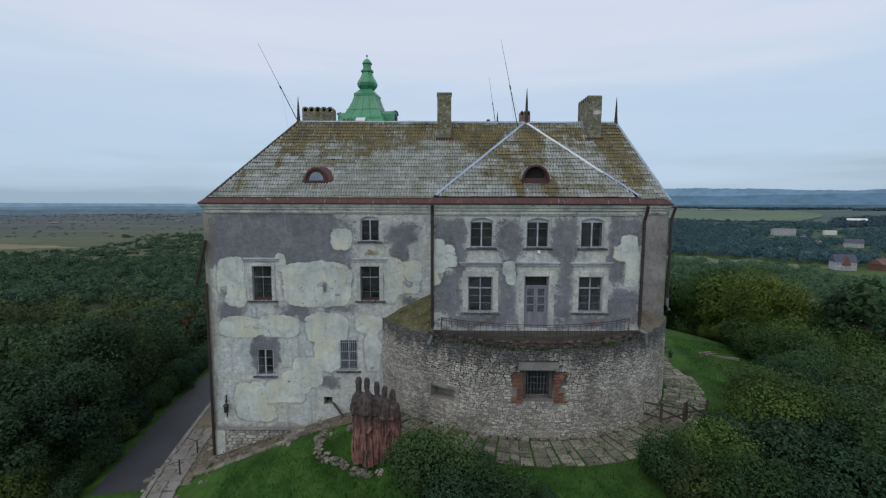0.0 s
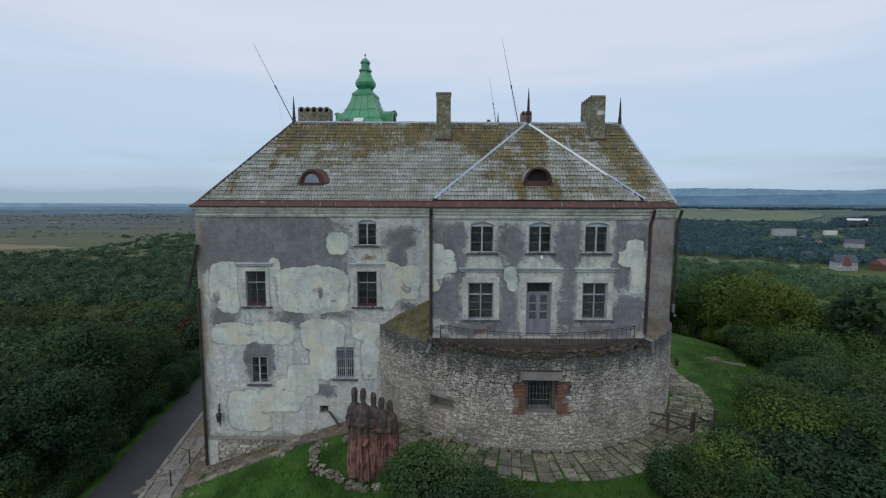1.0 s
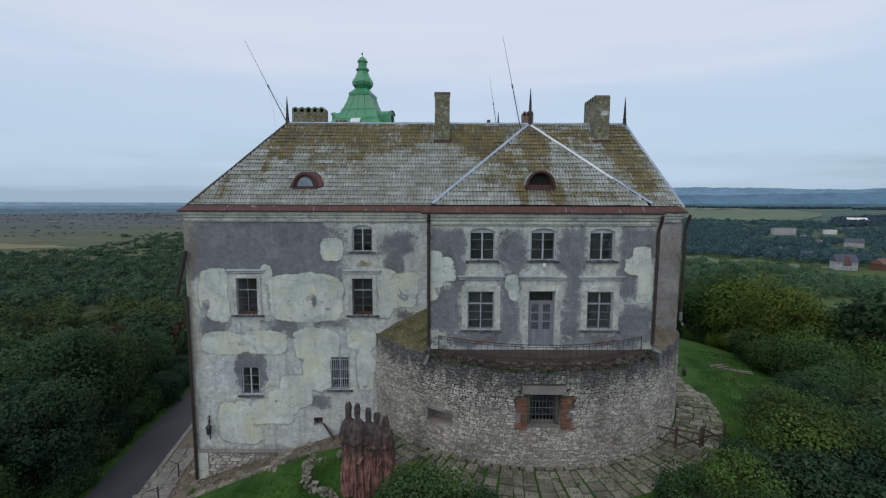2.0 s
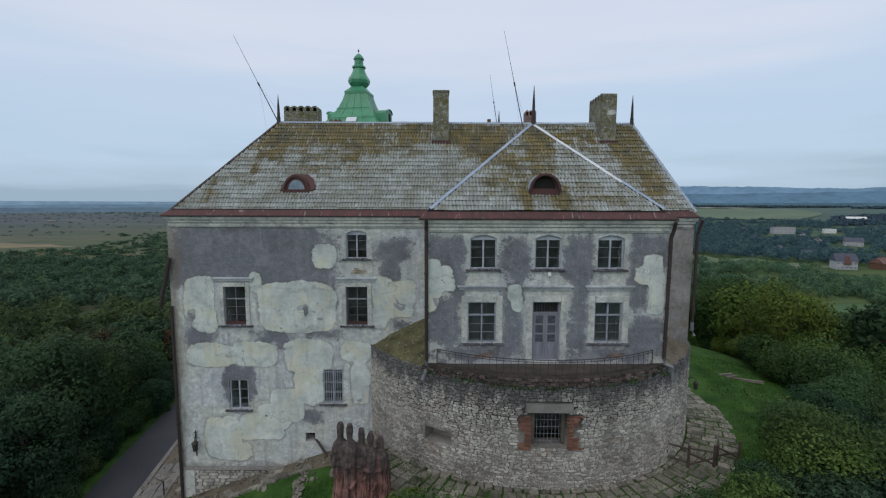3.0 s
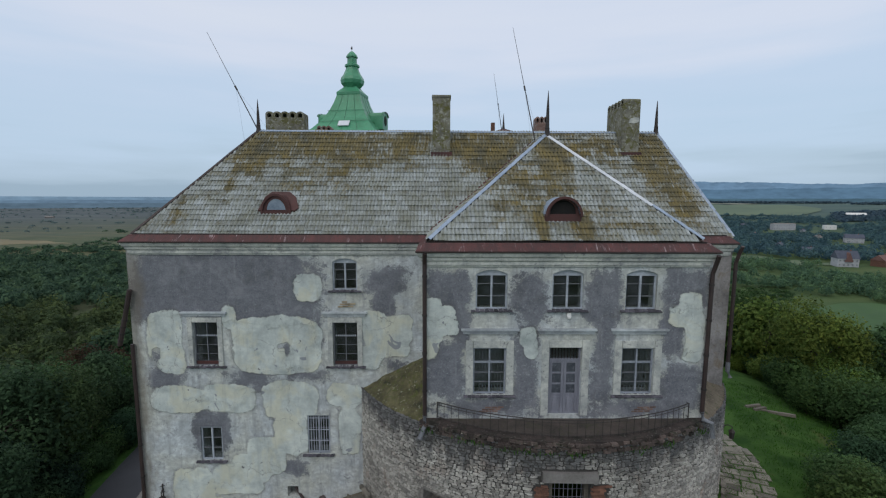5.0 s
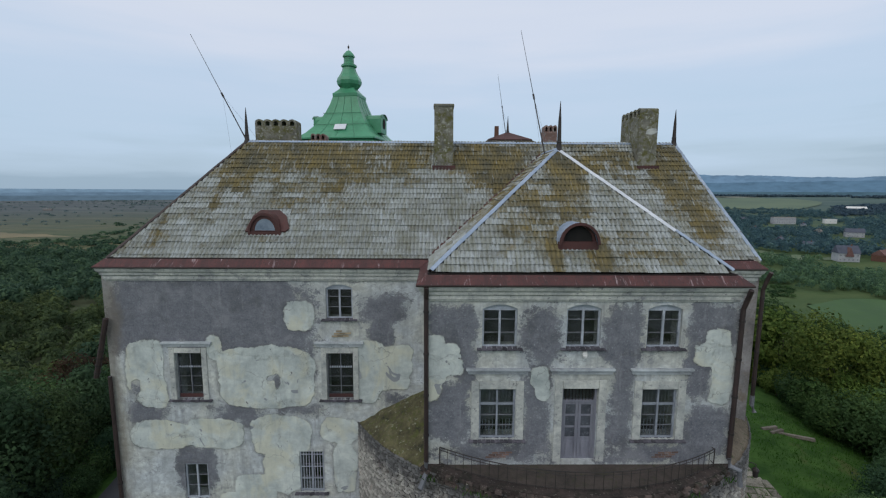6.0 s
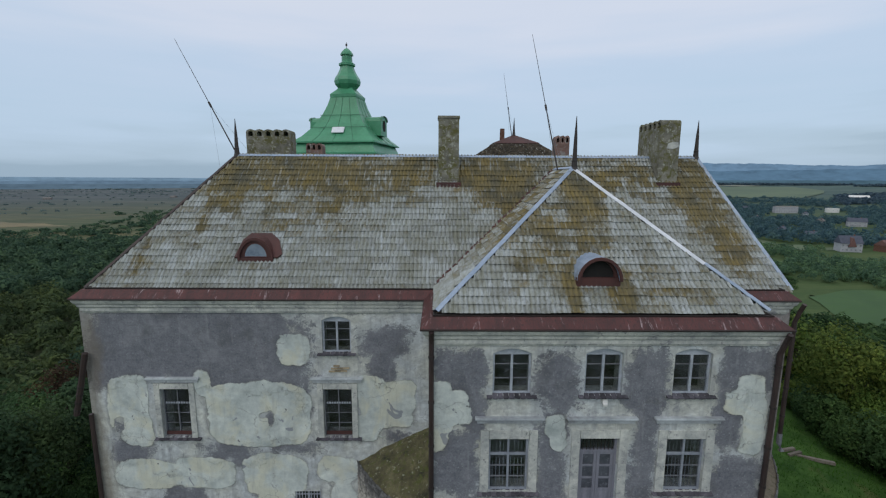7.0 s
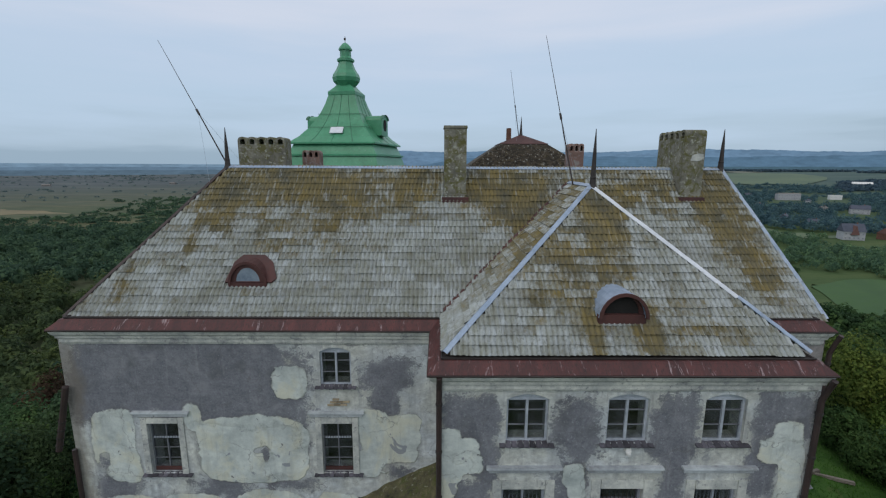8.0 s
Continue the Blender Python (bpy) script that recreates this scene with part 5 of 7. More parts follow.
# ---- dormers ----
def dormer(name, cx, yf, z0, w, h, slope, roof_part, glass, label):
    """A half-round roof window: arched metal hood running back into the slope, red frame and a glazed light or a black
    sheet for the dark inside.
    """
    n = 12
    back, over = h / slope + 0.45, 0.06 if glass else 0.2
    g = Geo()
    outer = [(cx - w / 2 * math.cos(math.pi * i / n), z0 + h * math.sin(math.pi * i / n)) for i in range(n + 1)]
    for (xa, za), (xb, zb) in zip(outer, outer[1:]):
        g.quad((xa, yf - over, za), (xb, yf - over, zb), (xb, yf + back, zb), (xa, yf + back, za))
        ia, ib = (cx + (xa - cx) * 0.93, z0 + (za - z0) * 0.92), (cx + (xb - cx) * 0.93, z0 + (zb - z0) * 0.92)
        g.quad((ia[0], yf - over, ia[1]), (ib[0], yf - over, ib[1]), (ib[0], yf + back, ib[1]), (ia[0], yf + back, ia[1]))
    d = part(name, g, REDMETAL if glass else BLUEZINC, roof_part, label)
    g = Geo()
    inner = [(cx + (x - cx) * 0.92, z0 + (z - z0) * 0.92) for x, z in outer]
    k_h = 0.64 if glass else 0.72
    hole = [(cx + (x - cx) * k_h, z0 + 0.1 + (z - z0) * k_h) for x, z in outer]
    for k in range(n):
        a, b, c, e = inner[k], inner[k + 1], hole[k + 1], hole[k]
        for y in (yf, yf + 0.06):
            g.quad((a[0], y, a[1]), (b[0], y, b[1]), (c[0], y, c[1]), (e[0], y, e[1]))
        g.quad((e[0], yf, e[1]), (c[0], yf, c[1]), (c[0], yf + 0.06, c[1]), (e[0], yf + 0.06, e[1]))
    for k in range(n):
        a, b = outer[k], outer[k + 1]
        a1, b1, a2, b2 = [(cx + (p[0] - cx) * f, z0 + (p[1] - z0) * f) for f in (1.03, 0.9) for p in (a, b)]
        g.loft([[(p[0], y, p[1]) for p in (a1, b1, b2, a2)] for y in (yf - over - 0.02, yf - over + 0.03)])
    g.box(cx - w / 2, cx + w / 2, yf - 0.06, yf + 0.07, z0 - 0.2, z0 + 0.1)
    part("dormer_frame", g, REDMETAL, d, "rusty red sheet-metal frame")
    g = Geo()
    n0 = len(g.v)
    g.v += [(x, yf + (0.02 if glass else 0.062), z) for x, z in hole]
    g.f.append(tuple(range(n0, len(g.v))))
    if glass:
        part("pane", g, SKYPANE, d, "half-round pane painted pale as sky reflection")
    else:
        # flat black sheet stands in for the shade inside the dormer
        part("opening", g, DARKHOLE, d, "black sheet painted as the dark inside of the dormer")
    if glass:
        g = Geo()
        shape = ((-0.62, -0.02), (0.62, -0.02), (0.74, 0.12), (0.56, 0.7), (0.3, 0.98), (-0.3, 0.98), (-0.5, 0.7))
        g.loft([[(cx + u * w, yf + v * h / slope + 0.14 - k * 0.66, z0 + v * h + k * 0.75) for u, v in shape] for k in (0.1, 0.19)])
        part("dormer_apron", g, REDMETAL, d, "rusty sheet apron lying on the slope")
    return d


dormer("dormer", 5.36, -2.5, 13.14, 1.5, 0.8, bay_front_slope, bay_roof, False, "arched dormer with a pale metal hood and a dark opening")
dormer("dormer", -7.72, 1.15, 13.12, 1.45, 0.92, (ZR - ZE) / (YR - YE), roof, True, "low half-round dormer with a rusty red surround")


# ---- chimneys ----
def chimney(x0, x1, y0, y1, z0, z1, flues, side=False, plain=False, material=None, label=""):
    material = material or CHIMNEY
    g = Geo()
    g.box(x0, x1, y0, y1, z0, z1 - 0.42 if not plain else z1 - 0.1)
    if plain:
        g.box(x0 - 0.04, x1 + 0.04, y0 - 0.04, y1 + 0.04, z1 - 0.1, z1, inset=0.02)
    ob = part("chimney", g, material, roof, label or "mossy grey rendered chimney")
    if plain:
        return ob
    # a row of little arched flue mouths under a cap
    g = Geo()
    n = flues
    a0, a1 = (y0, y1) if side else (x0, x1)
    w = (a1 - a0) / n
    steps = 6
    for i in range(n):
        c = a0 + w * (i + 0.5)
        pts = [(c - w / 2, z1 - 0.42)] + [(c - w / 2 * math.cos(math.pi * k / steps), z1 - 0.16 + 0.16 * math.sin(math.pi * k / steps)) for k in range(steps + 1)] + [(c + w / 2, z1 - 0.42)]
        hol = [(c - w * 0.27, z1 - 0.36)] + [(c - w * 0.27 * math.cos(math.pi * k / steps), z1 - 0.2 + 0.1 * math.sin(math.pi * k / steps)) for k in range(steps + 1)] + [(c + w * 0.27, z1 - 0.36)]
        m = len(pts)
        for k in range(m):
            p, q, r, s = pts[k], pts[(k + 1) % m], hol[(k + 1) % m], hol[k]
            b0, b1 = (x0, x1) if side else (y0, y1)
            for b in (b0, b1):
                g.quad(*[((b, t[0], t[1]) if side else (t[0], b, t[1])) for t in (p, q, r, s)])
            if k < m - 1:
                g.quad(*[((b, t[0], t[1]) if side else (t[0], b, t[1])) for b, t in ((b0, p), (b0, q), (b1, q), (b1, p))])
            g.quad(*[((b, t[0], t[1]) if side else (t[0], b, t[1])) for b, t in ((b0, s), (b0, r), (b1, r), (b1, s))])
    part("flue_cap", g, material, ob, "row of small arched flue openings")
    return ob


tall_chimney = chimney(-0.1, 0.86, 3.98, 4.95, 15.6, 19.4, 0, plain=True, label="tall narrow mossy grey chimney")
g = Geo()
g.box(-0.2, 0.96, 3.78, 3.97, 16.02, 16.36)
part("flashing", g, REDMETAL, tall_chimney)
broad = chimney(10.28, 11.2, 4.0, 6.35, 15.6, 19.3, 5, side=True, label="broad mossy chimney with arched flues")
g = Geo()
g.box(10.2, 11.3, 3.82, 3.99, 16.05, 16.4)
part("flashing", g, REDMETAL, broad)
g = Geo()
g.loft([[(10.6 + 0.56 * u, y, 17.95 + 0.34 * w) for u, w in ((0, 0.1), (0.5, 0), (1, 0.25), (0.95, 0.9), (0.6, 1.0), (0.1, 0.8))] for y in (4.02, 3.985)])
part("render_patch", g, TRIM, broad, "pale patch of fresh render")
chimney(-10.28, -7.95, 7.0, 7.9, 14.0, 19.06, 5, label="wide mossy chimney with five arched flues")
chimney(-7.62, -6.72, 8.6, 9.4, 13.0, 18.48, 3, material=DULLBRICK, label="low stub of a brown chimney")
chimney(6.12, 6.86, 6.9, 7.6, 14.0, 18.82, 3, material=DULLBRICK, label="small chimney with three arched flues")


# ---- antennas on the ridge ----
def antenna(base, tip, label):
    base, tip = Vector(base), Vector(tip)
    a = thing("radio_mast", label, "antenna", "roof masts", at=base)
    way = tip - base
    g = Geo()
    g.tube([Vector((0, 0, 0)), way * 0.45], 0.032, 6, 0.026)
    part("lower_pole", g, IRON, a)
    g = Geo()
    g.tube([way * 0.45, way], 0.018, 6, 0.009)
    part("whip", g, IRON, a)
    g = Geo()
    g.tube([way * 0.43, way * 0.47], 0.05, 6)
    part("clamp", g, IRON, a)
    for s in (-1, 1):
        g = Geo()
        g.tube([way * 0.45, Vector((0.35 * s * 1.6 + 0.2, 1.2 * s, -0.6))], 0.005, 4)
        part("guy_wire", g, GREYMETAL, a)


antenna((-10.05, 5.4, 17.55), (-12.88, 5.67, 23.14), "thin leaning radio mast at the roof hip")
antenna((5.36, 3.4, 16.95), (4.37, 5.3, 23.35), "thin leaning radio mast behind the bay roof")


# ---- green tower ----
tower = thing("tower", "square tower with a stepped green metal spire", "tower", at=(-7.62, 21.0, 0.0))
TURN_T = radians(-10.7)


def square(r, z, chamfer=0.0):
    pts = []
    for k in range(4):
        a = TURN_T + math.pi / 4 + k * math.pi / 2
        x, y = math.cos(a), math.sin(a)
        pts.append((r * 1.4142 * x, r * 1.4142 * y, z))
    return pts


g = Geo()
g.loft([square(3.0, -4.5), square(3.0, 17.2)])
part("tower_wall", g, LIME, tower)
K = 0.77
g = Geo()
g.loft([square(5.1 * K, 16.6), square(4.45 * K, 18.35), square(4.62 * K, 18.36), square(4.62 * K, 18.5), square(4.4 * K, 18.52), square(4.02 * K, 19.22),
        square(4.38 * K, 19.23), square(4.38 * K, 19.34)])
part("lower_skirt", g, GREEN, tower, "stepped green sheet-metal skirt")
g = Geo()
prof = [(4.35, 19.34), (3.62, 19.8), (3.02, 20.35), (2.48, 20.95), (2.02, 21.6), (1.65, 22.3), (1.4, 22.95)]
g.loft([square(r * K, z) for r, z in prof])
spire = part("spire_roof", g, GREEN, tower, "bell-shaped green sheet-metal roof")
g = Geo()
g.loft([square(1.36 * K, 22.9), square(1.42 * K, 23.0), square(1.42 * K, 23.22), square(1.3 * K, 23.3), square(0.9 * K, 23.62), square(0.75 * K, 23.78)])
part("collar", g, GREEN, tower)
g = Geo()
g.lathe(0, 0, [(0.66, 23.7), (0.76, 23.8), (1.0, 24.08), (1.07, 24.36), (0.99, 24.62), (0.76, 24.95), (0.6, 25.3), (0.55, 25.5), (0.58, 25.52), (0.66, 25.58), (0.66, 25.74),
               (0.5, 25.8), (0.43, 25.9), (0.42, 26.35), (0.52, 26.38), (0.52, 26.48), (0.4, 26.68), (0.2, 26.88), (0.05, 26.95)], 8, TURN_T + math.pi / 8)
part("lantern_bulb", g, GREEN, tower, "octagonal green metal bulb")
g = Geo()
g.tube([(0, 0, 26.9), (0, 0, 27.42)], 0.02, 5)
g.box(-0.09, 0.06, -0.01, 0.01, 27.12, 27.3)
part("weather_vane", g, IRON, tower, "small dark weather vane")
# standing seams on the spire
g = Geo()
for face in range(4):
    turn = Matrix.Rotation(TURN_T + face * math.pi / 2, 4, "Z")
    for s in (-0.5, 0.0, 0.5):
        pts = [turn @ Vector((s * r * K * 1.0, -r * K - 0.005, z)) for r, z in prof]
        g.tube(pts, 0.022, 4)
    for z, r in ((20.5, 3.0), (21.5, 2.2)):
        g.tube([turn @ Vector((-r * K, -r * K - 0.004, z)), turn @ Vector((r * K, -r * K - 0.004, z))], 0.016, 4)
part("seams", g, DARKGREEN, spire)
for face in (1, 3):
    turn = Matrix.Rotation(TURN_T + face * math.pi / 2, 4, "Z")
    g = Geo()
    n = 8
    w, y0, y1 = 0.75, -3.0 * K - 0.75, -1.2
    arc = [(-w, 19.95)] + [(-w * math.cos(math.pi * k / n), 21.1 + 0.4 * math.sin(math.pi * k / n)) for k in range(n + 1)] + [(w, 19.95)]
    g.loft([[turn @ Vector((x, y0, z)) for x, z in arc], [turn @ Vector((x, y1, z)) for x, z in arc]])
    dm = part("spire_dormer", g, GREEN, tower, "green metal dormer with an oval light")
    g = Geo()
    g.loft([[turn @ Vector((0.34 * math.cos(math.tau * k / 12), y0 - 0.03 - 0.0 * k, 20.75 + 0.45 * math.sin(math.tau * k / 12))) for k in range(12)],
            [turn @ Vector((0.34 * math.cos(math.tau * k / 12), y0 + 0.03, 20.75 + 0.45 * math.sin(math.tau * k / 12))) for k in range(12)]])
    part("oval_light", g, DARKHOLE, dm)
    g = Geo()
    rim = [(x * 1.08, z + 0.05) for x, z in arc]
    g.loft([[turn @ Vector((x, y0 - 0.1, z)) for x, z in rim[1:-1]], [turn @ Vector((x, y0 + 0.1, z)) for x, z in rim[1:-1]]], cap=False, closed=False)
    part("dormer_rim", g, DARKGREEN, dm)
turn = Matrix.Rotation(TURN_T, 4, "Z")
g = Geo()
nrm = Vector((0, -0.56, 0.6))
g.loft([[turn @ (Vector((x, y, z)) + nrm * k) for x, y, z in ((-0.35, -2.72, 19.98), (0.65, -2.72, 19.98), (0.65, -2.4, 20.42), (-0.35, -2.4, 20.42))] for k in (0.02, 0.1)])
part("roof_hatch", g, WHITEMETAL, spire, "pale unpainted metal hatch")


# ---- rear wing with a dark mossy roof ----
wing = thing("rear_wing", "rear castle wing with a brown mossy hip roof", "castle wing", at=(6.0, 20.0, 0.0))
g = Geo()
g.box(-6.0, 6.0, -3.5, 3.5, -1.0, 15.2)
part("wing_wall", g, LIME, wing)
g = Geo()
rect = lambda hx, hy, z: [(-hx, -hy, z), (hx, -hy, z), (hx, hy, z), (-hx, hy, z)]
g.loft([rect(6.0, 3.9, 15.2), rect(4.7, 3.0, 17.3), rect(3.1, 2.3, 18.45), rect(1.75, 1.5, 19.32)])
wing_roof = part("wing_roof", g, MOSSROOF, wing, "dark brown mossy tiled roof")
g = Geo()
for k in range(22):
    t = k / 22
    z = 17.3 + 1.95 * t
    hx = 4.7 - 1.6 * min(1, t / 0.59) - 1.35 * max(0, (t - 0.59) / 0.41)
    hy = 3.0 - 0.7 * min(1, t / 0.59) - 0.8 * max(0, (t - 0.59) / 0.41)
    rnd = random.Random(k)
    x = -hx
    while x < hx - 0.1:
        g.box(x + 0.01, x + 0.19, -hy - 0.05 - rnd.random() * 0.02, -hy + 0.02, z - 0.05, z + 0.05 + rnd.random() * 0.01)
        x += 0.2
part("roof_tiles", g, MOSSROOF, wing_roof, kind="stuff")
g = Geo()
g.loft([rect(1.82, 1.56, 19.3), rect(1.82, 1.56, 19.34), rect(0.2, 0.2, 20.02)])
part("roof_cap", g, REDMETAL, wing, "rusty red metal cap")
g = Geo()
g.box(-1.14, -0.78, -0.4, 0.0, 19.0, 20.55, inset=0.02)
part("wing_chimney", g, BRICK, wing, "small red brick chimney")
g = Geo()
g.lathe(0.02, 0, [(0.16, 19.95), (0.1, 20.3), (0.012, 21.45)], 8)
part("finial", g, IRON, wing)
antenna((5.85, 20.0, 20.0), (5.08, 20.0, 24.85), "thin leaning radio mast on the rear wing")


# ---- round bastion ----
bastion = thing("bastion", "round rubble-stone bastion with a barred window and a balcony terrace", "bastion", at=(BX, BY, 0.0))
ZB = 4.72


def on_round(s, z, out=0.0):
    """A point of the bastion's face: s metres along it from its middle, z up, out from the face."""
    a, r = s / BR, BR + out
    return (r * math.sin(a), -r * math.cos(a), z)


def along(x):
    return BR * math.asin((x - BX) / BR)


GRATE = (along(4.42), along(5.98), 1.75, 3.38)
SLIT = (along(-0.36), along(0.92), 1.18, 1.84)
S0, S1 = -10.9, 11.4


def round_wall():
    g = Geo()
    holes = [GRATE, SLIT]
    ss = sorted({*[S0 + (S1 - S0) * i / 70 for i in range(71)], *[h[0] for h in holes], *[h[1] for h in holes]})
    zs = sorted({-1.5, ZB, *[h[2] for h in holes], *[h[3] for h in holes]})
    for sa, sb in zip(ss, ss[1:]):
        for za, zb in zip(zs, zs[1:]):
            cs, cz = (sa + sb) / 2, (za + zb) / 2
            if any(h[0] < cs < h[1] and h[2] < cz < h[3] for h in holes):
                continue
            g.quad(on_round(sa, za), on_round(sb, za), on_round(sb, zb), on_round(sa, zb))
            g.quad(on_round(sa, zb, -0.8), on_round(sb, zb, -0.8), on_round(sb, za, -0.8), on_round(sa, za, -0.8))
    for h0, h1, z0, z1 in holes:
        for s in (h0, h1):
            g.quad(on_round(s, z0), on_round(s, z1), on_round(s, z1, -0.8), on_round(s, z0, -0.8))
        for z in (z0, z1):
            g.quad(on_round(h0, z), on_round(h1, z), on_round(h1, z, -0.8), on_round(h0, z, -0.8))
        if z0 < 1.5:
            g.quad(on_round(h0, z0, -0.68), on_round(h1, z0, -0.68), on_round(h1, z1, -0.68), on_round(h0, z1, -0.68))
    return g


core = part("bastion_wall", round_wall(), MORTAR, bastion, "pale rubble masonry")

# brick jambs beside the barred window
brick_geo = Geo()
brick_geo.box(-0.12, 0.12, -0.05, 0.06, -0.034, 0.034)
brick_mesh = mesh_of("brick", brick_geo, BRICK)
pale_brick_mesh = mesh_of("brick", brick_geo, PALEBRICK)
dull_brick_mesh = mesh_of("brick", brick_geo, DULLBRICK)
rnd = random.Random(12)
brick_zone = []
for side, s_edge in ((-1, GRATE[0]), (1, GRATE[1])):
    z = 1.66
    while z < 3.2:
        span = 0.42 + 0.12 * math.sin(z * 5) if side < 0 else 0.5 + 0.18 * math.sin(z * 4 + 1)
        n = max(1, int(span / 0.25 + rnd.random() * 0.6))
        for k in range(n):
            s = s_edge + side * (0.125 + 0.25 * k + rnd.uniform(-0.01, 0.01) + (0.06 if int(z * 13) % 2 else 0.0))
            a = s / BR
            p = on_round(s, z, 0.02)
            piece("brick", brick_mesh, core, Matrix.Translation(p) @ Matrix.Rotation(a, 4, "Z"))
        z += 0.079
brick_zone = [(GRATE[0] - 0.5, GRATE[0], 1.62, 3.25), (GRATE[1], GRATE[1] + 0.56, 1.62, 3.25)]
lintel_zone = (along(4.12), along(6.22), 3.4, 3.82)


def stone_here(s, z):
    for h in [GRATE, SLIT, *brick_zone, lintel_zone]:
        if h[0] - 0.06 < s < h[1] + 0.06 and h[2] - 0.04 < z < h[3] + 0.04:
            return False
    return True


far_stones, near_stones = Geo(), []
for s, z, w, h, r in rubble(S0, S1, -0.6, ZB, 0.118, 21, stone_here):
    shape = stone_shape(w, h, 0.055, r)
    z += 0.07 * noise.noise(Vector((s * 0.9, z * 0.8, 2.2)))
    m = Matrix.Translation(on_round(s, z, -0.02 + r.uniform(-0.015, 0.02))) @ Matrix.Rotation(s / BR, 4, "Z") @ Matrix.Rotation(r.gauss(0, 0.11), 4, "Y")
    if -4.6 < s < 4.6 and z > 3.5 and len(near_stones) < 300:
        near_stones.append((shape, m))
    else:
        far_stones.loft([[m @ Vector(p) for p in ring] for ring in shape])
part("rubble", far_stones, STONE, core, kind="stuff")

g = Geo()
m = Matrix.Rotation(along(5.17) / BR, 4, "Z")
g.box(-1.04, 1.04, -BR - 0.16, -BR + 0.3, 3.42, 3.78, m, inset=0.02)
part("lintel", g, CONCRETE, bastion, "stained concrete lintel slab")
g = Geo()
for k in range(9):
    s = GRATE[0] + (GRATE[1] - GRATE[0]) * (k + 0.5) / 9
    g.tube([on_round(s, GRATE[2], -0.3), on_round(s, GRATE[3], -0.3)], 0.014, 5)
for k in range(5):
    z = GRATE[2] + (GRATE[3] - GRATE[2]) * (k + 0.5) / 5
    g.tube([on_round(GRATE[0], z, -0.3), on_round((GRATE[0] + GRATE[1]) / 2, z, -0.3), on_round(GRATE[1], z, -0.3)], 0.012, 5)
part("window_grate", g, FRAMEDARK, bastion, "dull brown rusted iron window grate")
for s0, s1 in ((GRATE[0], GRATE[0] + 0.16), (GRATE[1] - 0.16, GRATE[1])):
    g = Geo()
    g.loft([[on_round(s0, z, -0.45), on_round(s1, z, -0.45), on_round(s1, z, -0.25), on_round(s0, z, -0.25)] for z in (GRATE[2], GRATE[3])])
    part("window_post", g, TIMBER, bastion)

# terrace, dark brick rim and mossy shoulders
g = Geo()
rings = []
for r in (6.0, 7.5, 8.6, BR - 0.3):
    rings.append([(r * math.sin(a), -r * math.cos(a), 4.9) for a in (radians(-36 + 72 * i / 30) for i in range(31))])
g.loft(rings, cap=False, closed=False)
part("terrace", g, worn("damp_brick_floor", (0.03, 0.026, 0.022), (0.1, 0.08, 0.068), 1.2, 9.0, 0.95, 0.7, (0.05, 0.055, 0.025), 0.55), bastion, "dark mossy terrace floor")
rim_geo = Geo()
rim_geo.box(-0.13, 0.13, -0.16, 0.2, -0.035, 0.035, inset=0.008)
RIM = worn("dark_engineering_brick", (0.028, 0.023, 0.021), (0.125, 0.092, 0.08), 1.0, 7.0, 0.95, 0.7, (0.028, 0.03, 0.018), 0.5, spread=0.5, grit=(0.24, 0.22, 0.19), grit_at=0.62)
rim_mesh = mesh_of("rim_brick", rim_geo, RIM)
g = Geo()
g.loft([[(r * math.sin(a), -r * math.cos(a), z) for r, z in ((BR - 0.42, 4.55), (BR + 0.0, 4.55), (BR + 0.0, 4.93), (BR - 0.42, 4.93))] for a in (radians(-35 + 70 * i / 40) for i in range(41))])
rim = part("terrace_rim", g, RIM, bastion, "dark weathered brick rim")
rnd = random.Random(44)
for row in range(3):
    n = 46
    for i in range(n):
        a = radians(-35 + 70 * (i + 0.5 * (row % 2)) / n)
        if rnd.random() < 0.2:
            continue
        p = Vector((math.sin(a), -math.cos(a), 0)) * (BR - 0.05 + rnd.uniform(-0.05, 0.07)) + Vector((0, 0, 4.61 + 0.115 * row + rnd.gauss(0, 0.014)))
        piece("rim_brick", rim_mesh, rim, Matrix.Translation(p) @ Matrix.Rotation(a + rnd.gauss(0, 0.03), 4, "Z") @ Matrix.Diagonal((0.98, 1.0, 1.35, 1.0)))
MOSSBANK = worn("mossy_mortar_bank", (0.021, 0.0208, 0.0126), (0.1875, 0.168, 0.084), 1.5, 4.5, 0.97, 1.0, (0.09, 0.104, 0.0252), 0.5, relief_size=0.08, grit=(0.3, 0.304, 0.224), grit_at=0.62)
for a0, a1, rise, cover_mat in ((-64, -33.5, 0.62, MOSSBANK), (33.5, 67, 0.42, EARTH)):
    g = Geo()
    rings = []
    for j in range(14):
        r = 7.3 + (BR - 7.3) * j / 13
        rings.append([(r * math.sin(a), -r * math.cos(a), ZB + (rise * (BR - r) + 0.12 * noise.noise(Vector((a * 9, r * 2.0, 0.3))) + 0.05 * noise.noise(Vector((a * 30, r * 5.0, 1.3)))) if j < 13 else ZB - 0.05)
                      for a in (radians(a0 + (a1 - a0) * i / 24) for i in range(25))])
    g.loft(rings, cap=False, closed=False)
    part("mossy_shoulder", g, cover_mat, bastion, "brown mossy sloping shoulder", smooth=True)

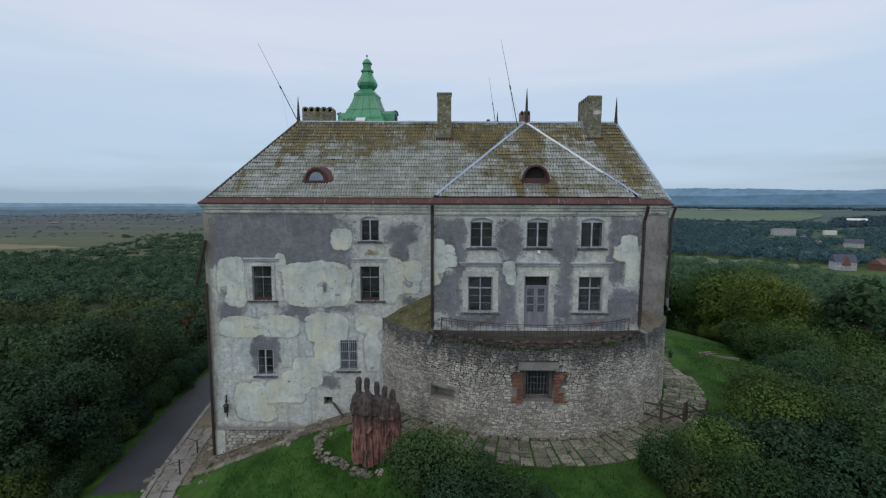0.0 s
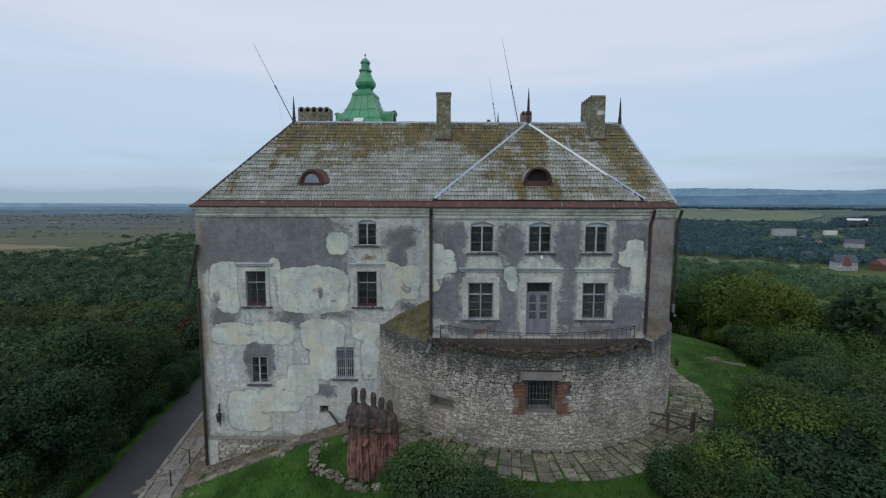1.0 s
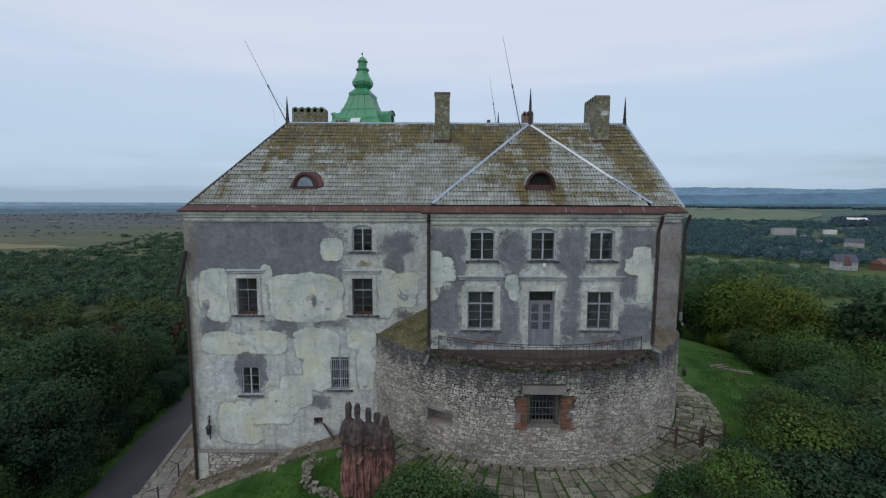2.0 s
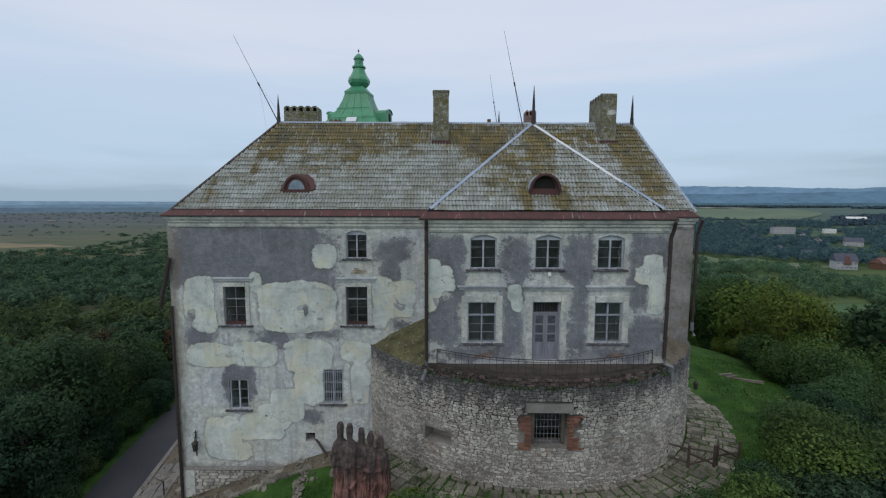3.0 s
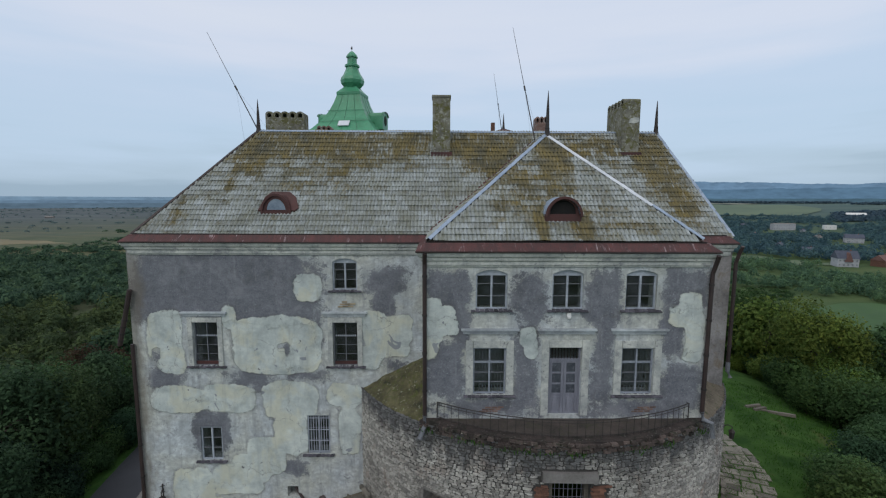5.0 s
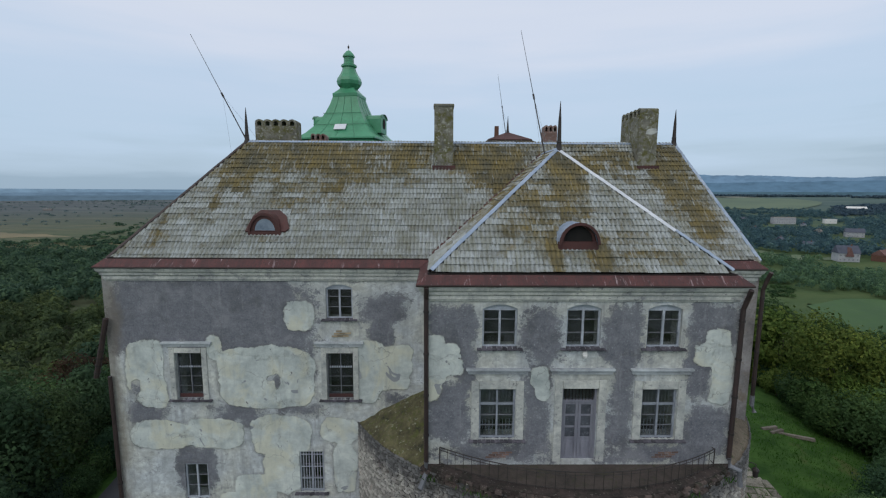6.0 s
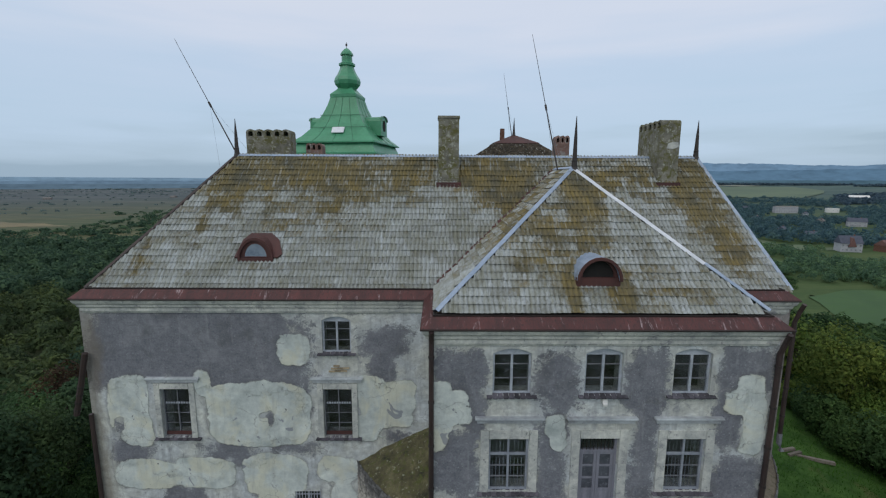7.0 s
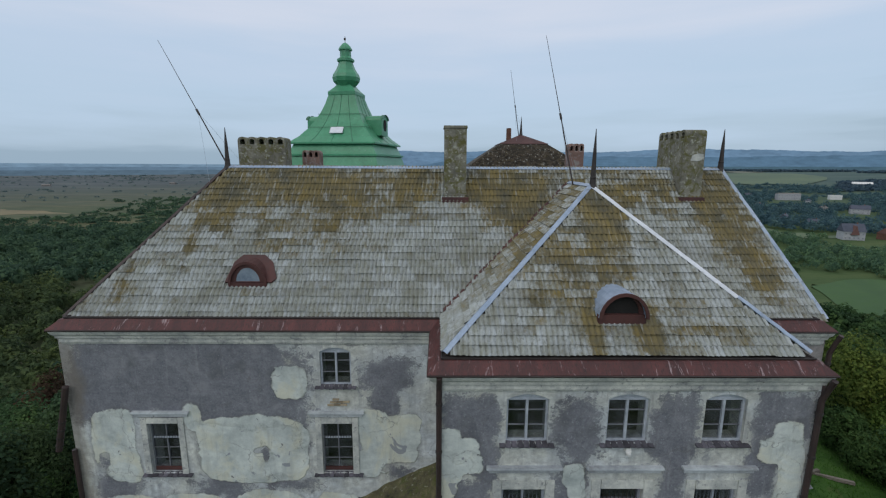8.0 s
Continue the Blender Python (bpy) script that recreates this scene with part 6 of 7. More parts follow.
# balcony railing
g = Geo()
RR, R0, R1 = BR - 0.3, radians(-32.3), radians(31.0)
arc = [R0 + (R1 - R0) * i / 36 for i in range(37)]
for z in (5.64, 5.53, 5.02):
    g.tube([(RR * math.sin(a), -RR * math.cos(a), z) for a in arc], 0.02 if z > 5.6 else 0.013, 5)
railing = part("railing", g, IRON, bastion, "thin rusty iron balcony railing")
for i in range(34):
    a = R0 + (R1 - R0) * i / 33
    g = Geo()
    g.tube([(RR * math.sin(a), -RR * math.cos(a), 4.88), (RR * math.sin(a), -RR * math.cos(a), 5.64)], 0.022 if i % 33 == 0 else 0.011, 5)
    part("baluster", g, IRON, railing)
for a in (R0, R1):
    for z in (5.6, 5.05):
        g = Geo()
        g.tube([(RR * math.sin(a), -RR * math.cos(a), z), (RR * math.sin(a) * 1.0, -RR * math.cos(a) + 0.4, z)], 0.015, 5)
        part("wall_tie", g, IRON, railing)

# grass and ferns rooted along the rim
def blades(points, size, seed, material, name, label, spread=0.12):
    rnd = random.Random(seed)
    g = Geo()
    for x, y, z in points:
        for _ in range(3):
            a, h = rnd.uniform(0, math.tau), size * rnd.uniform(0.5, 1.4)
            px, py = x + rnd.gauss(0, spread), y + rnd.gauss(0, spread)
            dx, dy = math.cos(a) * size * 0.11, math.sin(a) * size * 0.11
            lx, ly = rnd.gauss(0, 0.4) * h, rnd.gauss(0, 0.4) * h
            n = len(g.v)
            g.v += [(px - dx, py - dy, z - 0.02), (px + dx, py + dy, z - 0.02), (px + dx * 0.7 + lx * 0.5, py + dy * 0.7 + ly * 0.5, z + h * 0.6), (px + lx, py + ly, z + h)]
            g.f += [(n, n + 1, n + 2), (n, n + 2, n + 3)]
    return solid(name, g, material, label, "grass", kind="stuff")


rnd = random.Random(3)
pts = []
for _ in range(260):
    a = radians(rnd.uniform(-34, 34))
    if noise.noise(Vector((a * 9, 0.2, 0.5))) > -0.05:
        r = BR + rnd.uniform(-0.05, 0.1)
        pts.append((BX + r * math.sin(a), BY - r * math.cos(a), 4.55 + rnd.uniform(-0.12, 0.05)))
blades(pts, 0.17, 8, GRASSLEAF, "rim_grass", "tufts of grass along the terrace rim")


# ---- downpipes, lanterns, small fittings ----
def downpipe(pts, label, material=None, r=0.085, shoe=None):
    t = thing("downpipe", label, "downpipe", "downpipes", at=pts[-1])
    o = Vector(pts[-1])
    g = Geo()
    g.tube([Vector(p) - o for p in pts], r, 8)
    part("pipe", g, material or PIPE, t)
    top, low = Vector(pts[-2]) - o, Vector((0, 0, 0))
    for k in range(4):
        q = top.lerp(low, (k + 0.3) / 4)
        g = Geo()
        g.tube([q - (low - top).normalized() * 0.04, q + (low - top).normalized() * 0.04], r + 0.018, 8)
        part("bracket", g, IRON, t)
    if shoe:
        g = Geo()
        g.tube([Vector(p) - o for p in shoe], r * 1.15, 8)
        part("shoe", g, FRAMEDARK, t, "dull blue-grey zinc shoe")
    return t


downpipe([(-14.32, -0.13, 6.9), (-14.32, -0.13, 2.3), (-14.3, -0.16, -4.25)], "dark brown downpipe at the castle corner")
downpipe([(-14.2, -0.2, 9.55), (-14.55, -0.16, 8.2), (-14.92, -0.12, 6.85)], "dark loose downpipe hanging askew at the corner", r=0.11)
downpipe([(-0.28, -3.78, 11.75), (-0.29, -3.6, 11.3), (-0.29, -3.57, 5.05)], "dark brown downpipe at the bay corner",
         shoe=[(-0.29, -3.57, 5.1), (-0.3, -3.6, 4.6), (-0.5, -3.95, 4.25)])
downpipe([(11.08, -3.85, 11.7), (11.1, -3.68, 11.35), (11.05, -3.57, 10.95), (11.03, -3.57, 5.2)], "dark brown downpipe at the bay corner",
         shoe=[(11.03, -3.57, 5.25), (11.05, -3.65, 4.95), (11.35, -3.75, 4.85), (11.4, -3.8, 4.25)])
downpipe([(14.36, -0.4, 11.7), (14.33, -0.25, 11.35), (14.27, -0.14, 10.9), (14.27, -0.14, 6.0)], "dark brown downpipe at the far corner",
         shoe=[(14.27, -0.14, 6.05), (14.27, -0.15, 5.6), (14.36, -0.24, 5.3)])


def lantern(at, size, label, side, plate=0.75):
    t = thing("wall_lantern", label, "lantern", "wall lanterns", at=at)
    s = size
    g = Geo()
    g.lathe(0, 0, [(0.09 * s, -0.3 * s), (0.13 * s, -0.27 * s), (0.17 * s, 0.12 * s), (0.2 * s, 0.14 * s), (0.12 * s, 0.24 * s), (0.03 * s, 0.3 * s)], 6)
    part("lamp_body", g, IRON, t)
    g = Geo()
    wx, wy = side
    g.tube([(0, 0, 0.3 * s), (0, 0, 0.45 * s), (wx * 0.5, wy * 0.5, 0.52 * s), (wx, wy, 0.45 * s)], 0.018 * s + 0.008, 5)
    g.tube([(wx, wy, max(plate, 0.5) * s), (wx, wy, -plate * s)], 0.03 * s, 5)
    for z in (0.62, 0.3, -0.35, -0.6) if plate > 0.5 else (0.4,):
        g.tube([(wx - 0.12 * s, wy - 0.02, z * s), (wx + 0.12 * s, wy - 0.02, (z + 0.06) * s)], 0.014 * s, 5)
    part("scroll_bracket", g, IRON, t, "wrought-iron scroll bracket")


lantern((-13.35, -0.32, -1.05), 1.0, "black wrought-iron lantern on the plaster wall", (-0.1, 0.3))
lantern((14.45, -0.55, 2.6), 0.8, "dark iron lantern on the bastion", (-0.3, 0.15), -0.3)

cctv = thing("security_camera", "small white security camera under the attic window", "camera", at=(5.45, -3.6, 9.2))
g = Geo()
g.box(-0.09, 0.09, 0.02, 0.15, 0.02, 0.16, inset=0.015)
part("housing", g, PLASTIC, cctv)
g = Geo()
g.lathe(0, 0.03, [(0.02, -0.1), (0.07, -0.07), (0.085, 0.0), (0.07, 0.03)], 10)
part("dome", g, PLASTIC, cctv)

spout = thing("water_spout", "dark weathered trough from the wall opening", "spout", at=(-6.95, -0.05, -0.85))
g = Geo()
g.tube([(0, 0.3, 0.22), (1.35, -0.75, -0.9)], 0.075, 6)
part("trough", g, PIPE, spout)
g = Geo()
g.tube([(0.95, -0.7, -1.1), (0.95, -0.7, -0.55)], 0.05, 6)
part("prop", g, TIMBER, spout)

# bare bricks above a window hood
for k in range(7):
    piece("brick", pale_brick_mesh, front_wall, pose(-4.42 + 0.25 * (k % 3) + 0.1 * (k // 3), -0.0, 8.72 + 0.085 * (k // 3) + 0.01 * k, 0, 3 * math.sin(k), 0))


for k in range(18):
    x = (2.05 if k < 9 else 8.3) + 0.26 * (k % 3) + 0.12 * (k % 9 // 3)
    piece("brick", dull_brick_mesh, bay_wall, pose(x, YB + 0.044, 5.2 + 0.085 * (k % 9 // 3) + 0.008 * (k % 3), 0, 2 * math.sin(k), 0))


# ---- stone figure group ----
def figures():
    """Upright lumps in a close row, drawn together into one weathered block."""
    g = Geo()
    rnd = random.Random(9)
    rows = [(-0.86, 0.12, 4.05, 0.4), (-0.36, -0.16, 4.15, 0.38), (0.12, 0.04, 3.86, 0.37), (0.52, 0.1, 3.62, 0.37), (0.92, 0.3, 3.4, 0.4)]
    bulk = [(-0.6, 0.4, 3.05, 0.5), (-0.05, 0.4, 3.0, 0.52), (0.5, 0.5, 2.75, 0.52), (0.9, 0.6, 2.4, 0.45)]
    for k, (x, y, h, r) in enumerate(rows + bulk):
        prof = [(1.0, 0.0), (1.0, 0.15), (0.98, 0.3), (0.86, 0.45), (0.84, 0.56), (0.98, 0.68), (1.0, 0.755), (0.8, 0.8), (0.42, 0.83), (0.31, 0.85), (0.38, 0.88), (0.43, 0.925), (0.4, 0.965), (0.24, 1.0)]
        if k >= 5:
            prof = [(1.0, 0.0), (1.05, 0.1), (0.95, 0.3), (1.02, 0.45), (0.95, 0.6), (1.05, 0.72), (1.0, 0.85), (0.7, 0.95), (0.3, 1.0)]
        n, rows_n = 26, 46
        rings = []
        for i in range(rows_n + 1):
            t = i / rows_n
            q = max(j for j in range(len(prof)) if prof[j][1] <= t + 1e-6)
            nxt = prof[min(q + 1, len(prof) - 1)]
            u = (t - prof[q][1]) / (nxt[1] - prof[q][1]) if nxt[1] > prof[q][1] else 0.0
            s = prof[q][0] + (nxt[0] - prof[q][0]) * u
            ring = []
            for j in range(n):
                a = math.tau * j / n
                c, d = math.cos(a), math.sin(a)
                lump = 0.3 * noise.noise(Vector((c * 1.2 + k * 3, d * 1.2, t * 4))) + 0.2 * noise.noise(Vector((c * 3.2 + k, d * 3.2, t * 3))) + 0.1 * noise.noise(Vector((c * 4 + k, d * 4, t * 14)))
                fold = 1 + (0.13 * abs(math.sin(a * 4.5 + k * 2.1 + t * 1.3)) - 0.08 + lump * 0.8) * (1 if t < 0.8 else 0.35)
                ring.append((x + r * s * fold * c, y + r * s * fold * d * 0.9, h * t))
            rings.append(ring)
        g.loft(rings)
        if k < 5:
            # a forearm over the chest and a broken fold of drapery
            g.tube([(x - 0.34, y - 0.16, h * 0.7), (x - 0.22, y - 0.36, h * 0.62), (x + 0.12, y - 0.4, h * (0.6 + 0.02 * (k % 3)))], 0.075, 8)
            if k % 2:
                g.tube([(x + 0.3, y - 0.2, h * 0.46), (x + 0.1, y - 0.4, h * 0.4), (x - 0.1, y - 0.4, h * 0.43)], 0.07, 7)
    return g


rough = new("statue_model", mesh_of("statue_model", figures(), STATUE))
fuse = rough.modifiers.new("fuse", "REMESH")
fuse.mode, fuse.voxel_size = "VOXEL", 0.04
statue_mesh = bpy.data.meshes.new_from_object(rough.evaluated_get(bpy.context.evaluated_depsgraph_get()))
bpy.data.objects.remove(rough)
outward = [v.normal.copy() for v in statue_mesh.vertices]
for v, way in zip(statue_mesh.vertices, outward):
    c = v.co.copy()
    ridge = abs(noise.noise(Vector((c.x * 5.5, c.y * 5.5, c.z * 0.55))))
    v.co = c + way * (0.16 * ridge - 0.04 + 0.05 * noise.noise(c * 3.2) + 0.02 * noise.noise(c * 9.0)) * (1.0 if c.z < 3.1 else 0.4)
statue_mesh.polygons.foreach_set("use_smooth", [True] * len(statue_mesh.polygons))
statue = tagged(new("statue", statue_mesh), "tall weathered rust-red carved stone group on the lawn", "statue")
statue.location, statue.scale = (-3.1, -6.0, -1.2), (0.93, 0.95, 1.09)

# low dry-stone edging round the statue
edging = thing("stone_edging", "low dry-stone edging round the statue lawn", "edging", at=(-6.5, -3.4, hill_height(-6.5, -3.4)))
rnd = random.Random(31)
line = [Vector((-7.1, -1.0, 0)), Vector((-6.9, -2.6, 0)), Vector((-6.4, -4.2, 0)), Vector((-4.9, -5.4, 0)), Vector((-3.4, -6.6, 0)), Vector((-2.5, -7.0, 0))]
for a, b in zip(line, line[1:]):
    n = int((b - a).length / 0.17)
    for i in range(n):
        for lay in range(rnd.choice((1, 2, 2, 3))):
            p = a.lerp(b, (i + 0.5 * lay) / n) + Vector((rnd.uniform(-0.2, 0.2), rnd.uniform(-0.14, 0.14), 0))
            z = hill_height(p.x, p.y) + 0.03 + 0.085 * lay
            g = Geo()
            shape = stone_shape(rnd.uniform(0.16, 0.42), rnd.uniform(0.07, 0.13), 0.22, rnd)
            m = Matrix.Translation(p + Vector((rnd.uniform(-0.06, 0.06), rnd.uniform(-0.06, 0.06) + 0.15, z)) - edging.location) @ Matrix.Rotation(rnd.uniform(-0.6, 0.6), 4, "Z")
            g.loft([[m @ Vector(q) for q in ring] for ring in shape])
            part("stone", g, SLAB, edging)

# kerb of long stones beside the dirt path
kerb = thing("path_kerb", "row of long grey stones edging the rising path", "kerb", at=(-14.6, -2.0, hill_height(-14.6, -2.0)))
for i in range(13):
    x = -14.7 + 0.62 * i
    y = -1.95 + 0.06 * i
    z0, z1 = hill_height(x, y), hill_height(x + 0.6, y + 0.06)
    g = Geo()
    o = kerb.location
    g.loft([[(px - o.x, py + dy - o.y, pz + dz - o.z) for dy, dz in ((-0.16, -0.15), (0.14, -0.15), (0.12, 0.13), (-0.13, 0.11))]
            for px, py, pz in ((x, y, z0), (x + 0.59, y + 0.06, z1))])
    part("kerb_stone", g, SLAB, kerb)

# iron rail and posts at the castle corner
rail = thing("handrail", "short dark iron handrail on the corner pavement", "handrail", at=(-15.6, 0.2, hill_height(-15.6, 0.2)))
for x, y in ((0.0, 0.0), (0.15, -2.2)):
    g = Geo()
    g.tube([(x, y, -0.1), (x, y, 1.0)], 0.045, 6)
    part("post", g, IRON, rail)
g = Geo()
g.tube([(0.0, 0.0, 0.95), (-1.0, 0.7, 0.75)], 0.025, 6)
part("rail", g, IRON, rail)
g = Geo()
g.tube([(0.15, -2.2, 0.9), (-0.6, -2.0, 0.55)], 0.022, 6)
part("rail", g, IRON, rail)

# broken stones and flags lying at the corner and along the path
rnd = random.Random(71)
g = Geo()
for k in range(360):
    if k < 240:
        x, y = rnd.uniform(-17.3, -13.2), rnd.uniform(-3.2, 4.0)
        if x > -14.5 and y > -0.1:
            continue
    else:
        x = rnd.uniform(-14.4, -3.2)
        y = rnd.uniform(-1.9, -0.1) if x < -7 else rnd.uniform(-2.8, -0.1)
    w = rnd.uniform(0.07, 0.24) if rnd.random() < 0.84 else rnd.uniform(0.4, 0.8)
    m = Matrix.Translation((x, y, hill_height(x, y) + 0.0)) @ Matrix.Rotation(rnd.uniform(0, 6.28), 4, "Z") @ Matrix.Rotation(rnd.gauss(-1.57, 0.18), 4, "X")
    g.loft([[m @ Vector(q) for q in ring] for ring in stone_shape(w, w * rnd.uniform(0.5, 0.9), rnd.uniform(0.08, 0.16), rnd)])
solid("corner_stones", g, SLAB, "scattered broken stones on the path and pavement", "stones", kind="stuff")

# worn flagstones between the road and the castle corner
flags = thing("flagstones", "row of worn pale flagstones beside the road kerb", "flagstones", at=(-16.4, -6.0, hill_height(-16.4, -6.0)))
rnd = random.Random(83)
y = -9.5
while y < 3.0:
    step = rnd.uniform(0.8, 1.3)
    for row in range(2):
        x0 = road_edge(2.05)((y + 24.0) / 62.0)[0] + row * 0.78
        if x0 + 0.75 > -14.6 and y > -0.6:
            continue
        corners = [(x0 + rnd.gauss(0, 0.04), y + rnd.gauss(0, 0.04)), (x0 + 0.74 + rnd.gauss(0, 0.04), y + rnd.gauss(0, 0.04)),
                   (x0 + 0.72 - 0.12 * step, y + step - 0.05), (x0 - 0.14 * step, y + step - 0.06)]
        g = Geo()
        g.loft([[(px + (0.03 if k == 2 else 0) * (1 if i in (0, 3) else -1) - flags.location.x, py - flags.location.y, hill_height(px, py) + h - flags.location.z)
                 for i, (px, py) in enumerate(corners)] for k, h in enumerate((-0.1, 0.1, 0.125))])
        part("flagstone", g, CONCRETE, flags)
    y += step

# timber fence across the path
fence = thing("fence", "rough timber barrier with crossed rails on the path", "fence", at=(13.0, -3.6, -0.25))
posts = [(-1.35, 0.5), (-0.55, -0.05), (0.75, 0.0), (0.95, 0.12), (2.2, 0.35)]
for x, y in posts:
    g = Geo()
    g.tube([(x, y, -0.1), (x + 0.02, y, 1.12)], 0.075, 6)
    part("post", g, DARKTIMBER, fence)
for (xa, ya, za), (xb, yb, zb) in (((-1.35, 0.5, 0.95), (-0.55, -0.05, 0.95)), ((-0.55, -0.05, 1.0), (0.75, 0, 0.75)), ((-0.55, -0.05, 0.75), (0.75, 0, 0.15)),
                                   ((-1.35, 0.5, 0.3), (-0.55, -0.05, 0.25)), ((0.95, 0.12, 0.95), (2.2, 0.35, 0.25)), ((0.95, 0.12, 0.5), (2.2, 0.35, 0.55)), ((-0.55, -0.05, 0.15), (0.75, 0, 0.45))):
    g = Geo()
    g.tube([(xa, ya, za), (xb, yb, zb)], 0.05, 5)
    part("rail", g, DARKTIMBER, fence)

for k, (x, y, a, l) in enumerate(((22.2, 8.6, 12, 1.2), (23.3, 7.8, -25, 2.1), (22.4, 8.2, 18, 1.1))):
    g = Geo()
    m = Matrix.Rotation(radians(a), 4, "Z")
    g.box(-l / 2, l / 2, -0.11, 0.11, 0.0, 0.17, m, inset=0.02)
    solid("beam", g, TIMBER, "loose weathered timber beam lying on the grass", "beam", "loose beams", at=(x, y, hill_height(x, y) + 0.0))


# ---- paving round the bastion ----
paving = thing("paving", "ring of uneven stone slabs with grassy joints", "paving", kind="structure", at=(BX, BY, -0.3))
rnd = random.Random(17)


def slab(corners, z=0.0):
    """One paving slab from its four corners, edges chamfered and slightly tilted."""
    g = Geo()
    c = Vector((sum(p[0] for p in corners) / 4, sum(p[1] for p in corners) / 4, 0))
    tilt = (rnd.gauss(0, 0.012), rnd.gauss(0, 0.012))
    def ring(k, h):
        return [(c.x + (p[0] - c.x) * k, c.y + (p[1] - c.y) * k, z + h + tilt[0] * (p[0] - c.x) + tilt[1] * (p[1] - c.y)) for p in corners]
    g.loft([ring(0.97, -0.12), ring(0.97, 0.035), ring(0.92, 0.055)])
    part("slab", g, SLAB, paving)


a, a_end = radians(-58), radians(79)
while a < a_end:
    da = rnd.uniform(0.42, 0.72) / 11.4
    gap = 0.09 / 11.4 if rnd.random() < 0.55 else 0.03 / 11.4
    r = BR + 0.28 + rnd.uniform(0, 0.1)
    out = 12.65 + rnd.uniform(-0.06, 0.06)
    while r < out - 0.2:
        dr = min(rnd.uniform(0.5, 1.0), out - r)
        slab([(q * math.sin(b) + rnd.gauss(0, 0.015), -q * math.cos(b) + rnd.gauss(0, 0.015)) for q, b in ((r, a), (r, a + da - gap), (r + dr - 0.04, a + da - gap), (r + dr - 0.04, a))])
        r += dr
    a += da
y = -2.0
while y < 13.0:
    dy = rnd.uniform(0.45, 0.8)
    x0, x1 = 8.95 + 0.02 * y, 12.3 + 0.26 * max(0.0, y)
    x = x0
    while x < x1 - 0.2:
        dx = min(rnd.uniform(0.45, 0.85), x1 - x)
        slab([(x, y), (x + dx - 0.05, y), (x + dx - 0.05, y + dy - 0.07), (x, y + dy - 0.07)], -0.01)
        x += dx
    y += dy
# stones at the foot of the bastion
g = Geo()
rnd = random.Random(8)
a = -60.0
while a < 66:
    w = rnd.uniform(0.25, 0.5)
    m = Matrix.Translation((BX + (BR + 0.16) * math.sin(radians(a)), BY - (BR + 0.16) * math.cos(radians(a)), -0.22)) @ Matrix.Rotation(radians(a) + rnd.gauss(0, 0.1), 4, "Z")
    g.loft([[m @ Vector((p[0], p[1] * 1.2, p[2])) for p in ring] for ring in stone_shape(w, rnd.uniform(0.1, 0.24), 0.16, rnd)])
    a += math.degrees(w / BR) * 1.02
solid("foot_stones", g, SLAB, "rough stones along the foot of the bastion", "stones", kind="stuff")


# ---- trees and shrubs ----
def leaf_quads(p, n, s, r, wide):
    """Small pointed quads at p facing n, turned at random, wound to face outward."""
    k = len(p)
    u = np.cross(n, r.normal(size=(k, 3)))
    u /= np.linalg.norm(u, axis=1)[:, None]
    t = np.cross(n, u)
    s = s[:, None]
    quad = np.stack([p - u * s, p - t * s * wide - n * s * 0.15, p + u * s, p + t * s * wide - n * s * 0.15], axis=1)
    return quad.reshape(-1, 3)


def crown_geo(seed, height, radius, low, clumps, leaves, leaf, flat=0.8):
    """A crown of rounded leaf clumps on an uneven oval, with gaps between the boughs; also the soft normals of its leaves."""
    r = np.random.RandomState(seed)
    d = r.normal(size=(clumps, 3))
    d /= np.linalg.norm(d, axis=1)[:, None]
    d[:, 2] = d[:, 2] * 0.85 + 0.12
    far = r.uniform(0.45, 1.0, clumps)[:, None] ** 0.5
    mid = low + (height - low) * 0.48
    heads = d * far * np.array([radius * 0.74, radius * 0.74, (height - low) * 0.42]) + np.array([0, 0, mid])
    size = radius * r.uniform(0.24, 0.5, clumps)
    pick = r.choice(clumps, leaves, p=size ** 2 / np.sum(size ** 2))
    out = r.normal(size=(leaves, 3)) * np.array([1, 1, flat]) + np.array([0, 0, 0.3])
    out /= np.linalg.norm(out, axis=1)[:, None]
    p = heads[pick] + out * (size[pick] * r.uniform(0.55, 1.08, leaves) ** 0.7)[:, None]
    n = out + r.normal(scale=0.45, size=(leaves, 3)) + np.array([0, 0, 0.25])
    n /= np.linalg.norm(n, axis=1)[:, None]
    g = Geo()
    g.v = leaf_quads(p, n, leaf * r.uniform(0.6, 1.35, leaves), r, 0.62).tolist()
    g.f = np.arange(leaves * 4).reshape(-1, 4).tolist()
    whole = (p - np.array([0, 0, mid])) / np.array([radius, radius, (height - low) * 0.5])
    soft = out * 0.7 + whole * 0.6 + n * 0.16
    soft /= np.linalg.norm(soft, axis=1)[:, None]
    return g, [(Vector(h), s) for h, s in zip(heads.tolist(), size)], np.repeat(soft, 4, axis=0)


def soften(ob, normals):
    ob.data.polygons.foreach_set("use_smooth", [True] * len(ob.data.polygons))
    ob.data.normals_split_custom_set_from_vertices(normals.tolist())


def trunk_geo(heads, height, r, seed):
    rnd = random.Random(seed)
    g = Geo()
    bend = [(rnd.gauss(0, 0.1) * i, rnd.gauss(0, 0.1) * i, height * 0.75 * i / 4) for i in range(5)]
    bend[0] = (0, 0, -1.0)
    g.tube(bend, r, 7, r * 0.35)
    for c, _ in heads[:9]:
        i = rnd.randint(1, 3)
        a = Vector(bend[i])
        g.tube([a, a.lerp(c, 0.5) + Vector((0, 0, 0.2)), c], r * 0.35, 5, r * 0.08)
    return g


TREES, SHRUBS = [], []


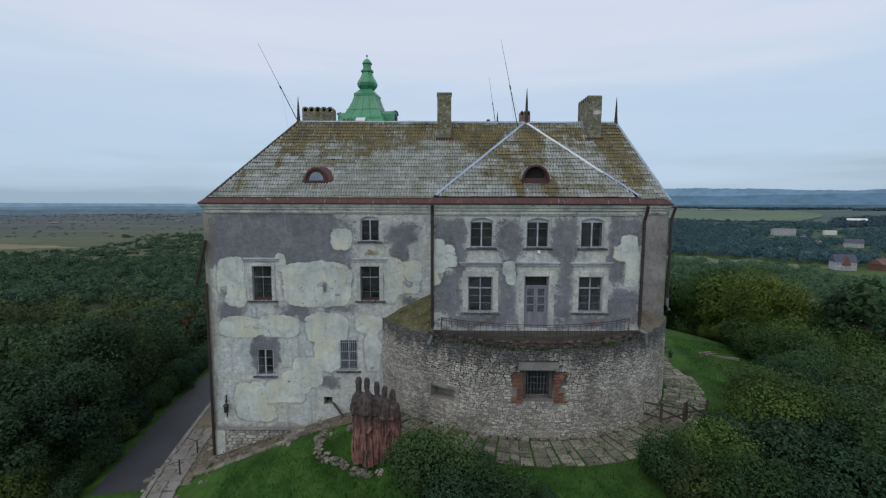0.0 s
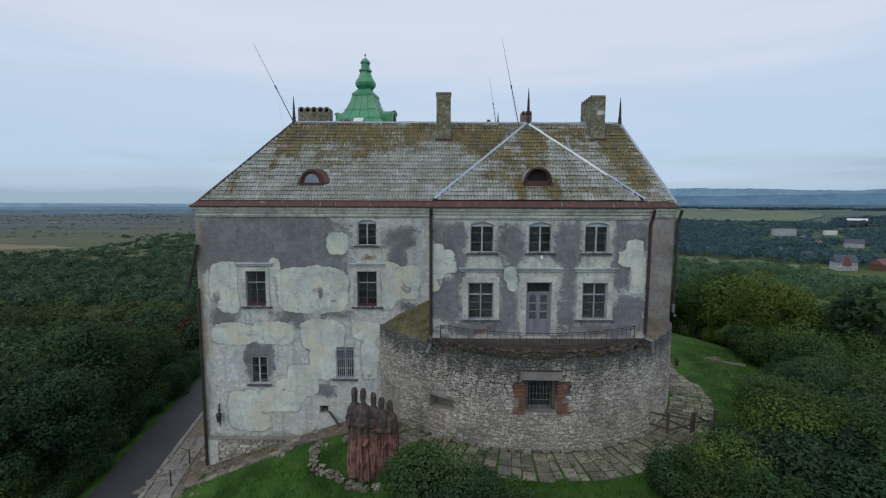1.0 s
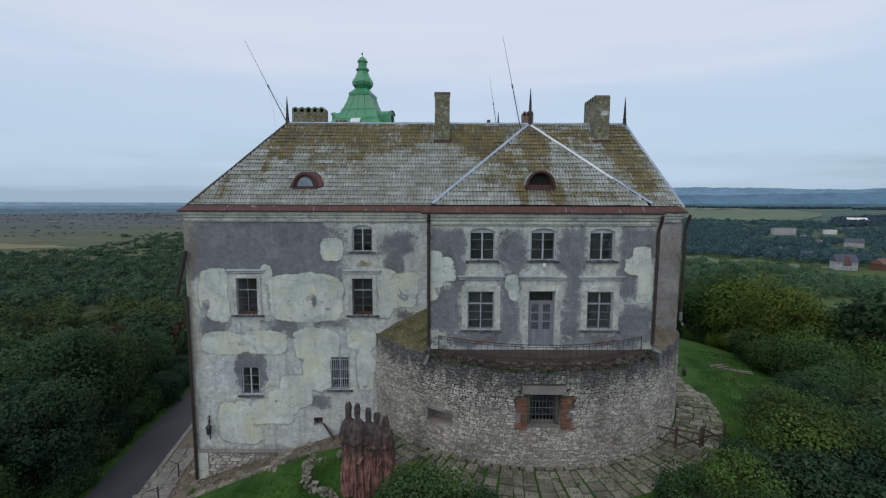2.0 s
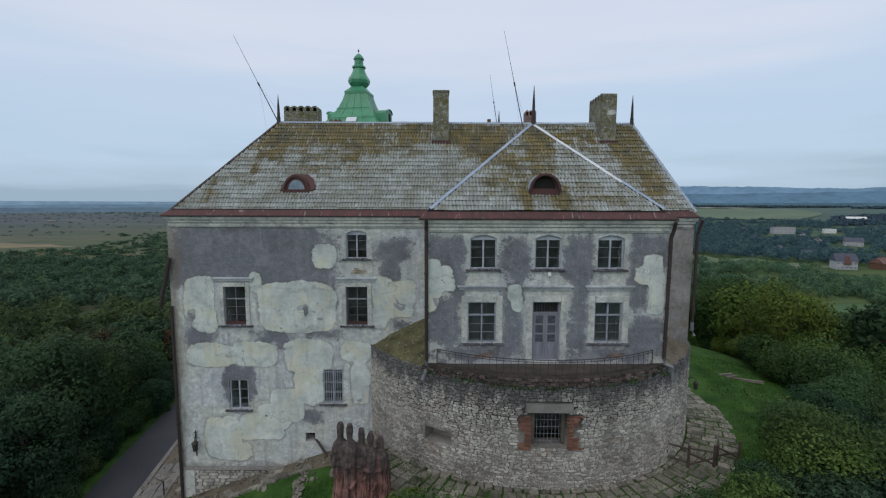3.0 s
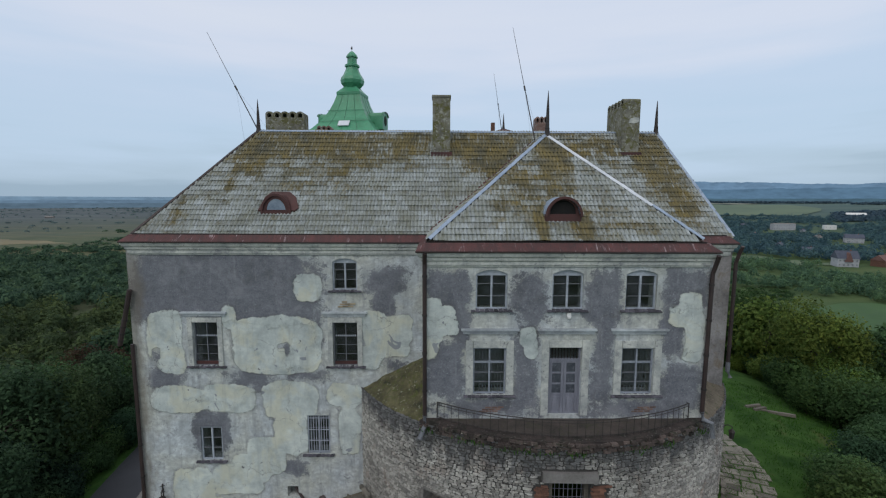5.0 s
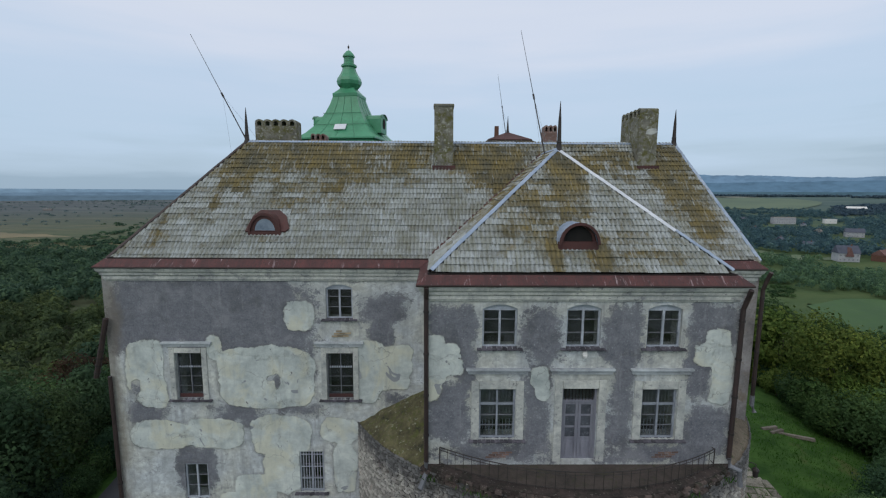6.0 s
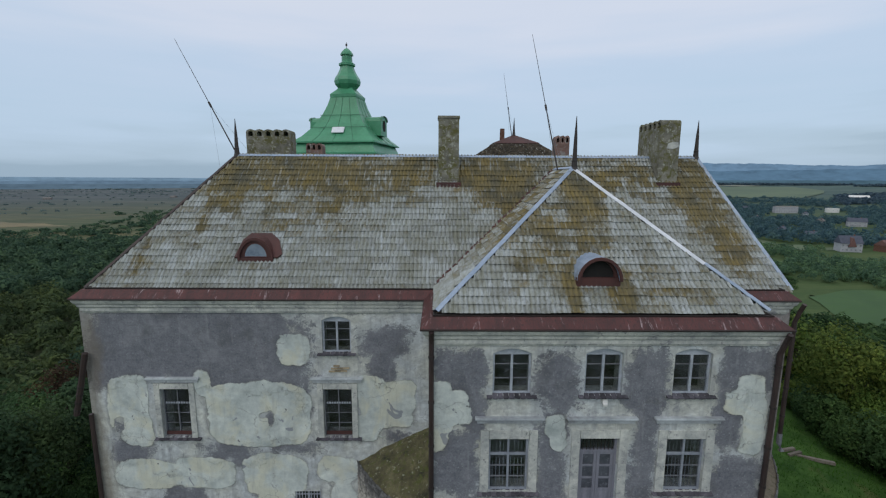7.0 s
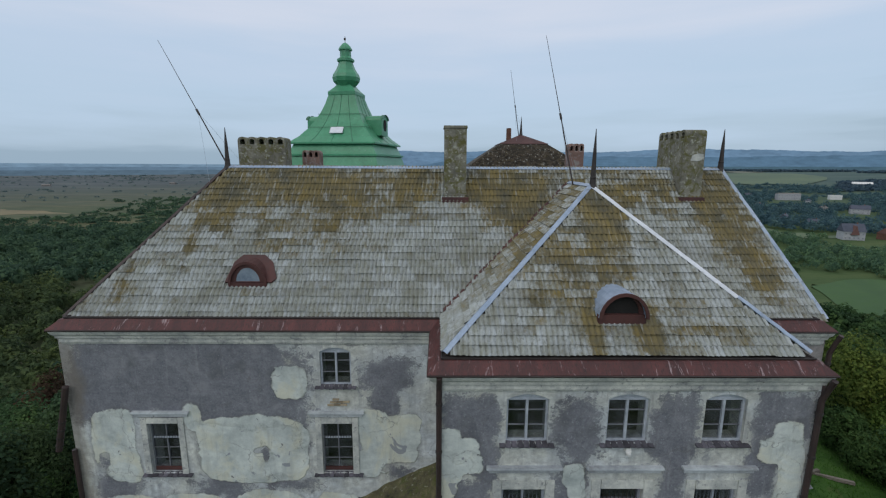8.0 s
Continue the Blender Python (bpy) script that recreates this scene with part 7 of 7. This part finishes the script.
def make_tree(kind, seed, height, radius, material, leaves, leaf, label, low=0.1, clumps=34, at=(0, 0, -400)):
    t = thing("tree" if kind == "tree" else "shrub", label, kind, "wooded slope" if kind == "tree" else "shrubs on the slope", at=at)
    g, heads, soft = crown_geo(seed, height, radius, height * low, clumps, leaves, leaf)
    part("trunk", trunk_geo(heads, height, 0.03 * height if kind == "tree" else 0.06, seed), BARK, t)
    soften(part("crown", g, material, t), soft)
    return t


def tree_at(t, x, y, scale, turn, z=None):
    m = Matrix.Translation((x, y, (hill_height(x, y) if z is None else z) - 0.1)) @ Matrix.Rotation(turn, 4, "Z") @ Matrix.Diagonal((scale, scale, scale, 1))
    return copy_thing(t, m)


rnd = random.Random(101)
first_tree = [(-27.0, 6.0), (-31.0, -6.0), (-30.0, 16.0), (33.0, 26.0), (-28.5, -1.5), (-36.0, 24.0)]
kinds = [
    ("tree", 1, 9.5, 4.2, LEAF, "broad dark green leafy tree on the castle slope"),
    ("tree", 2, 11.0, 4.4, LEAF, "tall dark green leafy tree on the castle slope"),
    ("tree", 3, 8.5, 3.9, LEAFMID, "fresh green leafy tree on the castle slope"),
    ("tree", 4, 9.5, 3.9, LEAFYELLOW, "yellowing leafy tree on the castle slope"),
    ("tree", 5, 10.0, 3.7, LEAF, "dense dark green leafy tree beside the road"),
    ("tree", 6, 9.0, 3.8, LEAFBROWN, "rusty brown leafy tree on the castle slope"),
]
FARTREES = []
for (k, s, hgt, rad, mat_, lab), (x, y) in zip(kinds, first_tree):
    TREES.append(make_tree(k, s, hgt, rad, mat_, 8000, 0.15, lab, at=(x, y, hill_height(x, y) - 0.1)))
for (k, s, hgt, rad, mat_, lab), (x, y) in zip(kinds, ((-70.0, 20.0), (-60.0, 45.0), (-75.0, 38.0), (70.0, 50.0), (62.0, 30.0), (-55.0, 60.0))):
    FARTREES.append(make_tree(k, s + 20, hgt, rad, mat_, 2300, 0.29, lab, at=(x, y, hill_height(x, y) - 0.1)))
shrub_first = [(-0.1, -9.9), (16.5, -6.0), (14.6, -8.4), (-0.7, -8.1)]
shrub_kinds = [
    ("shrub", 11, 2.7, 1.9, LEAFSHRUB, 7500, 0.074, "rounded dense green shrub below the paving"),
    ("shrub", 12, 3.2, 2.2, LEAFMID, 6500, 0.082, "spreading dense green shrub on the slope"),
    ("shrub", 13, 2.6, 1.9, LEAF, 6000, 0.082, "dark green shrub on the slope"),
    ("shrub", 14, 2.0, 1.2, LEAFYELLOW, 4000, 0.07, "small yellow-green shrub beside the statue"),
]
for (k, s, hgt, rad, mat_, n, lf, lab), (x, y) in zip(shrub_kinds, shrub_first):
    SHRUBS.append(make_tree(k, s, hgt, rad, mat_, n, lf, lab, low=0.02, clumps=46, at=(x, y, hill_height(x, y) - 0.1)))

# shrubs before and beside the paving: kind, x, y, scale
for k, x, y, s in ((1, -23.6, -4.5, 0.9), (0, -23.8, 0.5, 0.9), (2, -24.6, 6.5, 1.0), (1, -23.4, -8.5, 1.0), (0, 1.6, -9.8, 0.68), (1, 3.0, -10.2, 0.52), (0, 0.6, -11.0, 0.8), (0, 4.3, -10.6, 0.36), (1, 2.4, -11.6, 0.7),
                   (1, 10.2, -8.9, 0.7), (0, 11.2, -8.0, 0.55), (1, 12.4, -8.6, 0.8), (0, 14.2, -6.6, 0.75), (2, 16.0, -8.2, 1.0), (1, 18.0, -5.0, 1.05), (0, 19.0, -2.0, 0.95), (2, 18.2, -7.4, 1.0), (1, 20.6, -4.6, 1.0),
                   (0, 21.5, -0.6, 1.0), (1, 21.6, -7.2, 1.1), (2, 23.5, -3.0, 1.1), (0, 24.0, 1.2, 1.1), (1, 12.2, -11.0, 0.95), (2, 14.6, -11.2, 1.0), (0, 17.0, -10.8, 1.1),
                   (1, 20.0, -10.5, 1.2), (0, 23.4, -8.6, 1.2), (1, 26.0, -5.5, 1.25), (2, 26.5, -1.0, 1.25), (0, 27.0, 3.4, 1.2), (2, 10.6, -10.2, 0.7), (3, 26.6, 9.0, 1.2),
                   (3, 27.6, 12.0, 1.5), (1, 28.5, 7.0, 1.3), (0, 29.5, 0.5, 1.35), (2, 29.0, -6.0, 1.4), (0, -24.2, 12.0, 1.0), (2, -24.0, 3.0, 1.0)):
    tree_at(SHRUBS[k], x, y, s * rnd.uniform(0.92, 1.08), rnd.uniform(0, math.tau))

for k in range(26):
    y = -12.0 + 1.7 * k
    x = road_edge(-3.3)((y + 24.0) / 62.0)[0] + rnd.uniform(-0.7, 0.4)
    tree_at(SHRUBS[rnd.choice((0, 1, 2, 2))], x, y, rnd.uniform(0.5, 1.0), rnd.uniform(0, math.tau))
for k, x, y, s in ((4, -24.6, -4.0, 0.72), (0, -25.0, 2.0, 0.75), (1, -26.0, 9.0, 0.72), (4, -27.4, 14.0, 0.8), (2, -24.4, -10.0, 0.8)):
    tree_at(TREES[k], x, y, s, rnd.uniform(0, math.tau))

for k in range(34):
    y = rnd.uniform(6, 42)
    x = 26.5 + 0.28 * y + rnd.uniform(0, 9)
    tree_at((SHRUBS + TREES[2:4])[rnd.choice((0, 1, 3, 4, 5, 5))], x, y, rnd.uniform(0.5, 0.75), rnd.uniform(0, math.tau), hill_height(x, y) - 1.0)
for k in range(22):
    y = -1.0 + 1.25 * k
    x = 27.4 + 0.22 * y + rnd.uniform(-1.6, 2.6)
    tree_at(SHRUBS[rnd.choice((0, 1, 3, 3))], x, y, rnd.uniform(0.75, 1.25), rnd.uniform(0, math.tau))
# wooded slopes to both sides
placed = [(x, y) for x, y in first_tree] + [(t.location.x, t.location.y) for t in FARTREES]


def road_x(y):
    return road_edge(0)(min(1.0, (y + 24.0) / 62.0))[0] if y < 38 else -999.0


def free_spot(x, y, gap):
    return all((x - a) ** 2 + (y - b) ** 2 > gap * gap for a, b in placed)


count = 0
for _ in range(6000):
    if count >= 230:
        break
    side = rnd.random()
    if side < 0.5:
        x, y = rnd.uniform(-85, -22), rnd.uniform(-22, 75)
        if y < 38 and x > road_x(y) - 4.0:
            continue
        if x > -27 and y > 38:
            continue
    else:
        x, y = rnd.uniform(24, 95), rnd.uniform(-18, 95)
        if x < 31 and y < 16:
            continue
        if math.hypot(x - 4, y - 9) < 27:
            continue
    if not free_spot(x, y, 4.9):
        continue
    placed.append((x, y))
    k = rnd.choice((0, 0, 1, 2, 2, 4) if x < 0 else (0, 1, 2, 2, 4)) if rnd.random() < 0.9 else (5 if x < 0 else 3)
    if x > 25 and y > 12 and x < 42 and rnd.random() < 0.6:
        k = 3
    near = smoothstep(26, 42, abs(x))
    stock = TREES if math.hypot(x, y + 20) < 46 else FARTREES
    low = 0.62 if x > 42 else 1.0
    tree_at(stock[k], x, y, rnd.uniform(0.72, 1.3) * (0.72 + 0.3 * near) * low, rnd.uniform(0, math.tau))
    count += 1


def woodland(spots, seed, quads, size, material, name, label):
    """Far woods: many small lumpy crowns of loose leaves, joined."""
    r = np.random.RandomState(seed)
    v, soft = [], []
    for x, y, z, h, w in spots:
        d = r.normal(size=(quads, 3))
        d /= np.linalg.norm(d, axis=1)[:, None]
        d[:, 2] = np.abs(d[:, 2]) * 1.0 - 0.25
        lump = 1 + 0.3 * np.sin(d[:, 0] * 4 + x) * np.cos(d[:, 1] * 5 + y)
        p = np.array([x, y, z + h * 0.45]) + d * np.array([w, w, h * 0.55]) * (lump * r.uniform(0.75, 1.02, quads))[:, None]
        n = d + r.normal(scale=0.45, size=(quads, 3)) + np.array([0, 0, 0.3])
        n /= np.linalg.norm(n, axis=1)[:, None]
        v.append(leaf_quads(p, n, size * w * r.uniform(0.6, 1.3, quads), r, 0.8))
        s = d * 1.0 + n * 0.18
        soft.append(np.repeat(s / np.linalg.norm(s, axis=1)[:, None], 4, axis=0))
    g = Geo()
    g.v = np.vstack(v).tolist()
    g.f = np.arange(len(g.v)).reshape(-1, 4).tolist()
    ob = solid(name, g, material, label, "woodland", kind="stuff")
    soften(ob, np.vstack(soft))
    return ob


def scatter(n, seed, pick):
    r = random.Random(seed)
    out = []
    for _ in range(n * 12):
        if len(out) >= n:
            break
        s = pick(r)
        if s:
            x, y, h, w = s
            out.append((x, y, land_height(x, y) - 0.3, h, w))
    return out


def left_wood(r):
    y = 45 + 395 * r.random() ** 0.75
    x = -r.uniform(0.3, 1.2) * (y + 27)
    if x > -27 or (x > -86 and y < 76) or y > 415 + 45 * noise.noise(Vector((x * 0.012, 0.3, 0.1))):
        return None
    big = r.uniform(0.55, 1.25)
    return x, y, 11 * big * r.uniform(0.85, 1.2), 5.6 * big


def right_wood(r):
    az, d = radians(r.uniform(4, 64)), r.uniform(85, 268)
    x, y = d * math.sin(az), d * math.cos(az) - 15
    if x < 95 and y < 95:
        return None
    gap = noise.noise(Vector((x * 0.012, y * 0.012, 4.0)))
    if d > 235 and gap < 0.0 and r.random() > 0.3:
        return None
    return x, y, r.uniform(5, 12), r.uniform(2.6, 5.2)


def rough_bushes(r):
    az, d = radians(r.uniform(30, 58)), r.uniform(180, 372)
    x, y = d * math.sin(az), d * math.cos(az) - 15
    if noise.noise(Vector((x * 0.02, y * 0.02, 8.0))) < -0.05 or (d > 272 and math.degrees(az) > 40):
        return None
    return x, y, r.uniform(1.0, 4.0), r.uniform(0.8, 2.6)


def scrub(r):
    az, d = radians(r.uniform(-66, -8)), 400 + 620 * r.random() ** 1.9
    x, y = d * math.sin(az), d * math.cos(az) - 15
    n = noise.noise(Vector((x * 0.006, y * 0.012, 5.0))) + 0.5 - smoothstep(480, 1000, d) * 0.75 + 0.75 * smoothstep(-40.0, -28.0, math.degrees(az))
    if n < 0.0 or (-810 < x < -480 and 535 < y < 700):
        return None
    return x, y, r.uniform(2, 6.5), r.uniform(2.4, 6)


every = scatter(1600, 5, left_wood)
woodland([s for s in every if s[1] < 210], 1, 220, 0.12, LEAF, "woodland", "dense dark green woods below the castle hill")
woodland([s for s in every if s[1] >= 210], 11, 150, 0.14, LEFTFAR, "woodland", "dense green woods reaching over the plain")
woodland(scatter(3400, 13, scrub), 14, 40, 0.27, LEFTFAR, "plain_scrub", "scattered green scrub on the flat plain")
woodland(scatter(1150, 6, right_wood), 2, 150, 0.17, LEAFMID, "woodland", "dark green woods at the foot of the slope")


VILLAGE = [(385, 392), (690, 862), (787, 865), (1100, 1142), (607, 620), (421, 392)]


def clear_of_houses(x, y, wide=1.0):
    """False beside a house and on the line from it towards the castle."""
    for hx, hy in VILLAGE:
        d = math.hypot(hx, hy)
        ahead = (x * hx + y * hy) / d - d
        aside = abs(x * hy - y * hx) / d
        if -0.16 * d < ahead < 14 and aside < 9 + 0.014 * d * wide:
            return False
    return True


woodland(scatter(420, 23, rough_bushes), 24, 60, 0.22, LEAFMID, "rough_scrub", "low bushes in the rough grass before the village")


def belt(r):
    """Woods round the village."""
    az, d = radians(r.uniform(24, 52)), 595 + 960 * r.random()
    x, y = d * math.sin(az), d * math.cos(az) - 15
    n = noise.noise(Vector((x * 0.0045, y * 0.011, 1.0))) + 0.5 * noise.noise(Vector((x * 0.014, y * 0.02, 2.0)))
    if n < -0.3 or not clear_of_houses(x, y):
        return None
    return x, y, r.uniform(6, 14), r.uniform(3.2, 6.5)


def near_belt(r):
    """The belt between the meadow and the rough grass."""
    az, d = radians(r.uniform(22, 58)), r.uniform(372, 530)
    x, y = d * math.sin(az), d * math.cos(az) - 15
    n = noise.noise(Vector((x * 0.011, y * 0.016, 6.0)))
    if n < -0.22 or not clear_of_houses(x, y):
        return None
    return x, y, r.uniform(4, 11), r.uniform(2.2, 5.0)


def left_belt(r):
    az, d = radians(r.uniform(-64, -8)), r.uniform(1050, 3100)
    x, y = d * math.sin(az), d * math.cos(az) - 15
    n = noise.noise(Vector((x * 0.002, y * 0.007, 7.0)))
    if n < 0.42 - 0.36 * smoothstep(1500, 2900, d) and r.random() > 0.12:
        return None
    return x, y, r.uniform(3, 8), r.uniform(1.6, 4.4) * (1 + d / 3500)


def hill_wood(r):
    az, d = radians(r.uniform(-16, 64)), r.uniform(1400, 2800)
    x, y = d * math.sin(az), d * math.cos(az) - 15
    n = noise.noise(Vector((x * 0.0012, y * 0.004, 9.0))) + smoothstep(2300, 3300, d) * 0.5
    if n < 0.12 or (d < 2280 and 10 < math.degrees(az) < 42) or (d < 2520 and math.degrees(az) < 37):
        return None
    return x, y, r.uniform(7, 13), r.uniform(7, 14)


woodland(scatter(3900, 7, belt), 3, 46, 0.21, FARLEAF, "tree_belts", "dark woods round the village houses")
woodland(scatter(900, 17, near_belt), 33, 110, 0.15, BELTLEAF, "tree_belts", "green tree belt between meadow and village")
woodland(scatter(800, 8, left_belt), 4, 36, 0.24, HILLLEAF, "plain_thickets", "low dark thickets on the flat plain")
woodland(scatter(3000, 9, hill_wood), 5, 36, 0.3, HILLLEAF, "hill_woods", "woods on the far hills, tinted blue-green for haze")


# ---- village ----
def house(x, y, w, d, h, roof_h, turn, wall, top, label, storeys=2, cols=4):
    z = land_height(x, y)
    t = thing("house", label, "house", "village houses", at=(x, y, z))
    t.rotation_euler = (0, 0, radians(turn))
    g = Geo()
    g.box(-w / 2, w / 2, -d / 2, d / 2, -1.0, h)
    part("wall", g, wall, t)
    g = Geo()
    o = 0.6
    if roof_h > 0.8:
        a, b = -w / 2 - o, w / 2 + o
        g.loft([[(a, -d / 2 - o, h - 0.1), (a, 0, h + roof_h), (a, d / 2 + o, h - 0.1)], [(b, -d / 2 - o, h - 0.1), (b, 0, h + roof_h), (b, d / 2 + o, h - 0.1)]])
    else:
        g.box(-w / 2 - 0.3, w / 2 + 0.3, -d / 2 - 0.3, d / 2 + 0.3, h, h + roof_h)
    rf = part("roof", g, top, t)
    if roof_h > 0.8:
        g = Geo()
        g.box(w * 0.2, w * 0.2 + 0.8, -0.4, 0.4, h + roof_h * 0.5, h + roof_h + 1.0)
        part("chimney", g, BRICK, rf)
    for s in range(storeys):
        for c in range(cols):
            g = Geo()
            cx = -w / 2 + w * (c + 0.5) / cols
            cz = h * (s + 0.5) / storeys
            g.box(cx - 0.6, cx + 0.6, -d / 2 - 0.05, -d / 2 + 0.05, cz - 0.75, cz + 0.75)
            part("window", g, GLASS, t)
    return t


big = house(385, 392, 17, 11, 8.0, 7.0, -14, WHITEPAINT, DARKROOF, "large white house with a dark blue-grey roof", 2, 5)
g = Geo()
g.loft([[(-3.2, -6.9, 5.0), (0.0, -6.9, 13.6), (3.2, -6.9, 5.0)], [(-3.2, 0, 5.0), (0.0, 0, 13.6), (3.2, 0, 5.0)]])
part("gable", g, REDROOF, big, "red boarded gable")
house(787, 865, 20, 10, 8, 0.6, -20, PLASTIC, PLASTIC, "bright white flat-roofed building among trees", 1, 3)
house(690, 862, 40, 12, 12.5, 1.2, -10, WHITEPAINT, CONCRETE, "long grey two-storey block among trees", 2, 9)
house(1100, 1142, 40, 16, 8, 5, -30, WHITEPAINT, PLASTIC, "long farm building with a pale roof on the far rise", 1, 5)
house(607, 620, 21, 12, 7, 5.5, -30, WHITEPAINT, DARKROOF, "white house with a dark hipped roof among trees", 2, 4)
house(421, 392, 15, 11, 6, 5.0, 20, BRICK, REDROOF, "brick house with a red roof at the meadow", 1, 3)
r = random.Random(77)
for k in range(12):
    az, d = radians(r.uniform(35, 47)), r.uniform(640, 1150)
    x, y = d * math.sin(az), d * math.cos(az)
    if not clear_of_houses(x, y, 0.5):
        continue
    house(x, y, r.uniform(8, 13), r.uniform(7, 9), r.uniform(3.5, 5.5), r.uniform(2.5, 4.0), r.uniform(-40, 40), WHITEPAINT, r.choice((DARKROOF, DARKROOF, CONCRETE)),
          "small village house with a pitched roof", 1, 3)
for x, y in ((-900, 1500), (-620, 1900), (-1150, 1300)):
    house(x, y, 20, 10, 4, 2.2, r.uniform(-20, 20), CONCRETE, CONCRETE, "pale farm building on the plain", 1, 5)
# orchard rows at the meadow edge
rnd = random.Random(15)
spots = []
for row in range(3):
    for k in range(11):
        x, y = 236 + 8.5 * row + 5.2 * k + rnd.gauss(0, 0.9), 310 + 5 * row - 7.5 * k + rnd.gauss(0, 0.9)
        if rnd.random() < 0.8:
            spots.append((x, y, land_height(x, y), rnd.uniform(1.8, 3.6), rnd.uniform(1.0, 1.9)))
woodland(spots, 12, 44, 0.3, LEAFMID, "hedge_row", "rows of small round trees in a meadow")

# lawn and joint grass
rnd = random.Random(64)
pts = []
for _ in range(5200):
    x, y = rnd.uniform(-12, 0), rnd.uniform(-11, -2.9)
    pts.append((x, y, hill_height(x, y)))
for _ in range(2600):
    a, r_ = radians(rnd.uniform(-55, 60)), rnd.uniform(12.5, 15.5)
    x, y = BX + r_ * math.sin(a), BY - r_ * math.cos(a)
    pts.append((x, y, hill_height(x, y)))
for _ in range(3600):
    x, y = rnd.uniform(17, 27), rnd.uniform(-2, 14)
    if x > 17.6 + 0.3 * y:
        pts.append((x, y, hill_height(x, y)))
for _ in range(1500):
    a, r_ = radians(rnd.uniform(-55, 78)), rnd.uniform(BR + 0.2, 12.7)
    pts.append((BX + r_ * math.sin(a), BY - r_ * math.cos(a), -0.29))
blades(pts, 0.13, 5, GRASSLEAF, "lawn_grass", "short green grass on the castle lawn", 0.2)

# ---- pieces of walls and roofs nearest the walk ----
sheet_parts(bay_sheets, MOSS_BAY, bay_roof)
sheet_parts(single, MOSS_MAIN, roof)
for shape, m in near_stones:
    g = Geo()
    g.loft(shape)
    ob = part("stone", g, STONE, core)
    ob.matrix_basis = m
